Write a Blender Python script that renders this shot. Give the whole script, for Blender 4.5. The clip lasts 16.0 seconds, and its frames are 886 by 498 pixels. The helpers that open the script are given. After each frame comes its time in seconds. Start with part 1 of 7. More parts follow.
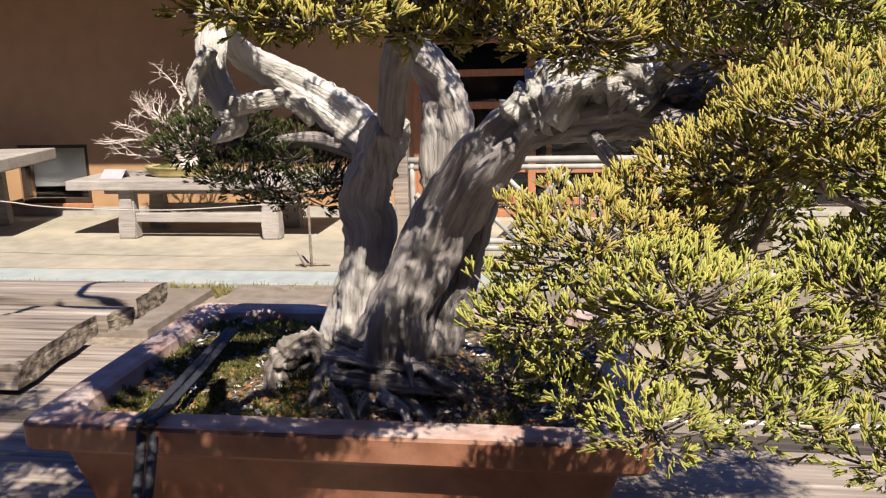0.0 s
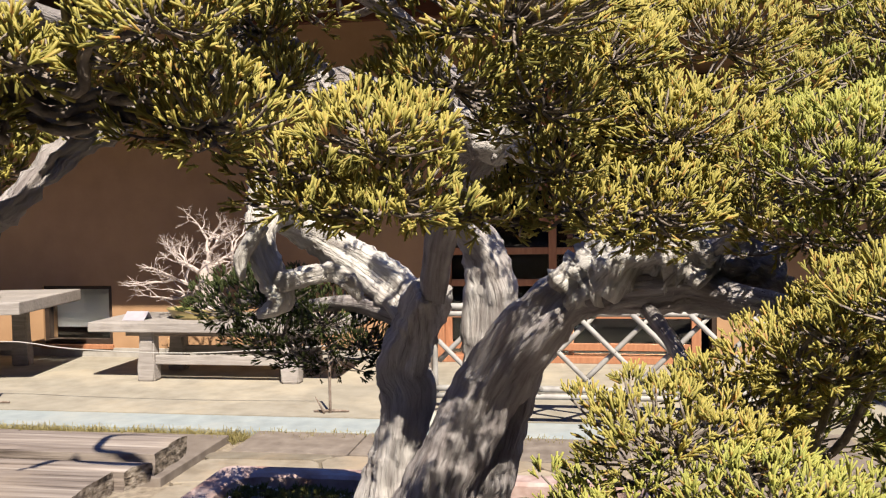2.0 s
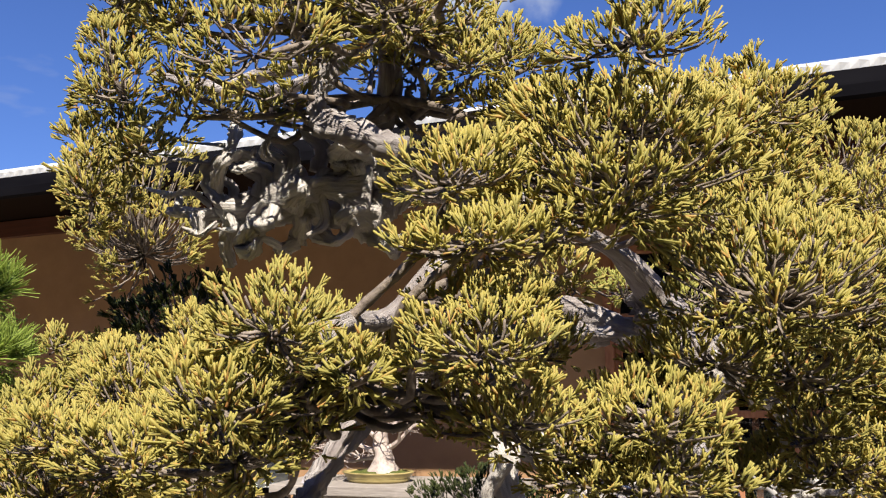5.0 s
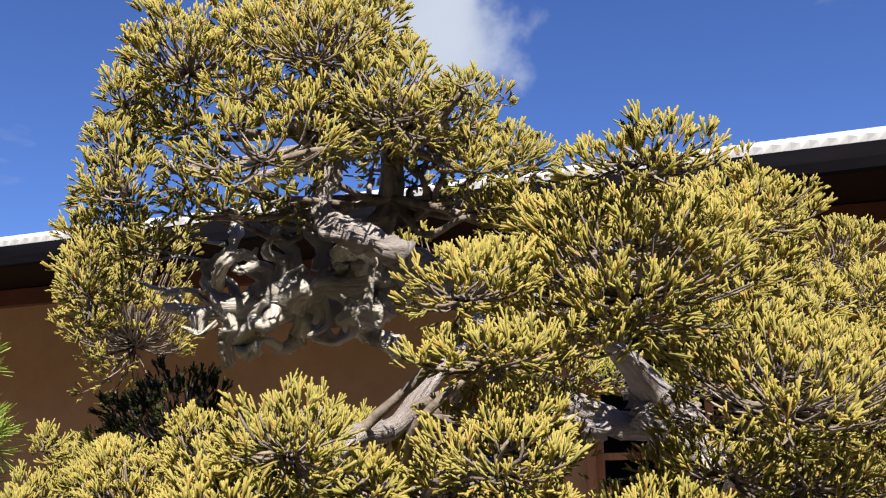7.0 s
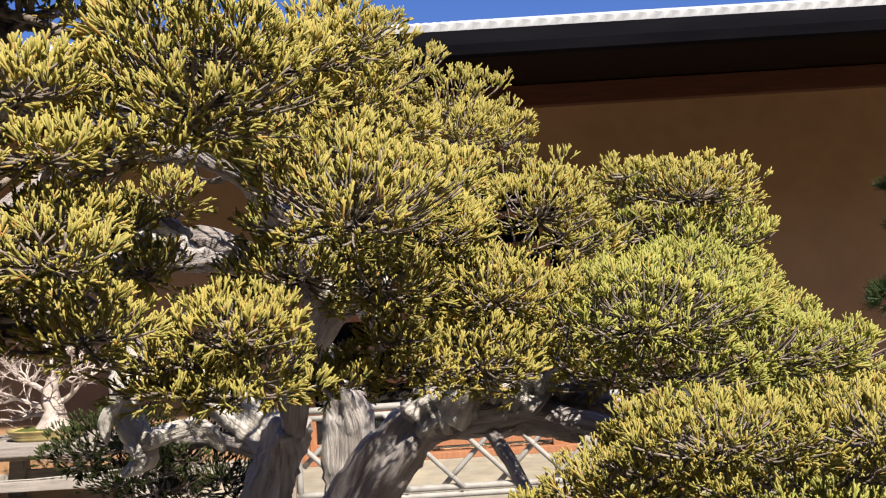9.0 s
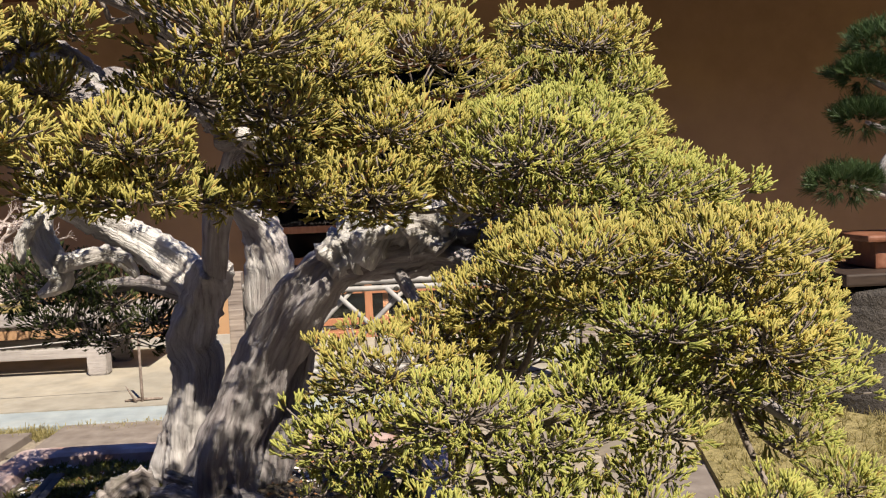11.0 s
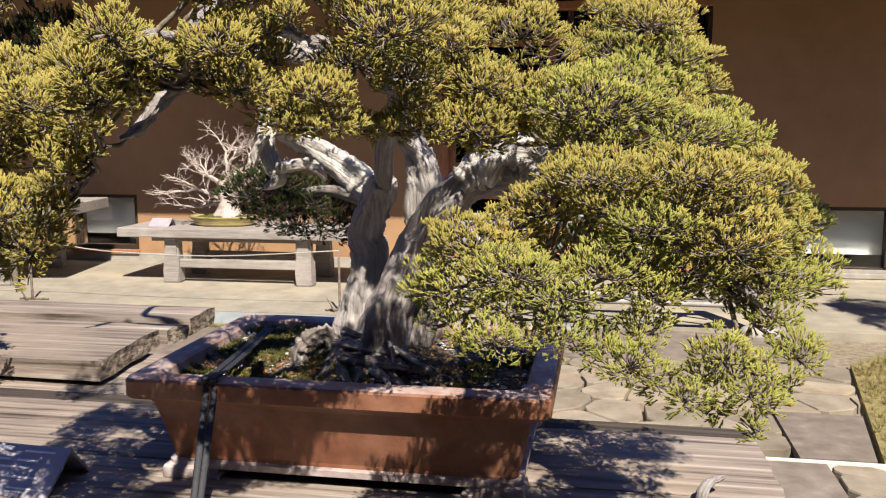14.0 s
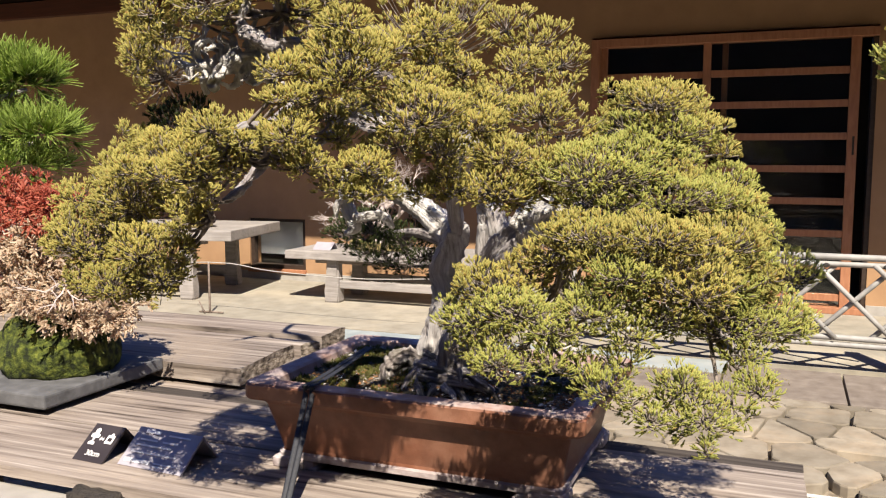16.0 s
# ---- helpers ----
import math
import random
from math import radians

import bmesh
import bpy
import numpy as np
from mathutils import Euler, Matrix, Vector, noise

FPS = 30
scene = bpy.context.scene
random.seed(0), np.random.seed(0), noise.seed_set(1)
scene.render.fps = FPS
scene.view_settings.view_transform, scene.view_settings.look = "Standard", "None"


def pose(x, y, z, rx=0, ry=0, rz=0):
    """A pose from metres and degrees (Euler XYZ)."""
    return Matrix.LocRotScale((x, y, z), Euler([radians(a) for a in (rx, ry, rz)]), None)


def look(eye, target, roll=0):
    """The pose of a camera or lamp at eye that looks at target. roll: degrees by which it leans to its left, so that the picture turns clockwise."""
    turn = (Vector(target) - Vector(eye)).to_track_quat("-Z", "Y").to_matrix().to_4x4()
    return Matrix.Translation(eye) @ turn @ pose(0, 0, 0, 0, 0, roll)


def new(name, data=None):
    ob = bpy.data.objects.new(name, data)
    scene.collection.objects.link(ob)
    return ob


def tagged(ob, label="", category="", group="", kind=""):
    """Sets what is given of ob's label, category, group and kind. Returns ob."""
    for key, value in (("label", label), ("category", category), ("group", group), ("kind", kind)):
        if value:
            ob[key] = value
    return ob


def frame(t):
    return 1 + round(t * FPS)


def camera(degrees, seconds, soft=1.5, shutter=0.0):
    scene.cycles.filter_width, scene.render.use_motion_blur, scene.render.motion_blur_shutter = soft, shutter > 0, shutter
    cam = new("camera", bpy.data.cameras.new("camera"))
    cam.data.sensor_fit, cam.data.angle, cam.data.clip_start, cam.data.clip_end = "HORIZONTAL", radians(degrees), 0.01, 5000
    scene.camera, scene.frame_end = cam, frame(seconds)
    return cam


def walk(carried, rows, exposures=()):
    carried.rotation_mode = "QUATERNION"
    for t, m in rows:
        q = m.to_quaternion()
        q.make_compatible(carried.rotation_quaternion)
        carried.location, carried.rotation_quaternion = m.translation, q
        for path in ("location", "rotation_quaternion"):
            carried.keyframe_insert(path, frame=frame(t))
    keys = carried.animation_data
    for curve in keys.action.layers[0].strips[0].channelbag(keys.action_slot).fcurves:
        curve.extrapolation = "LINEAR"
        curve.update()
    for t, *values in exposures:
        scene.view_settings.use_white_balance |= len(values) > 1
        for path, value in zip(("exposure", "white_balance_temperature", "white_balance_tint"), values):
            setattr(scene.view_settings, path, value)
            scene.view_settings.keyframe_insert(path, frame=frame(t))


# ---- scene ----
cam = camera(54.51, 16.0, soft=1.2)
PATH = [  # seconds, eye, turn
    (0, -0.0000, 0.0000, 1.1559, 78.12, 1.31, 8.14),
    (0.5, -0.0008, 0.0286, 1.1501, 78.15, 1.88, 8.97),
    (1, -0.0173, 0.0452, 1.1455, 78.52, 1.92, 8.27),
    (1.5, -0.0224, 0.0333, 1.1642, 83.03, 1.67, 8.13),
    (2, -0.0281, 0.0271, 1.1781, 87.54, 0.90, 9.39),
    (2.5, -0.0362, 0.0185, 1.1863, 89.53, 0.91, 11.14),
    (3, -0.0481, 0.0154, 1.1957, 91.19, 1.07, 13.19),
    (3.5, -0.0603, 0.0057, 1.2057, 92.83, 1.11, 15.69),
    (4, -0.0643, -0.0103, 1.2180, 94.39, 1.16, 17.97),
    (4.5, -0.0658, -0.0196, 1.2284, 96.36, 1.14, 19.76),
    (5, -0.0659, -0.0240, 1.2350, 98.02, 1.35, 20.23),
    (7.5, -0.0802, -0.0352, 1.2547, 103.05, 2.38, 17.31),
    (8, -0.0511, -0.0365, 1.2530, 99.31, 2.67, 12.84),
    (8.5, -0.0270, -0.0370, 1.2330, 95.88, 2.81, 5.93),
    (9, -0.0127, -0.0355, 1.2190, 93.39, 3.44, 0.16),
    (9.5, -0.0108, -0.0405, 1.2128, 91.11, 3.32, -3.13),
    (11.8, 0.0822, -0.1691, 1.1694, 83.88, 0.74, -0.92),
    (12, 0.1000, -0.2110, 1.1684, 83.56, 0.68, 0.99),
    (12.5, 0.1377, -0.2823, 1.1631, 82.56, 0.59, 5.45),
    (13, 0.1318, -0.3097, 1.1676, 81.80, 1.08, 7.50),
    (13.5, 0.1131, -0.3420, 1.1752, 81.67, 1.04, 8.21),
    (14, 0.1384, -0.3635, 1.1780, 82.00, 0.28, 10.56),
    (14.5, 0.2272, -0.4010, 1.1895, 81.78, 0.22, 14.33),
    (15, 0.2971, -0.4547, 1.1997, 81.61, 0.10, 18.96),
    (15.5, 0.3238, -0.4861, 1.2085, 82.45, 0.13, 21.59),
    (16, 0.3446, -0.5223, 1.2244, 83.74, 0.04, 21.74),
]
walk(cam, [(t, pose(x, y, z, rx, ry, rz)) for t, x, y, z, rx, ry, rz in PATH],
     exposures=[(0, 0.66), (5, 0.62), (9.5, 0.58), (13, 0.50), (14, 0.54), (16, 0.66)])

# ---- light ----
world = bpy.data.worlds.new("sky")
scene.world = world
world.use_nodes = True
wn, wl = world.node_tree.nodes, world.node_tree.links
wn.clear()
sky = wn.new("ShaderNodeTexSky")
sky.sky_type, sky.sun_disc = "NISHITA", False
sky.sun_elevation, sky.sun_rotation = radians(50), radians(153)
sky.air_density, sky.dust_density, sky.ozone_density = 1.0, 0.3, 3.0
wtc = wn.new("ShaderNodeTexCoord")
wmap = wn.new("ShaderNodeMapping")
wmap.inputs["Scale"].default_value = (1.6, 1.6, 4.5)
wmap.inputs["Location"].default_value = (0.35, 0.2, 0.0)
wl.new(wtc.outputs["Generated"], wmap.inputs["Vector"])
wno = wn.new("ShaderNodeTexNoise")
wno.inputs["Scale"].default_value, wno.inputs["Detail"].default_value = 1.7, 6
wl.new(wmap.outputs["Vector"], wno.inputs["Vector"])
wra = wn.new("ShaderNodeValToRGB")
wra.color_ramp.elements[0].position, wra.color_ramp.elements[1].position = 0.64, 0.86
wl.new(wno.outputs["Fac"], wra.inputs["Fac"])
wmx = wn.new("ShaderNodeMixRGB")
wmx.inputs["Color2"].default_value = (7.0, 7.2, 7.6, 1)
wl.new(wra.outputs["Color"], wmx.inputs["Fac"])
wti = wn.new("ShaderNodeMixRGB")
wti.blend_type = "MULTIPLY"
wti.inputs["Fac"].default_value, wti.inputs["Color2"].default_value = 1.0, (0.78, 1.0, 1.66, 1)
wl.new(sky.outputs["Color"], wti.inputs["Color1"])
wl.new(wti.outputs["Color"], wmx.inputs["Color1"])
# fair-weather clouds
fray = wn.new("ShaderNodeTexNoise")
fray.inputs["Scale"].default_value, fray.inputs["Detail"].default_value = 7.0, 7
wl.new(wtc.outputs["Generated"], fray.inputs["Vector"])
shift = wn.new("ShaderNodeVectorMath")
shift.operation = "MULTIPLY_ADD"
shift.inputs[1].default_value, shift.inputs[2].default_value = (0.26, 0.26, 0.16), (-0.13, -0.13, -0.08)
wl.new(fray.outputs["Color"], shift.inputs[0])
torn = wn.new("ShaderNodeVectorMath")
torn.operation = "ADD"
wl.new(wtc.outputs["Generated"], torn.inputs[0])
wl.new(shift.outputs["Vector"], torn.inputs[1])
cloud = wmx.outputs["Color"]
for way, near, far, thick in (((-0.310, 0.825, 0.474), 0.9950, 0.9995, 0.85), ((-0.262, 0.852, 0.452), 0.9972, 0.9998, 0.8)):
    dot = wn.new("ShaderNodeVectorMath")
    dot.operation = "DOT_PRODUCT"
    unit = wn.new("ShaderNodeVectorMath")
    unit.operation = "NORMALIZE"
    wl.new(torn.outputs["Vector"], unit.inputs[0])
    wl.new(unit.outputs["Vector"], dot.inputs[0])
    dot.inputs[1].default_value = Vector(way).normalized()
    body = wn.new("ShaderNodeMapRange")
    body.interpolation_type = "SMOOTHSTEP"
    body.inputs["From Min"].default_value, body.inputs["From Max"].default_value, body.inputs["To Max"].default_value = near, far, thick
    wl.new(dot.outputs["Value"], body.inputs["Value"])
    cm = wn.new("ShaderNodeMixRGB")
    cm.inputs["Color2"].default_value = (7.5, 8.2, 9.6, 1)
    wl.new(body.outputs["Result"], cm.inputs["Fac"])
    wl.new(cloud, cm.inputs["Color1"])
    cloud = cm.outputs["Color"]
wbg = wn.new("ShaderNodeBackground")
wbg.inputs["Strength"].default_value = 0.056
wl.new(cloud, wbg.inputs["Color"])
wout = wn.new("ShaderNodeOutputWorld")
wl.new(wbg.outputs["Background"], wout.inputs["Surface"])

sun = new("sun", bpy.data.lights.new("sun", "SUN"))
sun.data.energy, sun.data.angle, sun.data.color = 6.8, radians(0.53), (1.0, 0.90, 0.74)
sun.matrix_world = look((0.38 * 8, -0.75 * 8, 8), (0, 0, 0))


# ---- materials ----
def ramp_of(nt, fac, stops):
    r = nt.nodes.new("ShaderNodeValToRGB")
    e = r.color_ramp.elements
    while len(e) < len(stops):
        e.new(0.5)
    for k, (p, c) in enumerate(stops):
        e[k].position, e[k].color = p, (*c, 1)
    nt.links.new(fac, r.inputs["Fac"])
    return r.outputs["Color"]


def noise_of(nt, vec, scale, detail=5, rough=0.55):
    n = nt.nodes.new("ShaderNodeTexNoise")
    n.inputs["Scale"].default_value, n.inputs["Detail"].default_value, n.inputs["Roughness"].default_value = scale, detail, rough
    nt.links.new(vec, n.inputs["Vector"])
    return n.outputs["Fac"]


def mixed(nt, fac, a, b, mode="MIX"):
    m = nt.nodes.new("ShaderNodeMixRGB")
    m.blend_type = mode
    for name, v in (("Fac", fac), ("Color1", a), ("Color2", b)):
        if isinstance(v, (int, float)):
            m.inputs[name].default_value = v
        elif isinstance(v, tuple):
            m.inputs[name].default_value = (*v, 1)
        else:
            nt.links.new(v, m.inputs[name])
    return m.outputs["Color"]


def material(name, stops, scale=20, stretch=(1, 1, 1), rough=0.8, metal=0.0, bump=0.3, bump_scale=None, stain=None, stain_scale=3.0, vary=0.0, bump_far=0.01, spec=0.4, skin=False):
    """Grain by stretched noise, broad stains over it, and fine relief."""
    m = bpy.data.materials.new(name)
    m.use_nodes = True
    nt = m.node_tree
    bsdf = nt.nodes["Principled BSDF"]
    tc = nt.nodes.new("ShaderNodeTexCoord")
    mp = nt.nodes.new("ShaderNodeMapping")
    mp.inputs["Scale"].default_value = stretch
    if skin:
        lay = nt.nodes.new("ShaderNodeAttribute")
        lay.attribute_name = "skin"
        nt.links.new(lay.outputs["Vector"], mp.inputs["Vector"])
    else:
        nt.links.new(tc.outputs["Object"], mp.inputs["Vector"])
    vec = mp.outputs["Vector"]
    grain = noise_of(nt, vec, scale)
    col = ramp_of(nt, grain, stops)
    if stain:
        big = noise_of(nt, tc.outputs["Object"], stain_scale, 6, 0.65)
        sf = ramp_of(nt, big, [(0.48, (0, 0, 0)), (0.68, (1, 1, 1))])
        col = mixed(nt, sf, col, mixed(nt, 0.6, col, stain))
    if vary:
        oi = nt.nodes.new("ShaderNodeObjectInfo")
        v = ramp_of(nt, oi.outputs["Random"], [(0.0, (1 - vary,) * 3), (1.0, (1 + vary * 0.4,) * 3)])
        col = mixed(nt, 1.0, col, v, "MULTIPLY")
    nt.links.new(col, bsdf.inputs["Base Color"])
    bsdf.inputs["Metallic"].default_value = metal
    bsdf.inputs["Specular IOR Level"].default_value = spec
    rr = nt.nodes.new("ShaderNodeMapRange")
    rr.inputs["To Min"].default_value, rr.inputs["To Max"].default_value = max(0.03, rough - 0.12), min(1, rough + 0.12)
    nt.links.new(grain, rr.inputs["Value"])
    nt.links.new(rr.outputs["Result"], bsdf.inputs["Roughness"])
    if bump:
        b = nt.nodes.new("ShaderNodeBump")
        b.inputs["Strength"].default_value, b.inputs["Distance"].default_value = bump, bump_far
        nt.links.new(noise_of(nt, vec, bump_scale or scale * 2.5, 8, 0.65), b.inputs["Height"])
        nt.links.new(b.outputs["Normal"], bsdf.inputs["Normal"])
    return m


M_WOOD = material("weathered_grey_wood", [(0.30, (0.050, 0.038, 0.032)), (0.41, (0.180, 0.146, 0.128)), (0.60, (0.290, 0.246, 0.218)), (0.76, (0.47, 0.42, 0.38))], 14, (0.22, 5, 5), 0.85, bump=0.5, bump_scale=18, bump_far=0.006, stain=(0.36, 0.29, 0.23), stain_scale=2.6, vary=0.2, spec=0.25)
# Much darker wood colour for the table's narrow rear board.
M_DARKBOARD = material("dark_narrow_board", [(0.25, (0.018, 0.014, 0.012)), (0.5, (0.05, 0.04, 0.034)), (0.8, (0.10, 0.085, 0.075))], 14, (0.35, 9, 9), 0.8, bump=0.6, bump_scale=16, bump_far=0.005)
M_END = material("sawn_end_grain", [(0.36, (0.04, 0.03, 0.022)), (0.5, (0.22, 0.175, 0.135)), (0.7, (0.46, 0.40, 0.34))], 45, (1, 1, 2.2), 0.9, bump=1.0, bump_far=0.012)
M_BENCH = material("bleached_bench_wood", [(0.25, (0.19, 0.168, 0.158)), (0.6, (0.30, 0.275, 0.262)), (0.85, (0.38, 0.355, 0.34))], 9, (0.5, 7, 7), 0.85, bump=0.4, stain=(0.42, 0.38, 0.36), spec=0.25)
M_POT = material("reddish_brown_unglazed_clay", [(0.3, (0.125, 0.047, 0.026)), (0.55, (0.175, 0.068, 0.038)), (0.8, (0.235, 0.100, 0.060))], 26, (1, 1, 1), 0.5, bump=0.12, stain=(0.30, 0.16, 0.11), stain_scale=6, spec=0.45)
M_LIP = material("limescale_bloomed_clay", [(0.3, (0.23, 0.135, 0.11)), (0.5, (0.36, 0.265, 0.245)), (0.75, (0.47, 0.40, 0.385))], 30, (1, 1, 1), 0.7, bump=0.25, stain=(0.32, 0.15, 0.10), stain_scale=9)
M_FOOT = material("pale_lavender_bloomed_clay", [(0.3, (0.22, 0.17, 0.17)), (0.5, (0.33, 0.28, 0.285)), (0.75, (0.46, 0.42, 0.43))], 34, (1, 1, 1), 0.7, bump=0.3, stain=(0.20, 0.13, 0.11), stain_scale=12)
M_BARK = material("silvery_weathered_bark", [(0.26, (0.12, 0.10, 0.10)), (0.40, (0.31, 0.28, 0.285)), (0.56, (0.43, 0.40, 0.405)), (0.74, (0.57, 0.545, 0.55))], 210, (1, 1, 0.07), 0.85, skin=True, bump=1.0, bump_scale=330, bump_far=0.007, stain=(0.22, 0.18, 0.175), stain_scale=26, spec=0.2)
M_JIN = material("bleached_deadwood", [(0.28, (0.22, 0.19, 0.18)), (0.40, (0.50, 0.47, 0.455)), (0.58, (0.66, 0.635, 0.62)), (0.8, (0.78, 0.765, 0.75))], 190, (1, 1, 0.08), 0.8, skin=True, bump=1.0, bump_scale=340, bump_far=0.006, stain=(0.40, 0.36, 0.34), stain_scale=14, spec=0.2)
M_SILVER = material("pale_silver_trunk_wood", [(0.26, (0.15, 0.125, 0.12)), (0.40, (0.40, 0.37, 0.365)), (0.56, (0.53, 0.50, 0.495)), (0.74, (0.66, 0.635, 0.63))], 200, (1, 1, 0.07), 0.85, skin=True, bump=1.0, bump_scale=330, bump_far=0.006, stain=(0.30, 0.25, 0.24), stain_scale=24, spec=0.2)
# Dark mossy root wood, with the shade at the trunk's foot coloured in.
M_ROOT = material("weathered_shade_dark_root", [(0.26, (0.04, 0.032, 0.030)), (0.42, (0.16, 0.135, 0.128)), (0.56, (0.34, 0.305, 0.295)), (0.72, (0.62, 0.59, 0.58))], 170, (1, 1, 0.10), 0.85, skin=True, bump=1.0, bump_scale=300, bump_far=0.006, stain=(0.05, 0.055, 0.02), stain_scale=30, spec=0.2)
M_TWIG = material("grey_brown_twig", [(0.3, (0.085, 0.066, 0.056)), (0.7, (0.30, 0.255, 0.225))], 120, (1, 1, 1), 0.8, bump=0.5, bump_far=0.003)
M_SOIL = material("dark_potting_soil", [(0.35, (0.022, 0.017, 0.012)), (0.52, (0.10, 0.076, 0.054)), (0.72, (0.30, 0.245, 0.18))], 150, (1, 1, 1), 0.95, bump=1.0, bump_scale=180, bump_far=0.006, stain=(0.05, 0.06, 0.02), stain_scale=12)
M_MOSS = material("moss", [(0.3, (0.03, 0.04, 0.01)), (0.55, (0.09, 0.11, 0.02)), (0.8, (0.20, 0.22, 0.05))], 160, (1, 1, 1), 0.95, bump=1.0, bump_scale=200, bump_far=0.008)
M_BALL = material("bright_green_moss_mound", [(0.38, (0.012, 0.018, 0.004)), (0.52, (0.065, 0.085, 0.012)), (0.7, (0.18, 0.20, 0.032))], 60, (1, 1, 1), 0.95, bump=1.0, bump_scale=140, bump_far=0.010)
M_STRAP = material("black_webbing", [(0.3, (0.012, 0.013, 0.018)), (0.7, (0.035, 0.037, 0.048))], 300, (1, 1, 1), 0.6, bump=0.0)
M_PLASTER = material("tan_clay_plaster", [(0.3, (0.30, 0.180, 0.102)), (0.6, (0.342, 0.207, 0.12)), (0.8, (0.367, 0.226, 0.132))], 6, (1, 1, 1), 0.9, bump=0.15, bump_scale=120, bump_far=0.004, stain=(0.40, 0.25, 0.13), stain_scale=0.9, spec=0.2)
M_BASE = material("grey_plinth_concrete", [(0.3, (0.26, 0.24, 0.22)), (0.7, (0.36, 0.34, 0.32))], 10, bump=0.2)
M_DOORWOOD = material("reddish_cedar_frame", [(0.3, (0.27, 0.115, 0.06)), (0.7, (0.38, 0.175, 0.095))], 18, (3, 3, 0.5), 0.6, bump=0.2, bump_far=0.003)
M_DARKWOOD = material("dark_brown_frame", [(0.3, (0.020, 0.012, 0.009)), (0.7, (0.045, 0.028, 0.020))], 16, (0.6, 5, 5), 0.6, bump=0.2, bump_far=0.003)
# Near-black brown for the eaves, much darker than the beam.
M_SOFFIT = material("near_black_eaves_board", [(0.3, (0.008, 0.005, 0.004)), (0.7, (0.016, 0.010, 0.008))], 8, (0.4, 6, 6), 0.8, bump=0.2, spec=0.02)
M_BEAM = material("red_brown_stained_beam", [(0.3, (0.06, 0.018, 0.009)), (0.7, (0.10, 0.032, 0.017))], 8, (0.4, 6, 6), 0.7, bump=0.2)
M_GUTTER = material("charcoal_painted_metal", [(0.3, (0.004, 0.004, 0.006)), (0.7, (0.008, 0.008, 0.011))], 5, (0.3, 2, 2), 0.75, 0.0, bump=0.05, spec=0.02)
M_ROOF = material("pale_zinc_roof_sheet", [(0.3, (0.66, 0.69, 0.74)), (0.7, (0.80, 0.82, 0.86))], 5, (0.3, 2, 2), 0.35, 0.2, bump=0.05)
M_PAVE = material("pale_washed_concrete", [(0.3, (0.225, 0.202, 0.168)), (0.55, (0.28, 0.256, 0.216)), (0.8, (0.325, 0.30, 0.256))], 7, (1, 1, 1), 0.9, bump=0.3, bump_scale=160, bump_far=0.003, stain=(0.46, 0.40, 0.31), stain_scale=1.1, spec=0.2)
M_SLAB = material("brown_grey_slab", [(0.3, (0.13, 0.105, 0.09)), (0.6, (0.20, 0.168, 0.145)), (0.85, (0.28, 0.24, 0.21))], 12, (1, 1, 1), 0.85, bump=0.4, bump_far=0.004, stain=(0.16, 0.13, 0.11), stain_scale=2, vary=0.15)
M_FLAG = material("buff_flagstone", [(0.3, (0.181, 0.150, 0.113)), (0.55, (0.252, 0.217, 0.172)), (0.8, (0.311, 0.276, 0.225))], 9, (1, 1, 1), 0.85, bump=0.5, bump_far=0.006, stain=(0.36, 0.28, 0.20), stain_scale=3.4, vary=0.36)
M_BLUE = material("blue_grey_stone_kerb", [(0.3, (0.22, 0.25, 0.265)), (0.7, (0.30, 0.335, 0.35))], 9, bump=0.3, stain=(0.33, 0.33, 0.31), stain_scale=2)
M_KERB = material("white_granite_edging", [(0.3, (0.60, 0.57, 0.53)), (0.7, (0.74, 0.71, 0.67))], 40, bump=0.3)
M_EARTH = material("trodden_earth_and_gravel", [(0.3, (0.15, 0.12, 0.09)), (0.55, (0.26, 0.215, 0.165)), (0.8, (0.36, 0.31, 0.25))], 30, bump=0.8, bump_far=0.01, stain=(0.16, 0.17, 0.06), stain_scale=1.2)
M_LAWN = material("dry_lawn_soil", [(0.3, (0.16, 0.13, 0.05)), (0.6, (0.28, 0.23, 0.10)), (0.8, (0.38, 0.32, 0.15))], 50, bump=0.8, bump_far=0.01)
M_STONE = material("dark_rough_stone", [(0.3, (0.03, 0.025, 0.022)), (0.55, (0.06, 0.05, 0.044)), (0.8, (0.11, 0.095, 0.085))], 14, bump=1.0, bump_far=0.03, stain=(0.05, 0.045, 0.04), stain_scale=3)
M_SLATE = material("grey_slate_tray", [(0.3, (0.065, 0.065, 0.07)), (0.7, (0.13, 0.13, 0.14))], 25, bump=0.4, bump_far=0.004)
M_SIGN = material("dark_brown_sign_board", [(0.3, (0.028, 0.022, 0.024)), (0.7, (0.038, 0.031, 0.034))], 20, bump=0.0, rough=0.45)
# Grey lightened so that sunlight on the board is in its colour.
M_SIGNG = material("sunlit_grey_printed_board", [(0.3, (0.30, 0.28, 0.32)), (0.7, (0.36, 0.335, 0.38))], 20, bump=0.0, rough=0.35)
M_INK = material("white_print", [(0.3, (0.72, 0.70, 0.72)), (0.7, (0.80, 0.78, 0.80))], 20, bump=0.0, rough=0.5)
M_GLAZE = material("olive_yellow_glaze", [(0.3, (0.22, 0.18, 0.07)), (0.7, (0.38, 0.31, 0.14))], 14, (1, 1, 3), 0.35, bump=0.1)
M_WHITEWOOD = material("pale_pinkish_bare_wood", [(0.3, (0.34, 0.28, 0.265)), (0.7, (0.52, 0.45, 0.425))], 50, bump=0.4, bump_far=0.004)
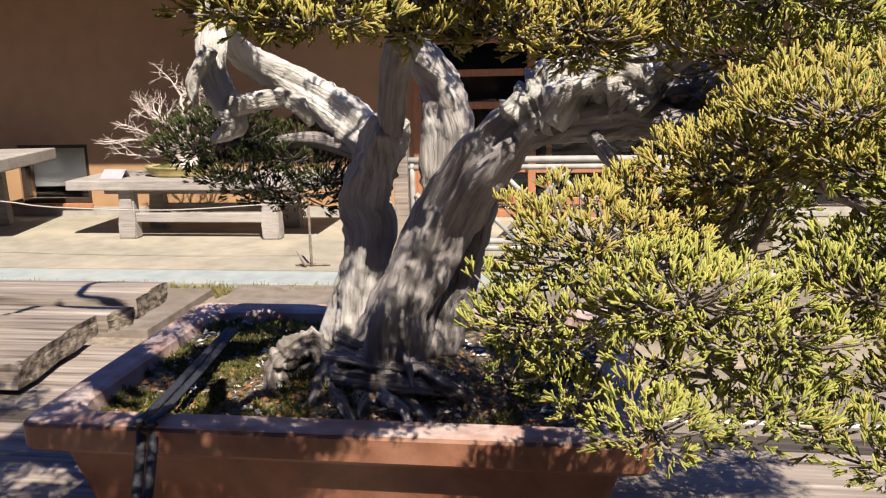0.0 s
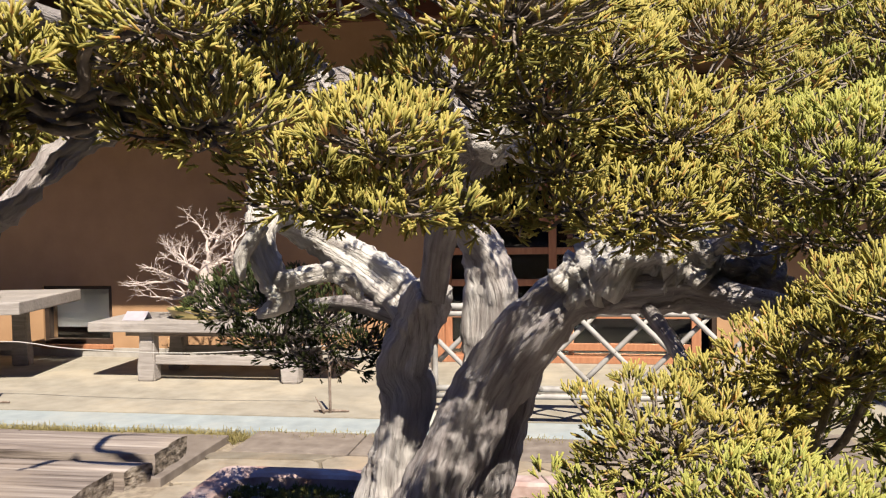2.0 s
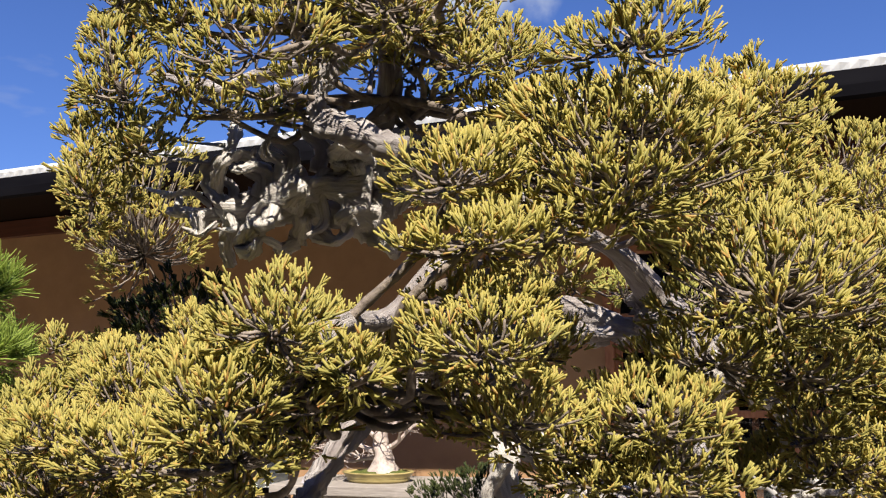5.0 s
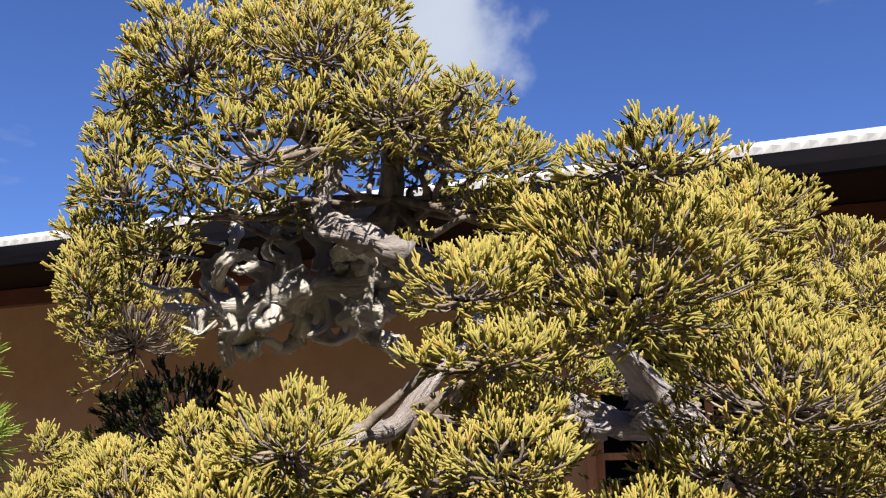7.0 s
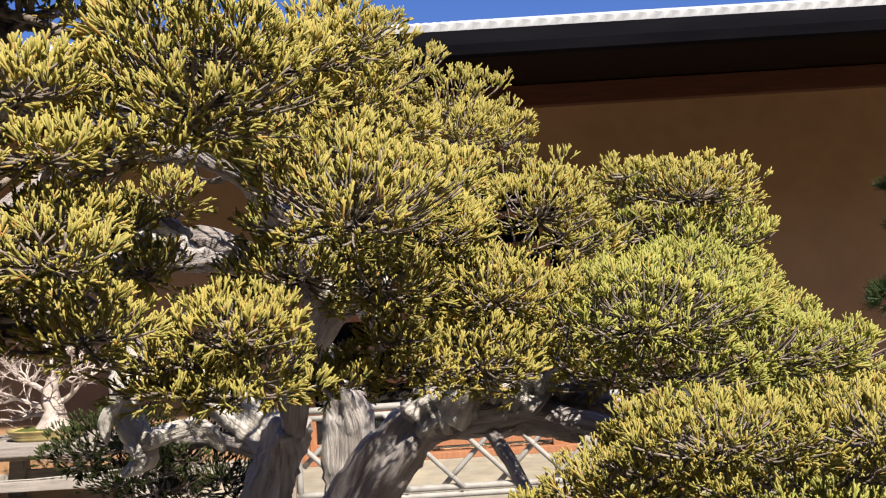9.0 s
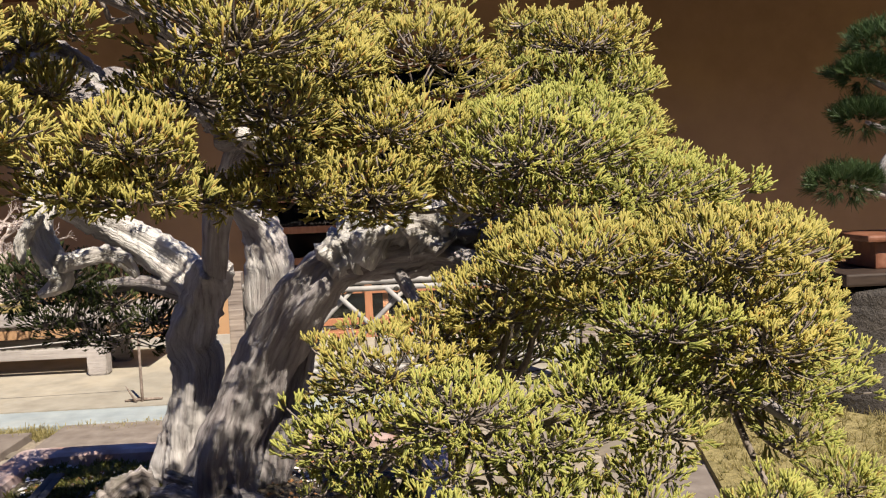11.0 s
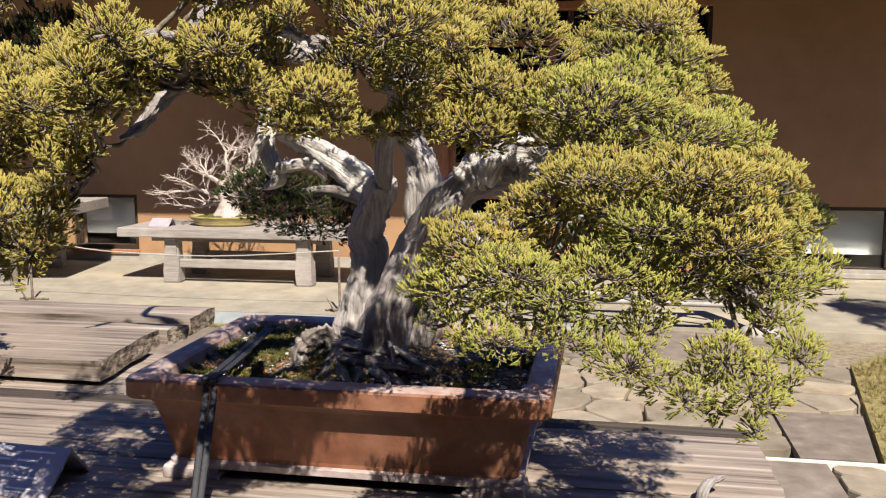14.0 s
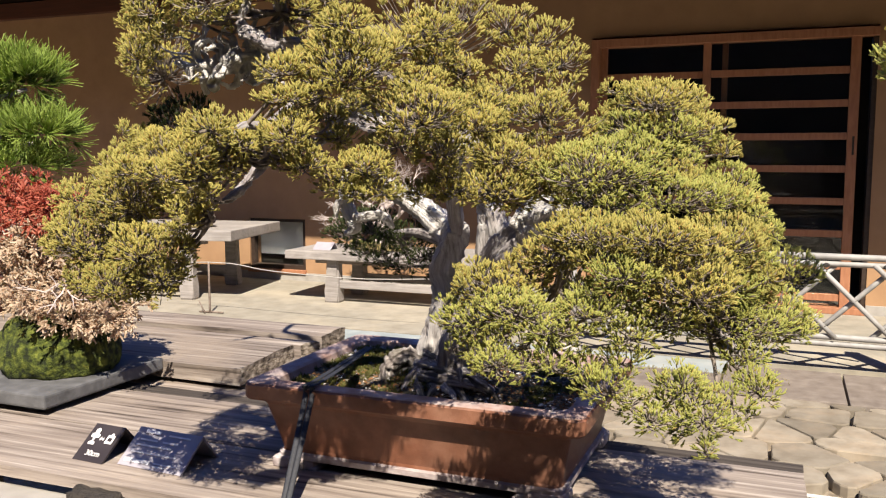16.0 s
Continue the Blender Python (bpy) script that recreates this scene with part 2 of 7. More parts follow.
M_BAMBOO = material("weathered_silver_bamboo", [(0.3, (0.22, 0.21, 0.205)), (0.7, (0.36, 0.35, 0.34))], 14, (1, 1, 1), 0.6, bump=0.2, bump_far=0.003)
M_ROPE = material("black_hemp_cord", [(0.3, (0.02, 0.018, 0.016)), (0.7, (0.05, 0.045, 0.04))], 200, bump=0.5, bump_far=0.002)
M_STRING = material("grey_string", [(0.3, (0.30, 0.28, 0.26)), (0.7, (0.42, 0.40, 0.38))], 200, bump=0.0)
M_IRON = material("rusted_iron", [(0.3, (0.10, 0.07, 0.055)), (0.7, (0.25, 0.20, 0.17))], 60, bump=0.5, bump_far=0.002)
M_PAPER = material("white_window_blind", [(0.3, (0.50, 0.50, 0.52)), (0.7, (0.56, 0.56, 0.58))], 6, (1, 1, 8), bump=0.0)
# Indoor dimness is put into this colour for walls, floor and door blind.
M_ROOM = material("dimness_coloured_interior", [(0.3, (0.03, 0.026, 0.022)), (0.7, (0.05, 0.043, 0.038))], 4, bump=0.0)
M_PINK = material("dry_leaf_litter", [(0.3, (0.16, 0.07, 0.03)), (0.7, (0.34, 0.17, 0.07))], 90, bump=0.5)


def leaf_material(name, base, mid, tip, rare, rough=0.55):
    """Foliage: colour differs from cord to cord and along each cord towards its growing tip."""
    m = bpy.data.materials.new(name)
    m.use_nodes = True
    nt = m.node_tree
    bsdf = nt.nodes["Principled BSDF"]
    geo = nt.nodes.new("ShaderNodeNewGeometry")
    at = nt.nodes.new("ShaderNodeAttribute")
    at.attribute_name = "along"
    body = ramp_of(nt, geo.outputs["Random Per Island"], [(0.0, base), (0.40, mid), (0.74, mid), (1.0, rare)])
    tc = nt.nodes.new("ShaderNodeTexCoord")
    broad = ramp_of(nt, noise_of(nt, tc.outputs["Object"], 9, 3), [(0.40, (0, 0, 0)), (0.62, (1, 1, 1))])
    tips = mixed(nt, broad, tip, mixed(nt, 0.5, mid, tip))
    col = mixed(nt, at.outputs["Fac"], body, tips)
    nt.links.new(col, bsdf.inputs["Base Color"])
    bsdf.inputs["Roughness"].default_value = rough
    bsdf.inputs["Specular IOR Level"].default_value = 0.35
    tr = nt.nodes.new("ShaderNodeBsdfTranslucent")
    nt.links.new(col, tr.inputs["Color"])
    mx = nt.nodes.new("ShaderNodeMixShader")
    mx.inputs["Fac"].default_value = 0.46
    nt.links.new(bsdf.outputs["BSDF"], mx.inputs[1])
    nt.links.new(tr.outputs["BSDF"], mx.inputs[2])
    nt.links.new(mx.outputs["Shader"], nt.nodes["Material Output"].inputs["Surface"])
    return m


M_LEAF = leaf_material("juniper_scale_foliage", (0.140, 0.155, 0.052), (0.385, 0.365, 0.102), (0.58, 0.505, 0.155), (0.58, 0.27, 0.10))
M_LEAFG = leaf_material("fresh_green_juniper_foliage", (0.130, 0.170, 0.054), (0.365, 0.395, 0.105), (0.56, 0.545, 0.160), (0.56, 0.30, 0.11))
# Dark copy of the juniper foliage: canopy shade put into the leaf colour.
M_LEAFSHADE = leaf_material("shade_dark_juniper_foliage", (0.020, 0.034, 0.013), (0.04, 0.06, 0.018), (0.09, 0.11, 0.03), (0.07, 0.06, 0.02))
M_DRYMOSS = leaf_material("dry_olive_moss", (0.035, 0.04, 0.012), (0.085, 0.09, 0.024), (0.20, 0.20, 0.055), (0.18, 0.11, 0.045))
M_PINE = leaf_material("bright_pine_needles", (0.08, 0.15, 0.03), (0.20, 0.31, 0.05), (0.42, 0.52, 0.12), (0.30, 0.34, 0.07))
M_PINED = leaf_material("dark_pine_needles", (0.02, 0.05, 0.018), (0.045, 0.09, 0.03), (0.09, 0.14, 0.05), (0.07, 0.08, 0.03))
M_RED = leaf_material("red_withered_leaves", (0.36, 0.08, 0.05), (0.50, 0.12, 0.08), (0.58, 0.20, 0.13), (0.42, 0.22, 0.12))
M_DRY = leaf_material("dry_beige_leaves", (0.42, 0.29, 0.19), (0.62, 0.48, 0.35), (0.74, 0.62, 0.49), (0.40, 0.20, 0.12))
M_GRASS = leaf_material("straw_coloured_grass", (0.170, 0.145, 0.051), (0.306, 0.255, 0.102), (0.425, 0.365, 0.170), (0.170, 0.204, 0.051))

M_GLASS = bpy.data.materials.new("window_glass")
M_GLASS.use_nodes = True
gb = M_GLASS.node_tree.nodes["Principled BSDF"]
gb.inputs["Base Color"].default_value = (0.9, 0.95, 0.95, 1)
gb.inputs["Transmission Weight"].default_value, gb.inputs["Roughness"].default_value, gb.inputs["IOR"].default_value = 1.0, 0.02, 1.45


# ---- building helpers ----
def part(name, bm, mat, parent=None, label="", smooth=False, mats=None):
    """Links a bmesh as one mesh object under its thing."""
    me = bpy.data.meshes.new(name)
    bmesh.ops.recalc_face_normals(bm, faces=bm.faces)
    bm.to_mesh(me)
    bm.free()
    for mm in mats or [mat]:
        me.materials.append(mm)
    if smooth:
        me.shade_smooth()
    ob = new(name, me)
    ob.parent = parent
    if label:
        tagged(ob, label)
    return ob


def soup(name, verts, faces, mat, parent=None, label="", along=None, smooth=False):
    """Links plain arrays as one mesh object."""
    me = bpy.data.meshes.new(name)
    me.from_pydata(verts.tolist() if hasattr(verts, "tolist") else verts, [], faces.tolist() if hasattr(faces, "tolist") else faces)
    me.materials.append(mat)
    if along is not None:
        at = me.attributes.new("along", "FLOAT", "POINT")
        at.data.foreach_set("value", np.ascontiguousarray(along, dtype=np.float32))
    if smooth:
        me.shade_smooth()
    ob = new(name, me)
    ob.parent = parent
    if label:
        tagged(ob, label)
    return ob


def thing(name, label, category, at=(0, 0, 0), group="", turn=0):
    ob = new(name)
    ob.empty_display_size = 0.05
    ob.matrix_basis = pose(*at, 0, 0, turn)
    return tagged(ob, label, category, group)


def box(bm, x0, x1, y0, y1, z0, z1, bevel=0.0, m=None, segments=2):
    r = bmesh.ops.create_cube(bm, size=1.0, matrix=Matrix.Translation(((x0 + x1) / 2, (y0 + y1) / 2, (z0 + z1) / 2)) @ Matrix.Diagonal((x1 - x0, y1 - y0, z1 - z0, 1)))
    vs = r["verts"]
    if bevel:
        es = list({e for v in vs for e in v.link_edges})
        rb = bmesh.ops.bevel(bm, geom=es, offset=bevel, segments=segments, profile=0.6, affect="EDGES")
        vs = list({v for f in rb["faces"] for v in f.verts} | {v for v in vs if v.is_valid})
    if m is not None:
        bmesh.ops.transform(bm, matrix=m, verts=vs)
    return vs


def boxed(x0, x1, y0, y1, z0, z1, bevel=0.0, m=None):
    bm = bmesh.new()
    box(bm, x0, x1, y0, y1, z0, z1, bevel, m)
    return bm


def smooth_path(pts, rad, per=6):
    """Catmull-Rom through the points, with the radii."""
    P = [Vector(p) for p in pts]
    out, rr = [], []
    for i in range(len(P) - 1):
        a, b, c, d = P[max(i - 1, 0)], P[i], P[i + 1], P[min(i + 2, len(P) - 1)]
        for k in range(per):
            t = k / per
            out.append(0.5 * ((2 * b) + (c - a) * t + (2 * a - 5 * b + 4 * c - d) * t * t + (3 * b - a - 3 * c + d) * t ** 3))
            rr.append(rad[i] * (1 - t) + rad[i + 1] * t)
    out.append(P[-1])
    rr.append(rad[-1])
    return out, rr


def tube(bm, pts, rad, sides=10, per=6, flute=0.0, twist=0.0, rough=0.0, flat=1.0, seed=0):
    """A tapering limb with twisted flutes and an uneven skin."""
    path, rr = smooth_path(pts, rad, per)
    lay = bm.verts.layers.float_vector.get("skin") or bm.verts.layers.float_vector.new("skin")
    run = 0.0
    rings = []
    side = None
    for i, (p, r) in enumerate(zip(path, rr)):
        d = (path[min(i + 1, len(path) - 1)] - path[max(i - 1, 0)]).normalized()
        run += (p - path[i - 1]).length if i else 0.0
        if side is None:
            side = d.orthogonal().normalized()
        side = (side - d * side.dot(d)).normalized()
        up = d.cross(side)
        ring = []
        for k in range(sides):
            a = 2 * math.pi * k / sides
            f = 1 + flute * (math.sin(3 * a + twist * i + seed) * 0.6 + math.sin(5 * a - twist * 0.7 * i + 2 * seed) * 0.4 + (0.45 * abs(math.sin(6.5 * a + twist * 1.6 * i + 0.5 * math.sin(i * 0.5 + seed))) - 0.3 if sides > 15 else 0))
            v = side * math.cos(a) + up * (math.sin(a) * flat)
            q = p + v * r * f
            if rough:
                q += v * r * rough * (noise.noise(q * (0.6 / max(r, 0.004)) + Vector((seed, 0, 0))) + 0.6 * noise.noise(q * (1.7 / max(r, 0.004))))
            bv = bm.verts.new(q)
            bv[lay] = (r * math.cos(a + 0.25 * twist * i), r * math.sin(a + 0.25 * twist * i), run + seed)
            ring.append(bv)
        rings.append(ring)
    for a, b in zip(rings, rings[1:]):
        for k in range(sides):
            bm.faces.new((a[k], a[(k + 1) % sides], b[(k + 1) % sides], b[k]))
    bm.faces.new(rings[0][::-1])
    bm.faces.new(rings[-1])


def limb(name, pts, rad, mat, parent, label="", **kw):
    bm = bmesh.new()
    tube(bm, pts, rad, **kw)
    return part(name, bm, mat, parent, label, smooth=True)


def lathe(bm, profile, n=28, sx=1.0, sy=1.0, at=(0, 0, 0)):
    rings = []
    for r, z in profile:
        rings.append([bm.verts.new((at[0] + r * sx * math.cos(2 * math.pi * k / n), at[1] + r * sy * math.sin(2 * math.pi * k / n), at[2] + z)) for k in range(n)])
    for a, b in zip(rings, rings[1:]):
        for k in range(n):
            bm.faces.new((a[k], a[(k + 1) % n], b[(k + 1) % n], b[k]))
    bm.faces.new(rings[0][::-1])
    bm.faces.new(rings[-1])


# ---- foliage ----
rng = np.random.default_rng(7)


def cord(p, d, length, width, bend):
    """One scale-leaf cord: a short blunt three-sided prism. Returns six points."""
    d = d / np.linalg.norm(d)
    a = np.cross(d, (0.31, 0.77, 0.55))
    a /= np.linalg.norm(a)
    b = np.cross(d, a)
    end = p + d * length + bend * length * 0.6
    out = []
    for c, w in ((p, width), (end, width * 0.84)):
        for k in range(3):
            t = 2.0944 * k
            out.append(c + (a * math.cos(t) + b * math.sin(t)) * w)
    return out


CORD_FACES = np.array([(0, 1, 4), (0, 4, 3), (1, 2, 5), (1, 5, 4), (2, 0, 3), (2, 3, 5), (3, 4, 5)])
CORD_ALONG = np.array([0, 0, 0, 1.0, 1.0, 1.0])


def sprig_kinds(count, cords, reach, length, width, spread):
    """Templates of small sprays that point up along z."""
    kinds = []
    for _ in range(count):
        vs = []
        for k in range(cords):
            h = reach * (k + 0.3) / cords
            a = k * 2.4 + rng.uniform(-0.5, 0.5)
            out = spread * (1.0 - 0.45 * k / cords) * rng.uniform(0.6, 1.2)
            d = np.array((math.cos(a) * out, math.sin(a) * out, 1.0))
            p = np.array((math.cos(a) * out * h * 0.25, math.sin(a) * out * h * 0.25, h))
            vs += cord(p, d, length * rng.uniform(0.7, 1.25), width * rng.uniform(0.8, 1.2), np.array((*rng.uniform(-0.22, 0.22, 2), 0.25)))
        kinds.append(np.array(vs))
    return kinds


def place_sprigs(kinds, points, dirs, sizes):
    """Many turned and scaled copies of the templates as one array of points and faces."""
    n = len(points)
    per = len(kinds[0])
    z = dirs / np.linalg.norm(dirs, axis=1)[:, None]
    h = rng.normal(size=(n, 3))
    x = np.cross(z, h)
    x /= np.linalg.norm(x, axis=1)[:, None]
    y = np.cross(z, x)
    base = np.stack(kinds)[rng.integers(0, len(kinds), n)] * sizes[:, None, None]
    v = points[:, None, :] + base[:, :, 0:1] * x[:, None, :] + base[:, :, 1:2] * y[:, None, :] + base[:, :, 2:3] * z[:, None, :]
    cords = per // 6
    f1 = (CORD_FACES[None] + 6 * np.arange(cords)[:, None, None]).reshape(-1, 3)
    f = (f1[None] + per * np.arange(n)[:, None, None]).reshape(-1, 3)
    return v.reshape(-1, 3), f, np.tile(CORD_ALONG, cords * n)


def dome_points(n, centre, radii, low=-0.55, inner=0.72, lump=0.16):
    """Points and outward ways over the skin of a lumpy dome."""
    d = rng.normal(size=(n * 3, 3))
    d /= np.linalg.norm(d, axis=1)[:, None]
    keep = (d[:, 2] > low) | (rng.random(len(d)) < 0.25)
    d = d[keep][:n]
    ph = rng.uniform(0, 6.28, 6)
    bump = 1 + lump * (np.sin(4.1 * d[:, 0] + ph[0]) * np.sin(3.7 * d[:, 1] + ph[1]) + 0.7 * np.sin(7.3 * d[:, 2] + 5.2 * d[:, 0] + ph[2]))
    r = rng.uniform(inner, 1.0, len(d)) ** 0.6 * bump
    p = np.array(centre) + d * r[:, None] * np.array(radii)
    w = d / np.array(radii) * np.mean(radii)
    w /= np.linalg.norm(w, axis=1)[:, None]
    return p, w


# ---- ground ----
WALL_Y = 6.71
bm = bmesh.new()
bmesh.ops.create_grid(bm, x_segments=60, y_segments=60, size=150, matrix=Matrix.Translation((0, 0, -0.045)))
tagged(part("ground", bm, M_EARTH), "bare trodden earth and gravel of the garden", "ground", kind="structure")
tagged(part("pavement", boxed(-14, 14, 4.80, WALL_Y + 0.02, -0.3, 0.0), M_PAVE), "pale concrete pavement along the house", "pavement", kind="structure")
tagged(part("kerb", boxed(-4.6, 0.15, 4.48, 4.795, -0.3, -0.004, 0.006), M_BLUE), "blue-grey stone kerb strip along the pavement", "kerb", kind="structure")
tagged(part("edging", boxed(0.30, 1.16, 2.750, 2.765, -0.2, 0.000, 0.003), M_KERB), "white granite edging set between flagstones", "edging", kind="structure")
bm = bmesh.new()
ring = [(1.14, 2.78), (1.38, 4.15), (2.0, 4.72), (14, 4.72), (14, 2.78)]
low = [bm.verts.new((x, y, -0.2)) for x, y in ring]
top = [bm.verts.new((x, y, -0.012)) for x, y in ring]
bm.faces.new(top)
bm.faces.new(low[::-1])
for k in range(5):
    bm.faces.new((low[k], low[(k + 1) % 5], top[(k + 1) % 5], top[k]))
lawn = tagged(part("lawn", bm, M_LAWN), "dry straw-coloured lawn beside the path", "lawn", kind="structure")

n = 7000
gx, gy = rng.uniform(1.15, 4.6, n), rng.uniform(2.8, 4.7, n)
ok = (gx > 1.14 + (gy - 2.78) * 0.175) & (gx > 1.38 + (gy - 4.15) * 1.1)
gx, gy = gx[ok], gy[ok]
gp = np.stack([gx, gy, np.full(len(gx), -0.014)], 1)
gd = np.stack([rng.normal(0, 0.55, len(gx)), rng.normal(0, 0.55, len(gx)), np.ones(len(gx))], 1)
blades = sprig_kinds(8, 4, 0.004, 0.030, 0.0011, 0.9)
v, f, al = place_sprigs(blades, gp, gd, rng.uniform(0.6, 1.4, len(gx)))
tagged(soup("grass", v, f, M_GRASS, None, "", al), "short dry winter grass", "grass", kind="stuff")
# moss and grass fringe by the kerb
n = 2200
gp = np.stack([rng.uniform(-3.6, 0.4, n), 4.47 - np.abs(rng.normal(0, 0.06, n)), np.full(n, -0.045)], 1)
gd = np.stack([rng.normal(0, 0.6, n), rng.normal(0, 0.6, n), np.ones(n)], 1)
v, f, al = place_sprigs(blades, gp, gd, rng.uniform(0.8, 1.7, n))
tagged(soup("verge_grass", v, f, M_GRASS, None, "", al), "thin yellow-green grass verge along the kerb", "grass", kind="stuff")


def clip(poly, px, py, nx, ny):
    out = []
    for k in range(len(poly)):
        a, b = poly[k], poly[(k + 1) % len(poly)]
        da, db = (a[0] - px) * nx + (a[1] - py) * ny, (b[0] - px) * nx + (b[1] - py) * ny
        if da <= 0:
            out.append(a)
        if da * db < 0:
            t = da / (da - db)
            out.append((a[0] + (b[0] - a[0]) * t, a[1] + (b[1] - a[1]) * t))
    return out


# ---- house ----
OPEN = [(-4.62, -3.98, 0.10, 0.60), (-1.20, 0.94, 0.0, 2.18), (1.62, 3.22, 0.04, 0.56)]
bm = bmesh.new()
x = -14.0
for a, b, lo, hi in OPEN:
    box(bm, x, a, WALL_Y, WALL_Y + 0.2, -0.1, 3.3)
    box(bm, a, b, WALL_Y, WALL_Y + 0.2, hi, 3.3)
    if lo > 0:
        box(bm, a, b, WALL_Y, WALL_Y + 0.2, -0.1, lo)
    x = b
box(bm, x, 14.0, WALL_Y, WALL_Y + 0.2, -0.1, 3.3)
wall = tagged(part("wall_north", bm, M_PLASTER), "tan clay-plastered wall under deep eaves", "wall", kind="structure")
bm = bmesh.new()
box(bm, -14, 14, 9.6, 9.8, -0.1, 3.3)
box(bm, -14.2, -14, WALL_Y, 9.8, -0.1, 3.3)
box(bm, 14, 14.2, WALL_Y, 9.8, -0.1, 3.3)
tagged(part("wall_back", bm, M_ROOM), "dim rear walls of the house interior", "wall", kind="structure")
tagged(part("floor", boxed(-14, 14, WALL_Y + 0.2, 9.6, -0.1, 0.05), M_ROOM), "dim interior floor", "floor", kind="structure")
bm = bmesh.new()
for a, b in ((-14, -1.2), (0.94, 14)):
    box(bm, a, b, WALL_Y - 0.012, WALL_Y, -0.05, 0.075, 0.003)
tagged(part("baseboard", bm, M_BASE), "grey concrete plinth at the foot of the wall", "plinth", kind="structure")
tagged(part("beam", boxed(-14, 14, WALL_Y - 0.09, WALL_Y - 0.003, 2.69, 2.86, 0.006), M_BEAM), "red-brown stained timber wall beam", "beam", kind="structure")

roof = tagged(new("roof"), "zinc sheet roof with charcoal gutter and deep eaves", "roof", kind="structure")
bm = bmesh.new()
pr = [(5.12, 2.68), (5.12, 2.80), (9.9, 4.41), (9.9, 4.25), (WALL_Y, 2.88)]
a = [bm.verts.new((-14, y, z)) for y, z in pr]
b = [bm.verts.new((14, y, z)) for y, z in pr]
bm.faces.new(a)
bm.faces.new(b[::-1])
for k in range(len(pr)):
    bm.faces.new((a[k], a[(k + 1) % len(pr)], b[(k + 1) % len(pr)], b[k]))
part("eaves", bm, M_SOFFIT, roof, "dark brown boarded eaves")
bm = bmesh.new()
prof = [(0.0, 0.145), (-0.006, 0.06), (0.004, 0.0), (0.05, -0.012), (0.10, 0.0), (0.10, 0.145), (0.09, 0.145), (0.09, 0.01), (0.05, 0.0), (0.012, 0.01), (0.008, 0.145)]
a = [bm.verts.new((-14, 5.02 + y, 2.672 + z)) for y, z in prof]
b = [bm.verts.new((14, 5.02 + y, 2.672 + z)) for y, z in prof]
for k in range(len(prof)):
    bm.faces.new((a[k], a[(k + 1) % len(prof)], b[(k + 1) % len(prof)], b[k]))
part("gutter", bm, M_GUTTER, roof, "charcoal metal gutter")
bm = bmesh.new()
top, bot, far = [], [], []
for k in range(561):
    xx = -14 + k * 0.05
    z = 0.011 if k % 2 else 0.0
    top.append(bm.verts.new((xx, 5.04, 2.865 + z)))
    bot.append(bm.verts.new((xx, 5.045 + z * 0.8, 2.828 + z * 0.2)))
    far.append(bm.verts.new((xx, 9.9, 4.47 + z)))
for k in range(560):
    bm.faces.new((bot[k], bot[k + 1], top[k + 1], top[k]))
    bm.faces.new((top[k], top[k + 1], far[k + 1], far[k]))
part("roof_sheet", bm, M_ROOF, roof, "pale corrugated zinc sheet")


def pane(name, x0, x1, z0, z1, y, parent):
    ob = part(name, boxed(x0, x1, y, y + 0.006, z0, z1), M_GLASS, parent)
    ob.visible_shadow = False
    return ob


# sliding lattice door
door = tagged(new("door_1"), "sliding cedar door with horizontal lattice rails over dark glass", "door", kind="structure")
for nm, x0, x1, z0, z1, y0, y1 in (
    ("lintel", -1.20, 0.94, 2.10, 2.165, 6.66, 6.80), ("jamb", -1.20, -1.13, 0.0, 2.11, 6.66, 6.80),
    ("stile", -0.31, -0.25, 0.02, 2.11, 6.70, 6.75), ("stile", -0.17, -0.125, 0.02, 2.11, 6.76, 6.79), ("stile", 0.755, 0.825, 0.0, 2.10, 6.69, 6.75), ("stile", -1.13, -1.08, 0.02, 2.11, 6.74, 6.78),
    ("threshold", -1.2, 0.94, 0.0, 0.05, 6.66, 6.85)):
    part(nm, boxed(x0, x1, y0, y1, z0, z1, 0.004), M_DOORWOOD, door)
part("jamb", boxed(0.905, 0.94, 6.72, 6.90, 0.05, 2.10, 0.003), M_DARKWOOD, door, "dark recessed door jamb")
for k in range(8):
    z = 0.12 + 0.2485 * k
    part("rail", boxed(-0.25, 0.755, 6.705, 6.74, z - 0.027, z + 0.027, 0.003), M_DOORWOOD, door)
    part("rail", boxed(-1.08, -0.31, 6.745, 6.775, z - 0.027, z + 0.027, 0.003), M_DOORWOOD, door)
pane("pane", -0.25, 0.755, 0.05, 2.1, 6.742, door)
pane("pane", -1.08, -0.31, 0.05, 2.1, 6.778, door)
part("handle", boxed(0.79, 0.805, 6.684, 6.694, 1.22, 1.36, 0.002), M_ROPE, door, "small black recessed pull")
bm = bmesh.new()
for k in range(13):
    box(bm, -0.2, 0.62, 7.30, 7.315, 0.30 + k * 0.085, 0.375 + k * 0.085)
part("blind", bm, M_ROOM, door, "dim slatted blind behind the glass")


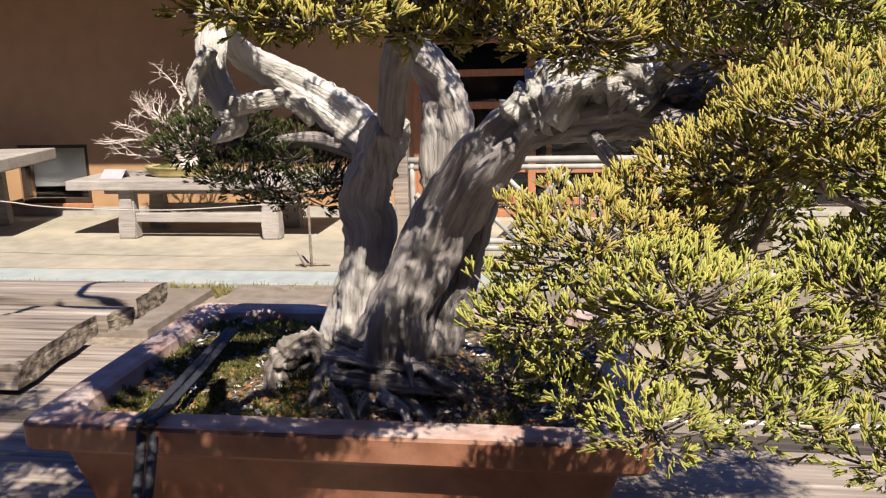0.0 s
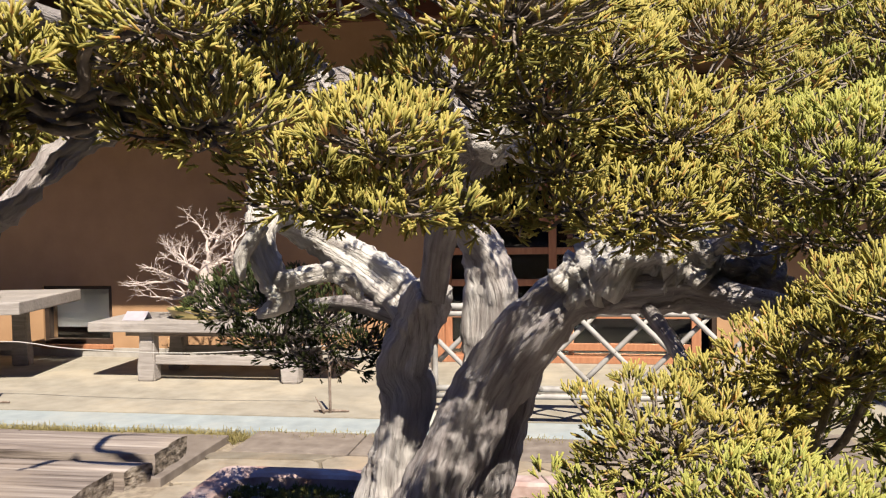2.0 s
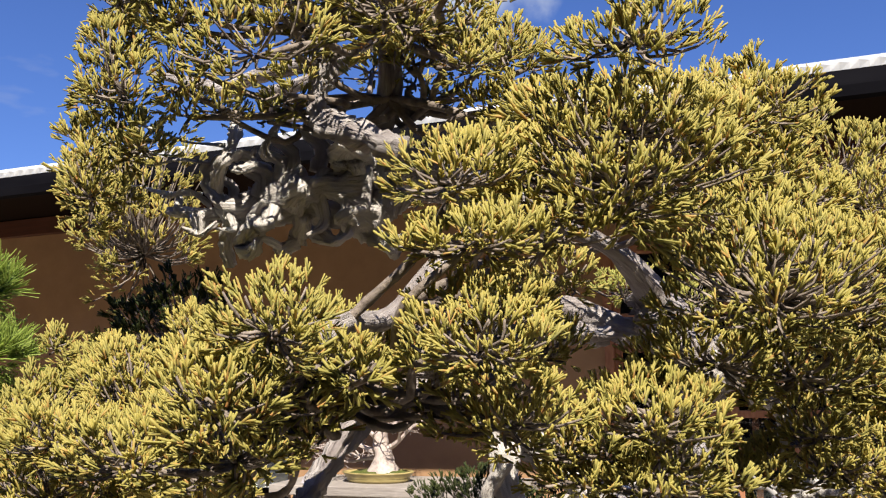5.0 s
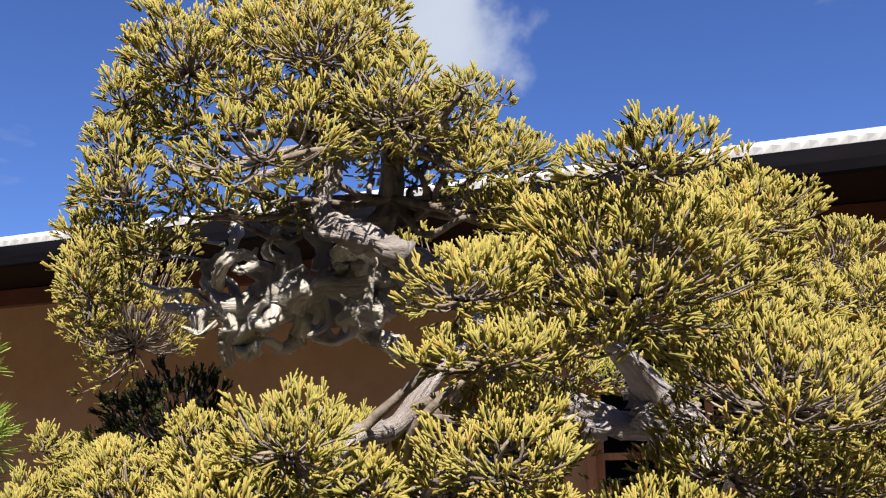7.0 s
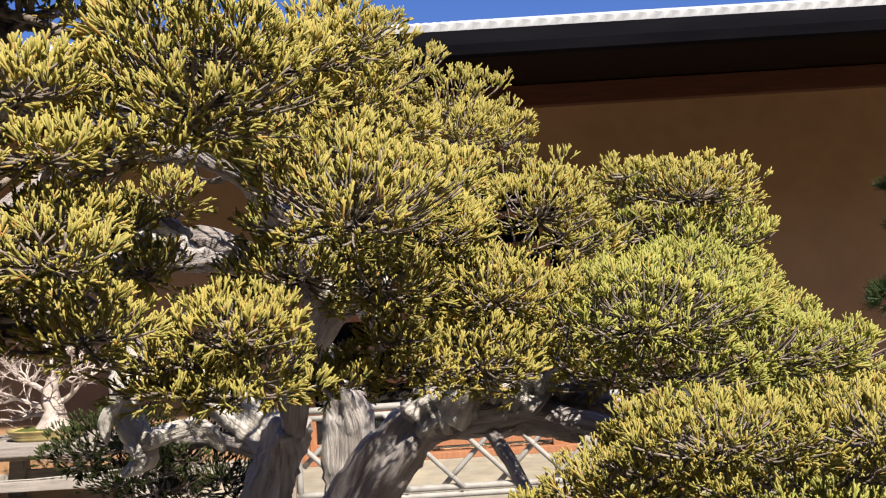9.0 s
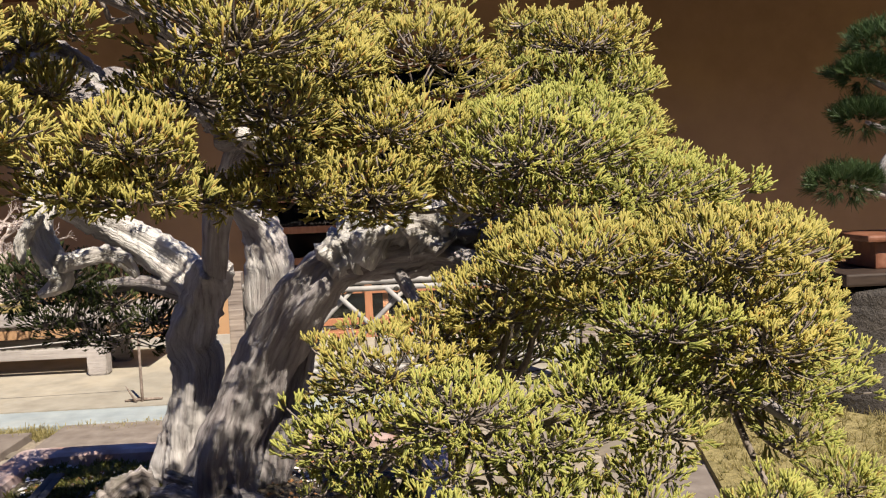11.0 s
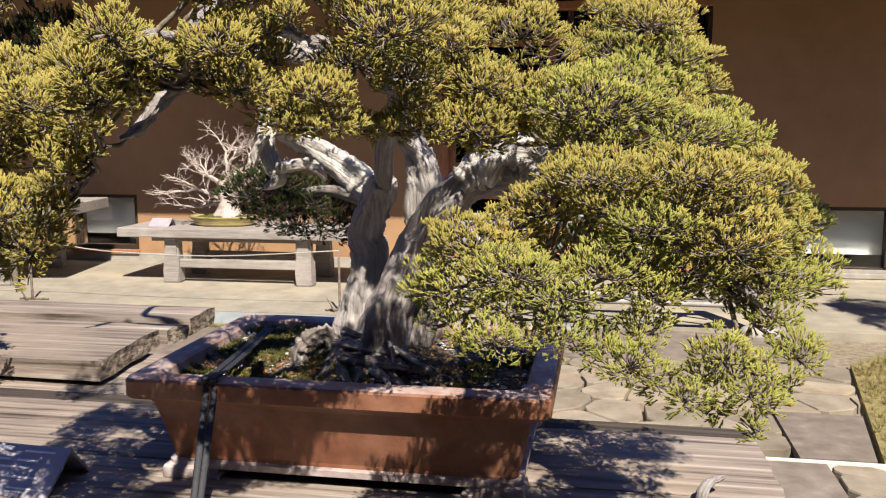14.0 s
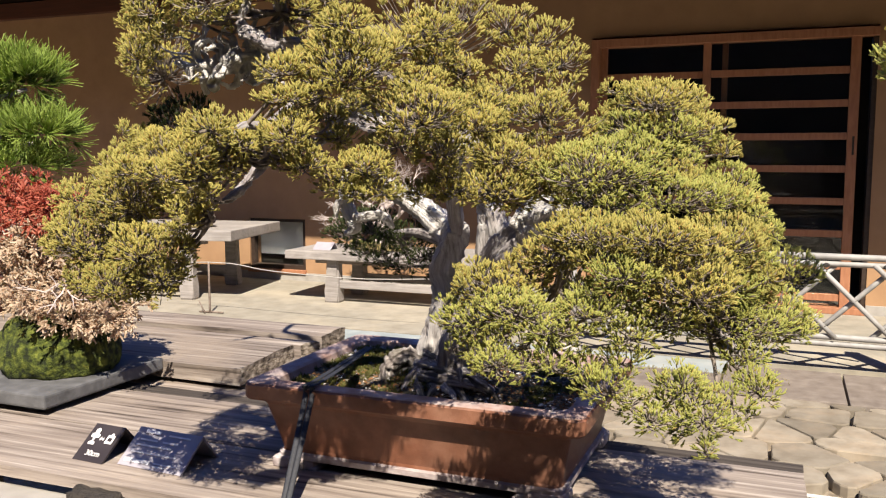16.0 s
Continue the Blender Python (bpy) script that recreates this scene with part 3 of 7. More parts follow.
def low_window(name, x0, x1, z0, z1, posts, label, sill):
    w = tagged(new(name), label, "window", kind="structure")
    for a, b, c, d in ((x0, x1, z0, z0 + 0.045), (x0, x1, z1 - 0.03, z1), (x0, x0 + 0.04, z0 + 0.045, z1 - 0.03), (x1 - 0.04, x1, z0 + 0.045, z1 - 0.03)):
        part("window_frame", boxed(a, b, WALL_Y + 0.02, WALL_Y + 0.09, c, d, 0.003), M_DARKWOOD, w)
    xs = [x0 + 0.04]
    for p in posts:
        part("mullion", boxed(p - 0.085, p + 0.005, WALL_Y + 0.01, WALL_Y + 0.1, z0 + 0.045, z1 - 0.03, 0.003), M_DARKWOOD, w)
        part("mullion", boxed(p + 0.006, p + 0.085, WALL_Y + 0.03, WALL_Y + 0.1, z0 + 0.045, z1 - 0.03, 0.003), M_DARKWOOD, w)
        xs += [p - 0.085, p + 0.085]
    xs.append(x1 - 0.04)
    for a, b in zip(xs[::2], xs[1::2]):
        pane("pane", a, b, z0 + 0.045, z1 - 0.03, WALL_Y + 0.06, w)
    part("blind", boxed(x0 + 0.03, x1 - 0.03, WALL_Y + 0.16, WALL_Y + 0.175, z0 + 0.13, z1 - 0.01), M_PAPER, w, "pale grey paper blind")
    part("window_sill", boxed(x0 - 0.01, x1 + 0.01, WALL_Y - 0.03, WALL_Y + 0.06, z0 - 0.035, z0 + 0.002, 0.004), sill, w)
    return w


low_window("window_1", -4.62, -3.98, 0.10, 0.60, [], "low window with dark frame and orange wooden sill", M_DOORWOOD)
low_window("window_2", 1.62, 3.22, 0.04, 0.56, [2.37], "low double window with dark brown frames and pale blinds", M_BASE)


# unseen plain walls added to close the courtyard and cut the sky fill
bm = bmesh.new()
box(bm, -14, 14, -6.2, -6.0, -0.1, 7.4)
box(bm, -14.3, -14.1, -6, WALL_Y, -0.1, 7.0)
box(bm, 14.1, 14.3, -6, WALL_Y, -0.1, 7.0)
tagged(part("sky_cut_walls", bm, M_DARKWOOD), "unseen plain dark walls added round the courtyard to cut sky fill", "wall", kind="structure")


# ---- fence ----
fence = thing("bamboo_fence", "low weathered bamboo lattice fence tied with black cord", "fence", (0.1, 4.71, 0))
for px in (-1.02, 0.94):
    part("post", boxed(px - 0.04, px + 0.04, -0.04, 0.04, -0.03, 0.745, 0.006), M_WOOD, fence, "square weathered timber post")
    bm = bmesh.new()
    bmesh.ops.create_icosphere(bm, subdivisions=3, radius=0.11, matrix=Matrix.Translation((px, 0, 0.0)) @ Matrix.Diagonal((1.0, 0.9, 0.55, 1)))
    for vv in bm.verts:
        vv.co += vv.normal * 0.018 * noise.noise(vv.co * 14)
    part("foot_stone", bm, M_BASE, fence, "rounded grey footing stone", smooth=True)
for z, r in ((0.655, 0.019), (0.615, 0.016), (0.20, 0.018), (0.16, 0.017)):
    limb("rail", [(-0.98, 0, z), (0, 0.002, z + 0.003), (0.90, 0, z)], [r, r, r * 0.95], M_BAMBOO, fence, sides=10, per=5)
for px in (-0.96, 0.885):
    limb("stile", [(px, 0.0, 0.16), (px, 0, 0.64)], [0.017, 0.016], M_BAMBOO, fence, sides=8, per=4)
for k in range(-1, 6):
    for s in (-1, 1):
        xa = -0.94 + 0.30 * k + 0.15
        xb = xa + 0.42
        za, zb = (0.20, 0.62) if s > 0 else (0.62, 0.20)
        t0, t1 = max(0, (-0.94 - xa) / 0.42), min(1, (0.86 - xa) / 0.42)
        if t1 - t0 < 0.15:
            continue
        limb("lattice_pole", [(xa + 0.42 * t0, 0.016 * s, za + (zb - za) * t0), (xa + 0.42 * t1, 0.016 * s, za + (zb - za) * t1)], [0.015, 0.014], M_BAMBOO, fence, sides=8, per=3)
for k in range(6):
    for z in (0.41, 0.61, 0.26):
        bm = bmesh.new()
        bmesh.ops.create_icosphere(bm, subdivisions=1, radius=0.021, matrix=Matrix.Translation((-0.73 + 0.30 * k + (0.15 if z == 0.41 else 0.0), -0.006, z)) @ Matrix.Diagonal((1, 1.3, 0.8, 1)))
        part("cord_knot", bm, M_ROPE, fence, "black hemp knot")


# ---- benches behind ----
def bench(name, label, L, D, h, thick, leg, at, turn):
    b = thing(name, label, "bench", at, "garden benches", turn)
    part("top", boxed(-L / 2, L / 2, -D / 2, D / 2, h - thick, h, 0.008), M_BENCH, b)
    for sx in (-1, 1):
        for sy in (-1, 1):
            bm = bmesh.new()
            cx, cy = sx * (L / 2 - leg), sy * (D / 2 - 0.10)
            rings = []
            for z, w in ((0.0, 0.060), (0.012, 0.066), (0.10, 0.064), (0.22, 0.058), (h - thick - 0.002, 0.056)):
                out = 0.008 * (1 - z / h)
                rings.append([bm.verts.new((cx + sx * out + ex * w, cy + ey * w * 0.8, z)) for ex, ey in ((-1, -1), (1, -1), (1, 1), (-1, 1))])
            for p, q in zip(rings, rings[1:]):
                for k in range(4):
                    bm.faces.new((p[k], p[(k + 1) % 4], q[(k + 1) % 4], q[k]))
            bm.faces.new(rings[0][::-1])
            bm.faces.new(rings[-1])
            bmesh.ops.bevel(bm, geom=[e for e in bm.edges if abs(e.verts[0].co.z - e.verts[1].co.z) > 0.005], offset=0.012, segments=2, affect="EDGES")
            part("leg", bm, M_BENCH, b)
    for sy in (-1, 1):
        part("stretcher", boxed(-L / 2 + leg, L / 2 - leg, sy * (D / 2 - 0.10) - 0.02, sy * (D / 2 - 0.10) + 0.02, 0.12, 0.185, 0.005), M_BENCH, b)
        part("apron", boxed(-L / 2 + leg * 0.6, L / 2 - leg * 0.6, sy * (D / 2 - 0.10) - 0.03, sy * (D / 2 - 0.10) + 0.03, h - thick - 0.035, h - thick - 0.002, 0.004), M_WOOD, b)
    return b


bench("wooden_bench", "bleached wooden bench with four stout legs on the pavement", 1.90, 0.66, 0.43, 0.07, 0.42, (-2.60, 5.98, 0), 0)
bench("wooden_bench", "taller bleached wooden bench with a thick slab top", 2.30, 1.05, 0.60, 0.09, 0.45, (-5.13, 5.72, 0), 10)


def oval_pot(name, label, at, rx, ry, h, mat):
    p = thing(name, label, "plant pot", at)
    bm = bmesh.new()
    lathe(bm, [(0.80, 0.0), (0.84, 0.0), (0.93, h * 0.25), (0.90, h * 0.42), (0.98, h * 0.62), (1.0, h * 0.80), (1.04, h * 0.9), (1.04, h), (0.94, h), (0.90, h * 0.75), (0.1, h * 0.78)], 36, rx, ry)
    part("bowl", bm, mat, p, smooth=True)
    bm = bmesh.new()
    bmesh.ops.create_icosphere(bm, subdivisions=3, radius=1.0, matrix=Matrix.Translation((0, 0, h * 0.7)) @ Matrix.Diagonal((rx * 0.9, ry * 0.9, h * 0.45, 1)))
    for vv in bm.verts:
        vv.co.z += 0.012 * noise.noise(vv.co * 20)
    part("moss_soil", bm, M_MOSS, p, smooth=True)
    return p


def grow(bm, p, d, r, length, depth, seed, flat=0.75, droop=0.0, kids=3):
    """Forking bare twigs."""
    rnd = random.Random(seed)
    pts, rad = [p], [r]
    q, dd = Vector(p), Vector(d).normalized()
    for k in range(3):
        dd = (dd + Vector((rnd.uniform(-0.45, 0.45), rnd.uniform(-0.45, 0.45), rnd.uniform(-0.3, 0.3) - droop))).normalized()
        q = q + dd * (length / 3)
        pts.append(tuple(q))
        rad.append(r * (1 - 0.2 * (k + 1)))
    tube(bm, pts, rad, sides=5 if depth > 1 else 3, per=2)
    if depth:
        for k in range(kids):
            at = pts[-1] if k < 2 else pts[2]
            nd = (dd + Vector((rnd.uniform(-1, 1), rnd.uniform(-1, 1), rnd.uniform(-0.5, 0.6) * flat))).normalized()
            grow(bm, at, nd, r * 0.55, length * rnd.uniform(0.6, 0.8), depth - 1, seed * 7 + k + 1, flat, droop, kids)


pot_b = oval_pot("oval_bonsai_pot", "shallow oval olive-yellow glazed pot on the bench", (-2.80, 5.95, 0.43), 0.27, 0.17, 0.075, M_GLAZE)
bare = thing("bare_bonsai", "leafless pale deciduous bonsai with a wide white root flare", "bonsai tree", (-2.76, 5.95, 0.485))
bm = bmesh.new()
tube(bm, [(0, 0, -0.01), (0, 0, 0.05), (0.0, 0, 0.13), (-0.02, 0, 0.24), (0.01, 0, 0.36)], [0.15, 0.105, 0.062, 0.05, 0.036], sides=12, flute=0.25, twist=0.2, rough=0.15)
part("trunk", bm, M_WHITEWOOD, bare, smooth=True)
for k, (p, d, L, r) in enumerate((((0, 0, 0.14), (-1, -0.2, 0.12), 0.26, 0.026), ((0, 0, 0.17), (1, 0.1, 0.35), 0.24, 0.026), ((-0.02, 0, 0.24), (-0.9, 0.3, 0.6), 0.2, 0.022), ((0.01, 0, 0.35), (0.5, -0.2, 1), 0.16, 0.02), ((0.01, 0, 0.36), (-0.4, 0.2, 1), 0.17, 0.02), ((0.01, 0, 0.3), (0.9, 0.2, 0.6), 0.2, 0.02), ((-0.01, 0, 0.2), (-0.2, -1, 0.3), 0.17, 0.02), ((0, 0, 0.12), (-0.95, 0.3, -0.05), 0.27, 0.022))):
    bm = bmesh.new()
    grow(bm, p, d, r, L, 4, 11 + k)
    part("branch", bm, M_WHITEWOOD, bare)
oval_pot("oval_bonsai_pot", "small round olive-yellow pot on the taller bench", (-4.45, 5.62, 0.60), 0.20, 0.15, 0.09, M_GLAZE)


def tent_sign(name, label, at, w, d, h, mat, turn=0):
    """A folded board that leans back, open to both ends."""
    s = thing(name, label, "sign", at, "bonsai labels", turn)
    t = 0.004
    for nm, y0, y1 in (("front_panel", 0.0, d * 0.6), ("back_panel", d, d * 0.6)):
        bm = bmesh.new()
        n = Vector((0, -h, (y1 - y0))).normalized() * t * (1 if y1 > y0 else -1)
        vs = [bm.verts.new(q) for q in ((-w / 2, y0, 0.001), (w / 2, y0, 0.001), (w / 2, y1, h), (-w / 2, y1, h))]
        ws = [bm.verts.new(v.co - n) for v in vs]
        bm.faces.new(vs)
        bm.faces.new(ws[::-1])
        for k in range(4):
            bm.faces.new((vs[k], ws[k], ws[(k + 1) % 4], vs[(k + 1) % 4]))
        part(nm, bm, mat, s)
    return s


def on_face(w, d, h):
    """The frame of a tent sign's front face: u to the right, v up the slope, from its lower left corner."""
    v = Vector((0, d * 0.6, h))
    return Matrix.Translation((-w / 2, 0, 0.001)) @ Matrix(((1, 0, 0, 0), (0, v.normalized().y, -v.normalized().z, 0), (0, v.normalized().z, v.normalized().y, 0), (0, 0, 0, 1)))


s0 = tent_sign("label_sign", "small grey folded label on the bench", (-3.26, 5.76, 0.43), 0.17, 0.13, 0.06, M_SIGNG)

# ground rods with a string
rods = [(-1.53, 4.90), (-3.78, 4.93)]
for k, (rx, ry) in enumerate(rods):
    r = thing("string_stake", "thin iron stake that carries a grey boundary string", "stake", (rx, ry, 0), "string stakes")
    limb("rod", [(0, 0, -0.05), (0.0, 0, 0.40)], [0.009, 0.008], M_IRON, r, sides=8, per=3)
    limb("anchor", [(-0.10, 0.0, 0.008), (0.0, 0.01, 0.01), (0.11, 0.02, 0.008)], [0.007, 0.010, 0.006], M_IRON, r, sides=6, per=3)
    limb("spike", [(-0.03, -0.02, 0.0), (-0.08, -0.03, 0.10)], [0.008, 0.003], M_IRON, r, sides=6, per=3)
st = thing("boundary_string", "thin grey string stretched between the stakes", "string", (0, 0, 0))
limb("string", [(-1.53, 4.90, 0.40), (-2.4, 4.9, 0.345), (-3.2, 4.92, 0.36), (-3.78, 4.93, 0.40), (-5.2, 4.9, 0.30)], [0.004] * 5, M_STRING, st, sides=5, per=4)

# ---- stone pedestal with a pine ----
ped = thing("stone_pedestal", "dark rough stone pillar standing on the lawn", "pedestal", (2.50, 4.28, 0))
bm = bmesh.new()
tube(bm, [(0, 0, -0.08), (0.0, 0, 0.1), (-0.03, 0, 0.28), (0.01, 0, 0.46), (0.0, 0, 0.60)], [0.53, 0.50, 0.44, 0.40, 0.36], sides=24, per=5, rough=0.16)
part("pillar", bm, M_STONE, ped, smooth=True)
part("slab", boxed(-0.34, 0.36, -0.30, 0.30, 0.595, 0.66, 0.012), M_DARKWOOD, ped, "dark flat slab")
pp = thing("square_pot", "small brown rectangular pot on the stone pedestal", "plant pot", (2.56, 4.28, 0.66))
bm = bmesh.new()
for (a, b), (za, zb) in (((0.17, 0.15), (0.0, 0.14)), ((0.235, 0.20), (0.14, 0.175))):
    box(bm, -a, a, -b, b, za, zb, 0.012)
part("body", bm, M_POT, pp)
NEEDLES = sprig_kinds(8, 14, 0.012, 0.045, 0.0011, 1.1)


def pine_pad(parent, c, r, n, mat, size=1.0, name="needle_pad"):
    p, w = dome_points(n, c, r, low=-0.15, inner=0.5)
    w[:, 2] += 0.7
    v, f, al = place_sprigs(NEEDLES, p, w, size * rng.uniform(0.7, 1.2, len(p)))
    return soup(name, v, f, mat, parent, "", al)


pine2 = thing("pine_bonsai", "dark green pine bonsai with flat needle pads on the pedestal", "bonsai tree", (2.56, 4.28, 0.80))
limb("trunk", [(0, 0, -0.05), (0.05, 0, 0.15), (-0.03, 0, 0.33), (0.06, 0, 0.52), (0.05, 0, 0.75), (0.0, 0, 0.95)], [0.06, 0.05, 0.045, 0.04, 0.03, 0.015], M_BARK, pine2, sides=10, rough=0.2)
for k, (c, r) in enumerate((((-0.24, 0, 0.30), (0.18, 0.18, 0.075)), ((0.34, 0, 0.42), (0.22, 0.2, 0.08)), ((-0.14, 0.02, 0.63), (0.14, 0.14, 0.07)), ((0.28, 0, 0.78), (0.2, 0.18, 0.08)), ((0.0, 0, 1.0), (0.22, 0.2, 0.1)), ((-0.14, 0, 0.85), (0.15, 0.14, 0.06)))):
    pine_pad(pine2, c, r, 260, M_PINED, 1.1)
    limb("branch", [(0.02, 0, c[2] - 0.09), (c[0] * 0.5, 0, c[2] - 0.05), (c[0] * 0.9, c[1], c[2] - 0.02)], [0.02, 0.015, 0.008], M_BARK, pine2, sides=6, per=3)


# ---- display tables ----
def plank(parent, x0, x1, y0, y1, z0, z1, seed, skew=0.0, wood=None):
    """A thick weathered board with worn edges, uneven top and rough sawn ends."""
    bm = bmesh.new()
    nx, ny = max(8, int((x1 - x0) / 0.06)), 5
    box(bm, x0, x1, y0, y1, z0, z1)
    bmesh.ops.subdivide_edges(bm, edges=[e for e in bm.edges if abs(e.verts[0].co.x - e.verts[1].co.x) > 0.1], cuts=nx, use_grid_fill=True)
    bmesh.ops.subdivide_edges(bm, edges=[e for e in bm.edges if abs(e.verts[0].co.y - e.verts[1].co.y) > 0.05], cuts=ny, use_grid_fill=True)
    bmesh.ops.subdivide_edges(bm, edges=[e for e in bm.edges if abs(e.verts[0].co.z - e.verts[1].co.z) > 0.02], cuts=2, use_grid_fill=True)
    for v in bm.verts:
        c = v.co
        ey = min(c.y - y0, y1 - c.y)
        if c.z > z1 - 1e-4:
            c.z += 0.0035 * noise.noise(Vector((c.x * 1.2, c.y * 18, seed))) - (0.002 if ey < 1e-4 else 0)
        if ey < 1e-4:
            c.y += 0.006 * noise.noise(Vector((c.x * 3, c.z * 30, seed + 4)))
        if abs(c.x - x1) < 1e-4:
            c.x += skew * (c.y - y0) + 0.006 * noise.noise(Vector((c.y * 40, c.z * 40, seed)))
    bmesh.ops.recalc_face_normals(bm, faces=bm.faces)
    for f in bm.faces:
        f.material_index = 1 if abs(f.normal.x) > 0.8 else 0
    return part("plank", bm, None, parent, mats=[wood or M_WOOD, M_END])


def trestle(parent, x, y0, y1, top):
    for y in (y0 + 0.08, y1 - 0.08):
        part("leg", boxed(x - 0.05, x + 0.05, y - 0.05, y + 0.05, -0.05, top - 0.062, 0.006), M_WOOD, parent)
    part("bearer", boxed(x - 0.045, x + 0.045, y0 + 0.02, y1 - 0.02, top - 0.06, top - 0.002, 0.005), M_WOOD, parent)


TABLE = 0.667
table = thing("plank_table", "long weathered grey plank table under the bonsai pot", "table")
plank(table, -2.7, 0.405, 0.584, 0.824, TABLE - 0.022, TABLE, 1.0, 0.02)
plank(table, -2.7, 0.398, 0.830, 1.072, TABLE - 0.036, TABLE, 5.0, -0.03)
plank(table, -2.7, 0.392, 1.078, 1.128, TABLE - 0.036, TABLE - 0.003, 7.0, 0.0, M_DARKBOARD)
plank(table, -2.7, -0.60, 1.142, 1.47, TABLE - 0.075, TABLE - 0.018, 6.0, 0.05)
for x in (-1.6, 0.12):
    trestle(table, x, 0.60, 1.12, TABLE - 0.040)
hook = limb("wooden_hook", [(0.277, 0.80, TABLE - 0.01), (0.280, 0.803, TABLE + 0.012), (0.290, 0.815, TABLE + 0.024), (0.312, 0.835, TABLE + 0.026)], [0.009, 0.008, 0.007, 0.003], M_BARK, table, "curled silvery wooden hook", sides=9, rough=0.25)

BACK = 0.706
table2 = thing("plank_table", "higher weathered plank table with staggered sawn board ends", "table")
plank(table2, -3.4, -0.876, 1.203, 1.489, BACK - 0.044, BACK, 9.0, -0.10)
plank(table2, -3.4, -0.885, 1.497, 1.562, BACK - 0.042, BACK - 0.004, 12.0, 0.30)
plank(table2, -3.4, -0.876, 1.598, 1.750, BACK - 0.042, BACK + 0.002, 15.0, -0.04)
for x in (-3.0, -1.25):
    trestle(table2, x, 1.22, 1.73, BACK - 0.046)
base = thing("stone_block", "pale grey stone block under the front of the table", "stone block")
bm = boxed(-2.4, -0.30, 0.30, 0.598, -0.05, 0.628, 0.010)
part("block", bm, M_BASE, base)
rock = thing("wedge_stone", "small brown wedge stone tucked under the table edge", "stone", (-0.735, 0.572, 0.634))
bm = bmesh.new()
box(bm, -0.046, 0.046, -0.022, 0.022, -0.016, 0.020, 0.006)
bmesh.ops.subdivide_edges(bm, edges=bm.edges, cuts=3, use_grid_fill=True)
for v in bm.verts:
    v.co += v.normal * 0.007 * noise.noise(v.co * 45) + Vector((0, 0, 0.004 * noise.noise(v.co * 20)))
part("stone", bm, M_STONE, rock)


# ---- the pot ----
PX, PY, PW, PD, RIM = -0.2265, 0.936, 0.609, 0.440, 0.829
pot = thing("bonsai_pot", "large rectangular reddish-brown unglazed bonsai pot on the plank table", "plant pot", (PX, PY, TABLE))


def rounded(bm, w, d, r, z, n=6):
    out = []
    for cx, cy, a0 in ((w / 2 - r, d / 2 - r, 0), (-w / 2 + r, d / 2 - r, 90), (-w / 2 + r, -d / 2 + r, 180), (w / 2 - r, -d / 2 + r, 270)):
        for k in range(n + 1):
            a = radians(a0 + 90 * k / n)
            out.append(bm.verts.new((cx + r * math.cos(a), cy + r * math.sin(a), z)))
    return out


def loops(profile, closed_bottom=True):
    """A hollow rounded-rectangle vessel from (shrink, height, corner) rows."""
    bm = bmesh.new()
    ls = [rounded(bm, PW - 2 * s, PD - 2 * s, c, z) for s, z, c in profile]
    for p, q in zip(ls, ls[1:]):
        for k in range(len(p)):
            bm.faces.new((p[k], p[(k + 1) % len(p)], q[(k + 1) % len(p)], q[k]))
    if closed_bottom:
        bm.faces.new(ls[0][::-1])
    bm.faces.new(ls[-1])
    return bm


H = RIM - TABLE
bm = loops([(0.052, 0.016, 0.02), (0.047, 0.018, 0.02), (0.046, 0.030, 0.02), (0.047, 0.036, 0.018), (0.036, 0.085, 0.016), (0.028, 0.118, 0.014), (0.020, 0.1285, 0.014)])
part("body", bm, M_POT, pot, smooth=False)
bm = loops([(0.020, 0.1275, 0.014), (0.004, 0.131, 0.016), (0.0, 0.135, 0.018), (0.0, H - 0.005, 0.018), (0.003, H - 0.002, 0.018), (0.03, H - 0.003, 0.018), (0.036, H - 0.03, 0.018), (0.05, H - 0.06, 0.018)])
part("lip", bm, M_POT, pot)
bm = loops([(0.0025, H - 0.002, 0.018), (0.003, H - 0.0008, 0.018), (0.008, H, 0.016), (0.034, H, 0.03), (0.039, H - 0.004, 0.034), (0.042, H - 0.045, 0.034), (0.15, H - 0.050, 0.02)], False)
part("lip_top", bm, M_LIP, pot, "lime-bloomed flat lip")
bm = loops([(0.046, 0.0160, 0.02), (0.041, 0.0185, 0.02), (0.041, 0.0275, 0.02), (0.0455, 0.0305, 0.02)])
part("foot_band", bm, M_FOOT, pot, "pale bloomed band round the foot")
for sx in (-1, 1):
    for sy in (-1, 1):
        bm = bmesh.new()
        cx, cy = sx * (PW / 2 - 0.080), sy * (PD / 2 - 0.070)
        box(bm, cx - 0.040, cx + 0.040, cy - 0.03, cy + 0.03, 0.0, 0.0165, 0.007, segments=3)
        box(bm, cx - sx * 0.036 - 0.010, cx - sx * 0.036 + 0.010, cy - 0.031, cy + 0.031, 0.0, 0.009, 0.004, segments=3)
        box(bm, cx + sx * 0.012 - 0.032, cx + sx * 0.012 + 0.032, cy + sy * 0.006 - 0.03, cy + sy * 0.006 + 0.03, 0.0, 0.022, 0.008, segments=3)
        part("foot", bm, M_FOOT, pot, "scrolled clay foot")

# soil mound, moss and litter
SOIL_Z = RIM - 0.022
TX, TY = -0.205, 0.915


def soil_height(x, y):
    d = math.hypot((x - TX) / 0.17, (y - TY) / 0.15)
    h = 0.075 * max(0.0, 1 - d) ** 1.3 + 0.012 * math.exp(-((x + 0.38) ** 2 + (y - 1.0) ** 2) / 0.01)
    return SOIL_Z + h + 0.008 * noise.noise(Vector((x * 22, y * 22, 0))) + 0.004 * noise.noise(Vector((x * 70, y * 70, 3)))


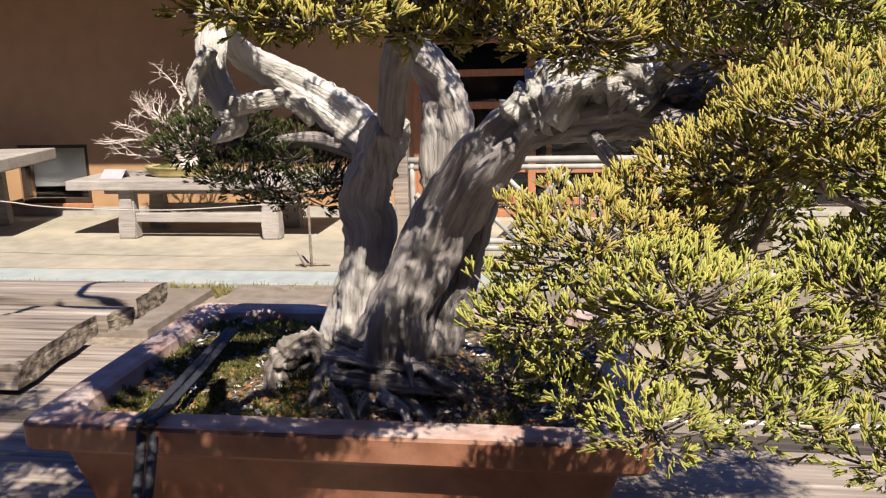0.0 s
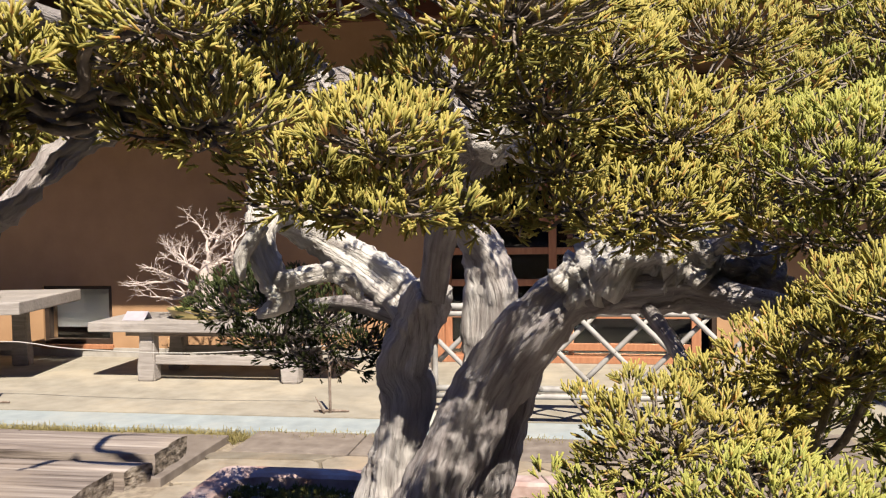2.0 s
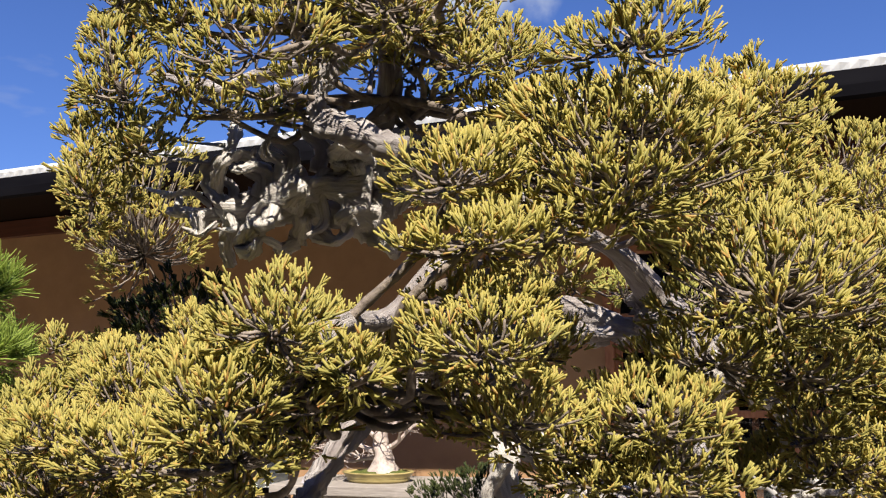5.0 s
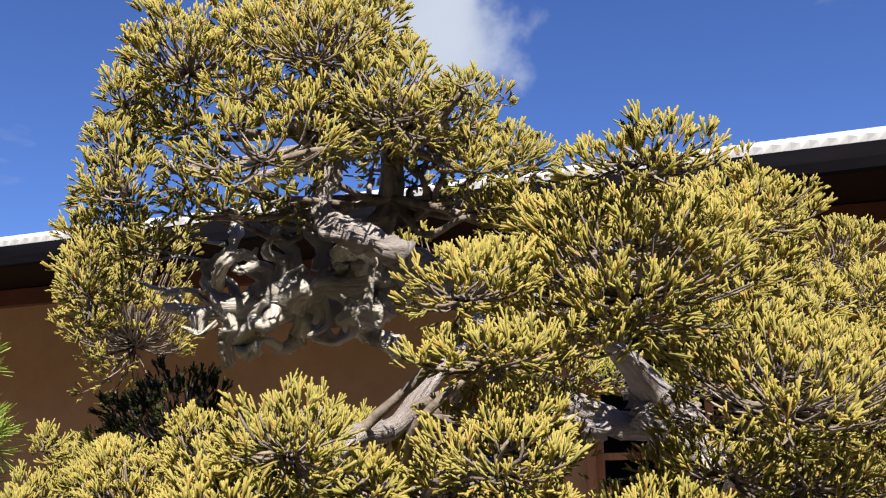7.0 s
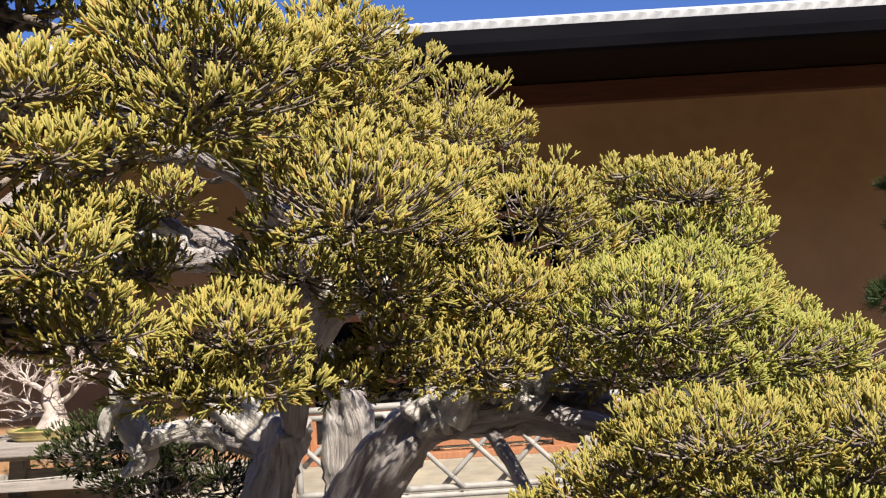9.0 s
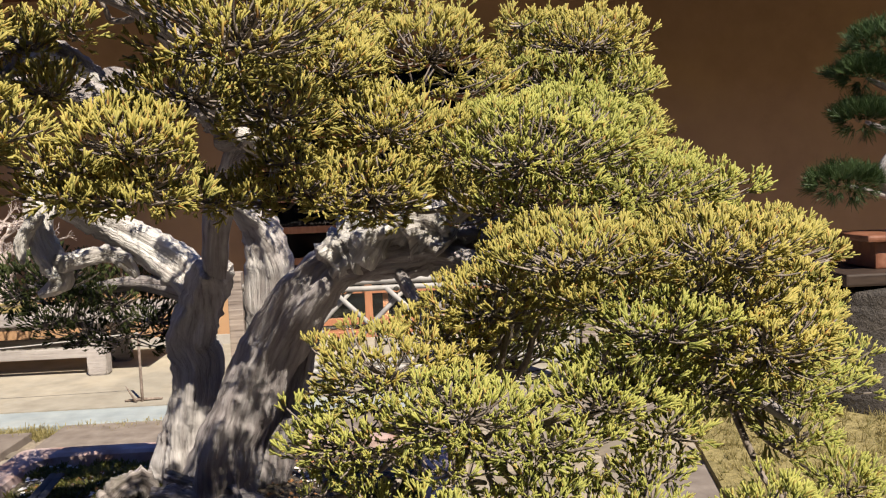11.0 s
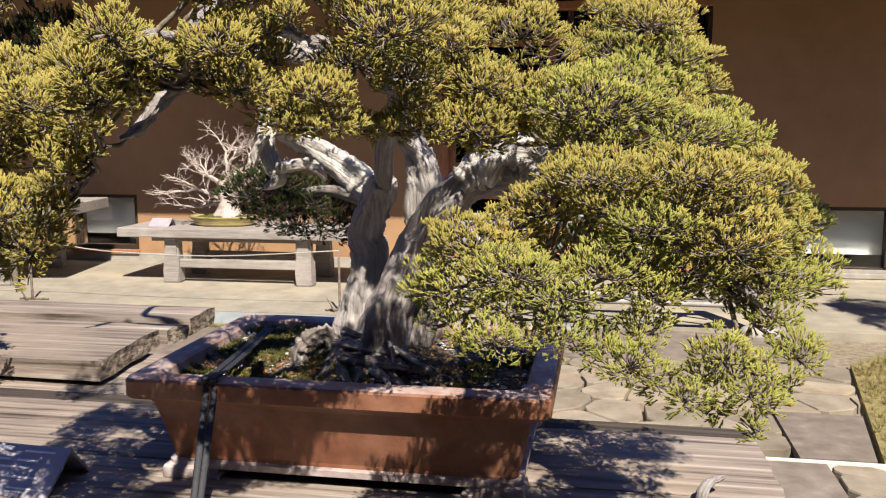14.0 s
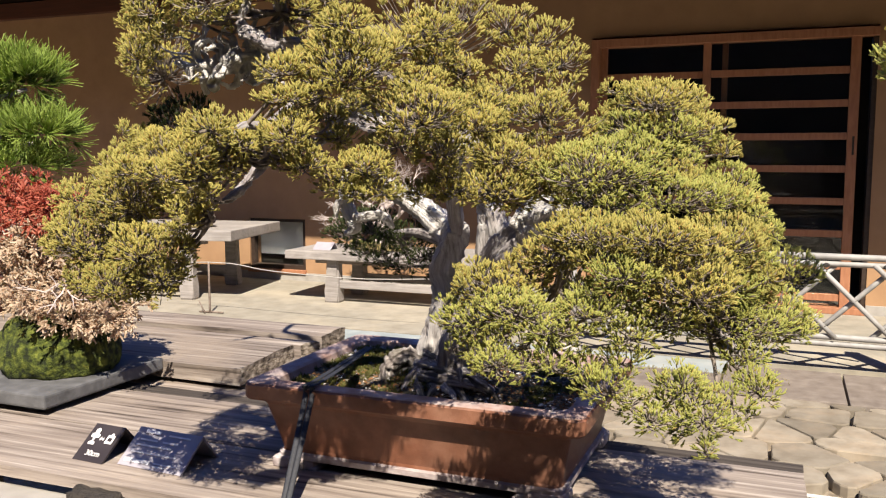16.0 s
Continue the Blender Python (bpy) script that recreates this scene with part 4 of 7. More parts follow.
soil = thing("soil_bed", "dark mossy potting soil mounded round the juniper's roots", "soil")
bm = bmesh.new()
nx, ny = 110, 80
w, d = PW - 0.084, PD - 0.084
grid = [[bm.verts.new((PX - w / 2 + w * i / nx, PY - d / 2 + d * j / ny, 0)) for i in range(nx + 1)] for j in range(ny + 1)]
for row in grid:
    for v in row:
        v.co.z = soil_height(v.co.x, v.co.y)
for j in range(ny):
    for i in range(nx):
        bm.faces.new((grid[j][i], grid[j][i + 1], grid[j + 1][i + 1], grid[j + 1][i]))
part("earth", bm, M_SOIL, soil, smooth=True)
FUZZ = sprig_kinds(6, 7, 0.001, 0.0055, 0.0006, 1.1)
mp = []
for _ in range(30000):
    x, y = PX + random.uniform(-w / 2, w / 2), PY + random.uniform(-d / 2, d / 2)
    k = noise.noise(Vector((x * 13, y * 13, 7))) + 0.25 * (y - PY) / d + (0.25 if x < TX else -0.1)
    if k > 0.12:
        mp.append((x, y, soil_height(x, y) - 0.001))
mp = np.array(mp[:2800])
v, f, al = place_sprigs(FUZZ, mp, np.stack([rng.normal(0, 0.5, len(mp)), rng.normal(0, 0.5, len(mp)), np.ones(len(mp))], 1), rng.uniform(0.6, 1.5, len(mp)))
tagged(soup("moss", v, f, M_DRYMOSS, soil, "low olive-brown moss", al), kind="stuff")
vs, fs = [], []
for k in range(1500):
    x, y = PX + random.uniform(-w / 2, w / 2), PY - d / 2 + abs(random.gauss(0, 0.16)) % d
    z = soil_height(x, y) + 0.001
    r = random.uniform(0.0015, 0.0045)
    o = len(vs)
    for q in ((1, 0, 0.1), (-0.4, 0.8, 0.2), (-0.6, -0.8, 0.1), (0, 0, 0.9)):
        a = random.uniform(0.7, 1.3)
        vs.append((x + q[0] * r * a, y + q[1] * r * a, z + q[2] * r * a))
    fs += [(o, o + 1, o + 3), (o + 1, o + 2, o + 3), (o + 2, o, o + 3)]
tagged(soup("litter", vs, fs, M_PINK, soil, "brown crumbs and fallen scales"), kind="stuff")
# pale twig bits that also stand in for sun dapples on the soil
vs, fs = [], []
for k in range(1500):
    x, y = PX + random.uniform(-w / 2, w / 2), PY + random.uniform(-d / 2, d / 2)
    if noise.noise(Vector((x * 16, y * 16, 31))) < 0.02:
        continue
    z = soil_height(x, y) + 0.001
    r = random.uniform(0.0015, 0.0040)
    a = random.uniform(0, 6.28)
    o = len(vs)
    for q, e in ((1.6, 0.25), (-1.6, 0.2), (0.2, 0.9)):
        vs.append((x + q * r * math.cos(a) - e * r * math.sin(a), y + q * r * math.sin(a) + e * r * math.cos(a), z + 0.3 * r))
    vs.append((x, y, z + r))
    fs += [(o, o + 1, o + 3), (o + 1, o + 2, o + 3), (o + 2, o, o + 3)]
tagged(soup("sun_fleck_bits", vs, fs, M_JIN, soil, "pale twig bits standing in for sun flecks on the soil"), kind="stuff")

# black tie-down straps
for k, off in enumerate((0.0, 0.012)):
    s = thing("tie_strap", "black webbing strap tying the pot to the table", "strap", (0, 0, 0), "tie-down straps")
    bm = bmesh.new()
    pts = [(-0.345 + off * 0.5, 0.540, 0.50), (-0.343 + off * 0.5, 0.538, 0.640), (-0.348 + off * 0.6, 0.548, 0.676), (-0.398 + off, 0.708, 0.812), (-0.400 + off, 0.712, 0.8345), (-0.402 + off, 0.745, 0.8345), (-0.408 + off, 0.84, 0.838), (-0.414 + off * 0.7, 0.975, 0.846)]
    tube(bm, pts, [0.0048] * 8, sides=8, per=5, flat=0.3)
    part("webbing", bm, M_STRAP, s, smooth=True)

# signs in front
SW1, SW2, SD, SH = 0.072, 0.146, 0.105, 0.050


def inked(parent, name, w, d, h, u0, u1, v0, v1, lift=0.0012):
    """A printed bar on a sign's face, in parts of its width and height."""
    m = on_face(w, d, h)
    L = math.hypot(d * 0.6, h)
    bm = boxed(u0 * w, u1 * w, v0 * L, v1 * L, lift - 0.0006, lift)
    bmesh.ops.transform(bm, matrix=m, verts=bm.verts)
    return part(name, bm, M_INK, parent)


sg1 = tent_sign("distance_sign", "small dark folded sign with a white pictogram and 30cm", (-0.824, 0.648, TABLE), SW1, SD, SH, M_SIGN, -3)
fm, FL = on_face(SW1, SD, SH), math.hypot(SD * 0.6, SH)


def shape_on(parent, name, polys, label):
    bm = bmesh.new()
    for poly in polys:
        bm.faces.new([bm.verts.new((u * SW1, vv * FL, 0.0012)) for u, vv in poly])
    bmesh.ops.transform(bm, matrix=fm, verts=bm.verts)
    return part(name, bm, M_INK, parent, label)


def disc(u, v, a, b, n=14):
    return [(u + a * math.cos(2 * math.pi * k / n), v + b * math.sin(2 * math.pi * k / n)) for k in range(n)]


shape_on(sg1, "tree_pictogram", [disc(0.25, 0.78, 0.08, 0.08), disc(0.18, 0.66, 0.07, 0.06), disc(0.33, 0.66, 0.08, 0.06), [(0.23, 0.48), (0.28, 0.48), (0.30, 0.66), (0.22, 0.66)], [(0.15, 0.42), (0.37, 0.42), (0.35, 0.50), (0.17, 0.50)]], "white tree pictogram")
shape_on(sg1, "arrow", [[(0.44, 0.60), (0.49, 0.66), (0.49, 0.54)], [(0.60, 0.60), (0.55, 0.66), (0.55, 0.54)], [(0.48, 0.585), (0.56, 0.585), (0.56, 0.615), (0.48, 0.615)]], "white double arrow")
shape_on(sg1, "camera_pictogram", [[(0.66, 0.50), (0.90, 0.50), (0.90, 0.56), (0.66, 0.56)], [(0.66, 0.66), (0.90, 0.66), (0.90, 0.72), (0.66, 0.72)], [(0.66, 0.56), (0.71, 0.56), (0.71, 0.66), (0.66, 0.66)], [(0.85, 0.56), (0.90, 0.56), (0.90, 0.66), (0.85, 0.66)], [(0.74, 0.72), (0.84, 0.72), (0.82, 0.78), (0.76, 0.78)]], "white camera pictogram")
cu = bpy.data.curves.new("lettering", "FONT")
cu.body, cu.size, cu.align_x, cu.extrude = "30cm", 0.016, "CENTER", 0.0004
tmp = new("lettering", cu)
bpy.context.view_layer.update()
me = bpy.data.meshes.new_from_object(tmp.evaluated_get(bpy.context.evaluated_depsgraph_get()))
bpy.data.objects.remove(tmp)
me.materials.append(M_INK)
txt = new("lettering", me)
txt.parent = sg1
txt.matrix_basis = fm @ Matrix.Translation((0.54 * SW1, 0.14 * FL, 0.0014))
sg2 = tent_sign("information_sign", "dark grey folded sign with lines of small white print", (-0.690, 0.655, TABLE), SW2, SD, SH * 1.05, M_SIGNG, -3)
for u0, u1, v0, v1 in ((0.14, 0.38, 0.84, 0.93), (0.52, 0.86, 0.84, 0.88), (0.12, 0.40, 0.66, 0.70), (0.48, 0.72, 0.66, 0.70), (0.10, 0.66, 0.52, 0.56), (0.09, 0.80, 0.34, 0.38), (0.06, 0.46, 0.10, 0.19), (0.52, 0.90, 0.14, 0.17), (0.52, 0.72, 0.07, 0.10)):
    inked(sg2, "print_line", SW2, SD, SH * 1.05, u0, u1, v0, v1)


# ---- the juniper ----
tree = thing("juniper_bonsai", "old juniper bonsai with silver twisted trunks, bleached deadwood and yellow-green pads", "bonsai tree", (0, 0, 0))
BK = dict(flute=0.24, twist=0.13, rough=0.14)
limb("trunk", [(-0.243, 0.905, 0.855), (-0.237, 0.903, 0.897), (-0.224, 0.90, 0.946), (-0.213, 0.90, 0.990), (-0.216, 0.895, 1.021), (-0.198, 0.88, 1.057), (-0.184, 0.86, 1.086), (-0.175, 0.84, 1.105)], [0.030, 0.026, 0.023, 0.025, 0.027, 0.024, 0.022, 0.016], M_SILVER, tree, "silver left trunk", sides=44, per=9, seed=1, **BK)
limb("trunk", [(-0.192, 0.87, 0.850), (-0.178, 0.862, 0.900), (-0.151, 0.86, 0.956), (-0.117, 0.85, 1.015), (-0.076, 0.81, 1.068), (-0.042, 0.80, 1.100), (-0.006, 0.78, 1.112), (0.030, 0.76, 1.112), (0.062, 0.75, 1.112), (0.10, 0.72, 1.10)], [0.038, 0.034, 0.031, 0.030, 0.027, 0.025, 0.024, 0.021, 0.018, 0.010], M_BARK, tree, "leaning grooved right trunk", sides=48, per=9, seed=2, **BK)
limb("trunk", [(-0.150, 0.91, 0.850), (-0.131, 0.905, 0.902), (-0.105, 0.90, 0.972), (-0.075, 0.87, 1.04)], [0.026, 0.024, 0.020, 0.012], M_BARK, tree, "rear grey trunk", sides=30, per=9, seed=3, **BK)
limb("trunk", [(-0.132, 0.89, 1.000), (-0.126, 0.89, 1.050), (-0.120, 0.88, 1.104), (-0.132, 0.87, 1.150), (-0.165, 0.84, 1.185)], [0.018, 0.024, 0.025, 0.020, 0.015], M_SILVER, tree, "upright silver trunk", sides=36, per=9, seed=4, **BK)
limb("branch", [(-0.190, 0.885, 1.065), (-0.225, 0.900, 1.100), (-0.264, 0.905, 1.129), (-0.306, 0.900, 1.154), (-0.331, 0.860, 1.177), (-0.316, 0.780, 1.202)], [0.022, 0.025, 0.021, 0.017, 0.013, 0.009], M_JIN, tree, "bleached left branch", sides=36, per=9, seed=5, flute=0.22, twist=0.06, rough=0.18)
limb("deadwood", [(-0.242, 0.585, 1.203), (-0.242, 0.580, 1.178), (-0.242, 0.575, 1.156), (-0.235, 0.575, 1.132), (-0.230, 0.575, 1.120), (-0.246, 0.575, 1.110)], [0.009, 0.0095, 0.0095, 0.009, 0.008, 0.002], M_JIN, tree, "white drooping deadwood spur", sides=20, per=9, seed=6, flute=0.3, twist=0.12, rough=0.3)
limb("deadwood", [(-0.226, 0.565, 1.134), (-0.205, 0.60, 1.138), (-0.190, 0.60, 1.132), (-0.183, 0.605, 1.118)], [0.007, 0.0065, 0.006, 0.002], M_JIN, tree, "white side spur", sides=16, per=8, seed=7, flute=0.3, twist=0.12, rough=0.3)
limb("deadwood", [(-0.236, 0.56, 1.172), (-0.250, 0.56, 1.150), (-0.250, 0.56, 1.135)], [0.006, 0.005, 0.0015], M_JIN, tree, "short white spur", sides=8, per=5, seed=8, **BK)
limb("deadwood", [(-0.045, 0.790, 1.108), (-0.012, 0.768, 1.128), (0.020, 0.750, 1.142), (0.050, 0.738, 1.140), (0.072, 0.730, 1.126)], [0.018, 0.025, 0.027, 0.024, 0.013], M_JIN, tree, "white broken deadwood stump", sides=28, per=9, seed=9, flute=0.35, twist=0.25, rough=0.5)
limb("branch", [(-0.172, 0.84, 1.10), (-0.150, 0.77, 1.160), (-0.115, 0.71, 1.210), (-0.100, 0.703, 1.235), (-0.142, 0.695, 1.289), (-0.17, 0.63, 1.325), (-0.235, 0.56, 1.350), (-0.30, 0.50, 1.370), (-0.28, 0.47, 1.42), (-0.27, 0.44, 1.47)], [0.013, 0.013, 0.015, 0.017, 0.013, 0.006, 0.006, 0.009, 0.008, 0.004], M_BARK, tree, "rising grey main branch", sides=14, per=6, seed=10, **BK)
limb("deadwood", [(-0.115, 0.695, 1.240), (-0.096, 0.690, 1.228), (-0.078, 0.680, 1.236), (-0.055, 0.655, 1.234)], [0.016, 0.015, 0.010, 0.003], M_JIN, tree, "curled white deadwood", sides=12, per=6, seed=11, flute=0.3, twist=0.4, rough=0.3)
limb("deadwood", [(-0.075, 0.60, 1.215), (-0.062, 0.53, 1.212), (-0.056, 0.515, 1.200), (-0.062, 0.513, 1.180)], [0.006, 0.006, 0.005, 0.002], M_JIN, tree, "thin white hanging spur", sides=8, per=5, seed=12, **BK)
limb("deadwood", [(-0.13, 0.70, 1.262), (-0.17, 0.70, 1.262), (-0.205, 0.70, 1.280), (-0.225, 0.70, 1.284), (-0.245, 0.69, 1.272)], [0.010, 0.012, 0.011, 0.009, 0.003], M_BARK, tree, "arched bare branch", sides=10, per=6, seed=13, **BK)
limb("branch", [(-0.24, 0.56, 1.345), (-0.245, 0.46, 1.30), (-0.245, 0.38, 1.262), (-0.243, 0.318, 1.255), (-0.26, 0.30, 1.22)], [0.007, 0.006, 0.005, 0.0045, 0.0025], M_BARK, tree, "grey forward branch", sides=10, per=6, seed=14, **BK)
limb("deadwood", [(-0.286, 0.471, 1.342), (-0.319, 0.479, 1.338), (-0.338, 0.460, 1.340), (-0.376, 0.478, 1.340), (-0.396, 0.474, 1.340), (-0.414, 0.462, 1.344), (-0.460, 0.482, 1.353)], [0.0085, 0.0078, 0.0065, 0.0063, 0.0051, 0.0045, 0.0028], M_JIN, tree, "bare white knotted deadwood", sides=16, per=8, seed=20, flute=0.30, twist=0.25, rough=0.55)
limb("deadwood", [(-0.289, 0.460, 1.349), (-0.318, 0.449, 1.351), (-0.338, 0.444, 1.347), (-0.372, 0.462, 1.352), (-0.377, 0.442, 1.340), (-0.398, 0.449, 1.353), (-0.407, 0.459, 1.370), (-0.380, 0.440, 1.381), (-0.387, 0.456, 1.402)], [0.0124, 0.0068, 0.0104, 0.0059, 0.0085, 0.0046, 0.0070, 0.0030, 0.0051], M_JIN, tree, "bare white knotted deadwood", sides=16, per=8, seed=21, flute=0.30, twist=0.25, rough=0.55)
limb("deadwood", [(-0.391, 0.440, 1.356), (-0.372, 0.421, 1.367), (-0.368, 0.433, 1.374), (-0.361, 0.436, 1.368), (-0.360, 0.419, 1.359), (-0.377, 0.438, 1.368)], [0.0042, 0.0042, 0.0030, 0.0030, 0.0024, 0.0022], M_JIN, tree, "bare white knotted deadwood", sides=16, per=8, seed=22, flute=0.30, twist=0.25, rough=0.55)
limb("deadwood", [(-0.288, 0.466, 1.332), (-0.300, 0.455, 1.333), (-0.297, 0.475, 1.322), (-0.273, 0.459, 1.311)], [0.0068, 0.0093, 0.0051, 0.0065], M_JIN, tree, "bare white knotted deadwood", sides=16, per=8, seed=23, flute=0.30, twist=0.25, rough=0.55)
limb("deadwood", [(-0.376, 0.442, 1.336), (-0.391, 0.451, 1.323), (-0.392, 0.459, 1.306)], [0.0076, 0.0046, 0.0031], M_JIN, tree, "bare white knotted deadwood", sides=16, per=8, seed=24, flute=0.30, twist=0.25, rough=0.55)
limb("deadwood", [(-0.352, 0.426, 1.326), (-0.379, 0.447, 1.318), (-0.361, 0.436, 1.311), (-0.350, 0.430, 1.318), (-0.348, 0.448, 1.315)], [0.0065, 0.0031, 0.0046, 0.0019, 0.0022], M_JIN, tree, "bare white knotted deadwood", sides=16, per=8, seed=25, flute=0.30, twist=0.25, rough=0.55)
limb("deadwood", [(-0.334, 0.455, 1.336), (-0.348, 0.467, 1.321), (-0.352, 0.448, 1.313)], [0.0053, 0.0055, 0.0019], M_JIN, tree, "bare white knotted deadwood", sides=16, per=8, seed=26, flute=0.30, twist=0.25, rough=0.55)
limb("deadwood", [(-0.333, 0.485, 1.342), (-0.338, 0.479, 1.329), (-0.319, 0.468, 1.319), (-0.319, 0.489, 1.332)], [0.0063, 0.0068, 0.0030, 0.0030], M_JIN, tree, "bare white knotted deadwood", sides=16, per=8, seed=27, flute=0.30, twist=0.25, rough=0.55)
limb("deadwood", [(-0.406, 0.455, 1.348), (-0.410, 0.436, 1.355), (-0.428, 0.444, 1.355), (-0.443, 0.452, 1.361)], [0.0022, 0.0012, 0.0014, 0.0007], M_JIN, tree, "bare white knotted deadwood", sides=16, per=8, seed=28, flute=0.30, twist=0.25, rough=0.55)
limb("deadwood", [(-0.391, 0.441, 1.333), (-0.394, 0.426, 1.323), (-0.411, 0.447, 1.332)], [0.0018, 0.0010, 0.0009], M_JIN, tree, "bare white knotted deadwood", sides=16, per=8, seed=29, flute=0.30, twist=0.25, rough=0.55)
limb("deadwood", [(-0.430, 0.479, 1.363), (-0.466, 0.482, 1.367), (-0.497, 0.494, 1.378), (-0.494, 0.475, 1.372)], [0.0012, 0.0015, 0.0007, 0.0007], M_JIN, tree, "bare white knotted deadwood", sides=16, per=8, seed=30, flute=0.30, twist=0.25, rough=0.55)
limb("deadwood", [(-0.402, 0.447, 1.375), (-0.440, 0.464, 1.385), (-0.459, 0.459, 1.382), (-0.470, 0.448, 1.385)], [0.0012, 0.0012, 0.0007, 0.0006], M_JIN, tree, "bare white knotted deadwood", sides=16, per=8, seed=31, flute=0.30, twist=0.25, rough=0.55)
limb("deadwood", [(-0.384, 0.438, 1.383), (-0.425, 0.455, 1.394), (-0.439, 0.436, 1.400), (-0.460, 0.444, 1.408)], [0.0015, 0.0007, 0.0010, 0.0003], M_JIN, tree, "bare white knotted deadwood", sides=16, per=8, seed=32, flute=0.30, twist=0.25, rough=0.55)
limb("deadwood", [(-0.301, 0.448, 1.360), (-0.305, 0.448, 1.370), (-0.290, 0.433, 1.370), (-0.292, 0.453, 1.367), (-0.292, 0.441, 1.359)], [0.0078, 0.0074, 0.0063, 0.0059, 0.0051], M_JIN, tree, "bare white knotted deadwood", sides=16, per=8, seed=33, flute=0.30, twist=0.25, rough=0.55)
limb("deadwood", [(-0.286, 0.509, 1.367), (-0.296, 0.493, 1.349), (-0.307, 0.496, 1.336), (-0.300, 0.508, 1.348)], [0.0097, 0.0135, 0.0070, 0.0097], M_JIN, tree, "bare white knotted deadwood", sides=16, per=8, seed=34, flute=0.30, twist=0.25, rough=0.55)
limb("deadwood", [(-0.346, 0.437, 1.336), (-0.342, 0.419, 1.323), (-0.362, 0.437, 1.334), (-0.349, 0.432, 1.342)], [0.0055, 0.0030, 0.0028, 0.0018], M_JIN, tree, "bare white knotted deadwood", sides=16, per=8, seed=35, flute=0.30, twist=0.25, rough=0.55)
limb("branch", [(-0.241, 0.398, 1.354), (-0.260, 0.396, 1.362), (-0.290, 0.408, 1.376), (-0.302, 0.414, 1.394), (-0.303, 0.421, 1.417), (-0.310, 0.426, 1.438)], [0.0104, 0.0061, 0.0091, 0.0052, 0.0077, 0.0042], M_BARK, tree, "gnarled grey crown limb", sides=14, per=6, seed=36, flute=0.30, twist=0.25, rough=0.7)
limb("branch", [(-0.200, 0.60, 1.335), (-0.235, 0.56, 1.352), (-0.270, 0.50, 1.366), (-0.285, 0.465, 1.372)], [0.011, 0.013, 0.013, 0.010], M_BARK, tree, "grey limb bearing the deadwood", sides=16, per=6, seed=71, flute=0.3, twist=0.25, rough=0.5)
limb("branch", [(0.05, 0.755, 1.112), (0.12, 0.70, 1.10), (0.20, 0.62, 1.06), (0.26, 0.55, 1.03), (0.30, 0.50, 1.0)], [0.011, 0.010, 0.008, 0.006, 0.003], M_BARK, tree, "long right branch", sides=10, per=6, seed=30, **BK)
limb("branch", [(0.04, 0.755, 1.118), (0.10, 0.70, 1.17), (0.16, 0.66, 1.22), (0.20, 0.64, 1.24)], [0.009, 0.007, 0.005, 0.003], M_BARK, tree, "upper right branch", sides=10, per=6, seed=31, **BK)
limb("branch", [(0.02, 0.765, 1.10), (0.04, 0.66, 1.07), (0.05, 0.56, 1.04), (0.07, 0.48, 1.02)], [0.006, 0.005, 0.004, 0.003], M_BARK, tree, "lower front branch", sides=10, per=6, seed=32, **BK)
limb("branch", [(-0.20, 0.88, 1.07), (-0.27, 0.90, 1.085), (-0.34, 0.91, 1.08), (-0.40, 0.91, 1.085)], [0.012, 0.009, 0.006, 0.003], M_BARK, tree, "shaded rear branch", sides=8, per=5, seed=34, **BK)
for k, (a, ln, r) in enumerate(((195, 0.105, 0.009), (225, 0.12, 0.010), (250, 0.10, 0.008), (275, 0.13, 0.009), (300, 0.11, 0.010), (330, 0.12, 0.008), (170, 0.08, 0.008), (262, 0.09, 0.007), (312, 0.09, 0.007), (238, 0.08, 0.007), (286, 0.08, 0.007))):
    ca, sa = math.cos(radians(a)), math.sin(radians(a))
    ps = []
    for t, up in ((0.12, 0.012), (0.40, 0.001), (0.70, 0.0), (1.0, -0.010)):
        x, y = -0.20 + ca * ln * t + 0.018 * math.sin(6 * t + 2.1 * k), 0.885 + sa * ln * t * 0.95
        ps.append((x, y, soil_height(x, y) + up))
    limb("root", ps, [r, r * 0.8, r * 0.75, r * 0.3], M_ROOT, tree, "gnarled surface root", sides=12, per=6, seed=40 + k, flute=0.35, twist=0.3, rough=0.8)
limb("deadwood", [(-0.318, 0.862, 0.80), (-0.316, 0.864, 0.836), (-0.304, 0.868, 0.852), (-0.288, 0.872, 0.862), (-0.276, 0.878, 0.856), (-0.270, 0.882, 0.81)], [0.013, 0.012, 0.013, 0.014, 0.012, 0.012], M_ROOT, tree, "hollow weathered root stump", sides=26, per=8, seed=60, flute=0.4, twist=0.1, rough=0.5)
limb("deadwood", [(-0.294, 0.886, 0.80), (-0.292, 0.886, 0.83), (-0.286, 0.886, 0.852)], [0.024, 0.021, 0.014], M_ROOT, tree, "dark core of the root stump", sides=20, per=6, seed=61, flute=0.4, twist=0.1, rough=0.5)
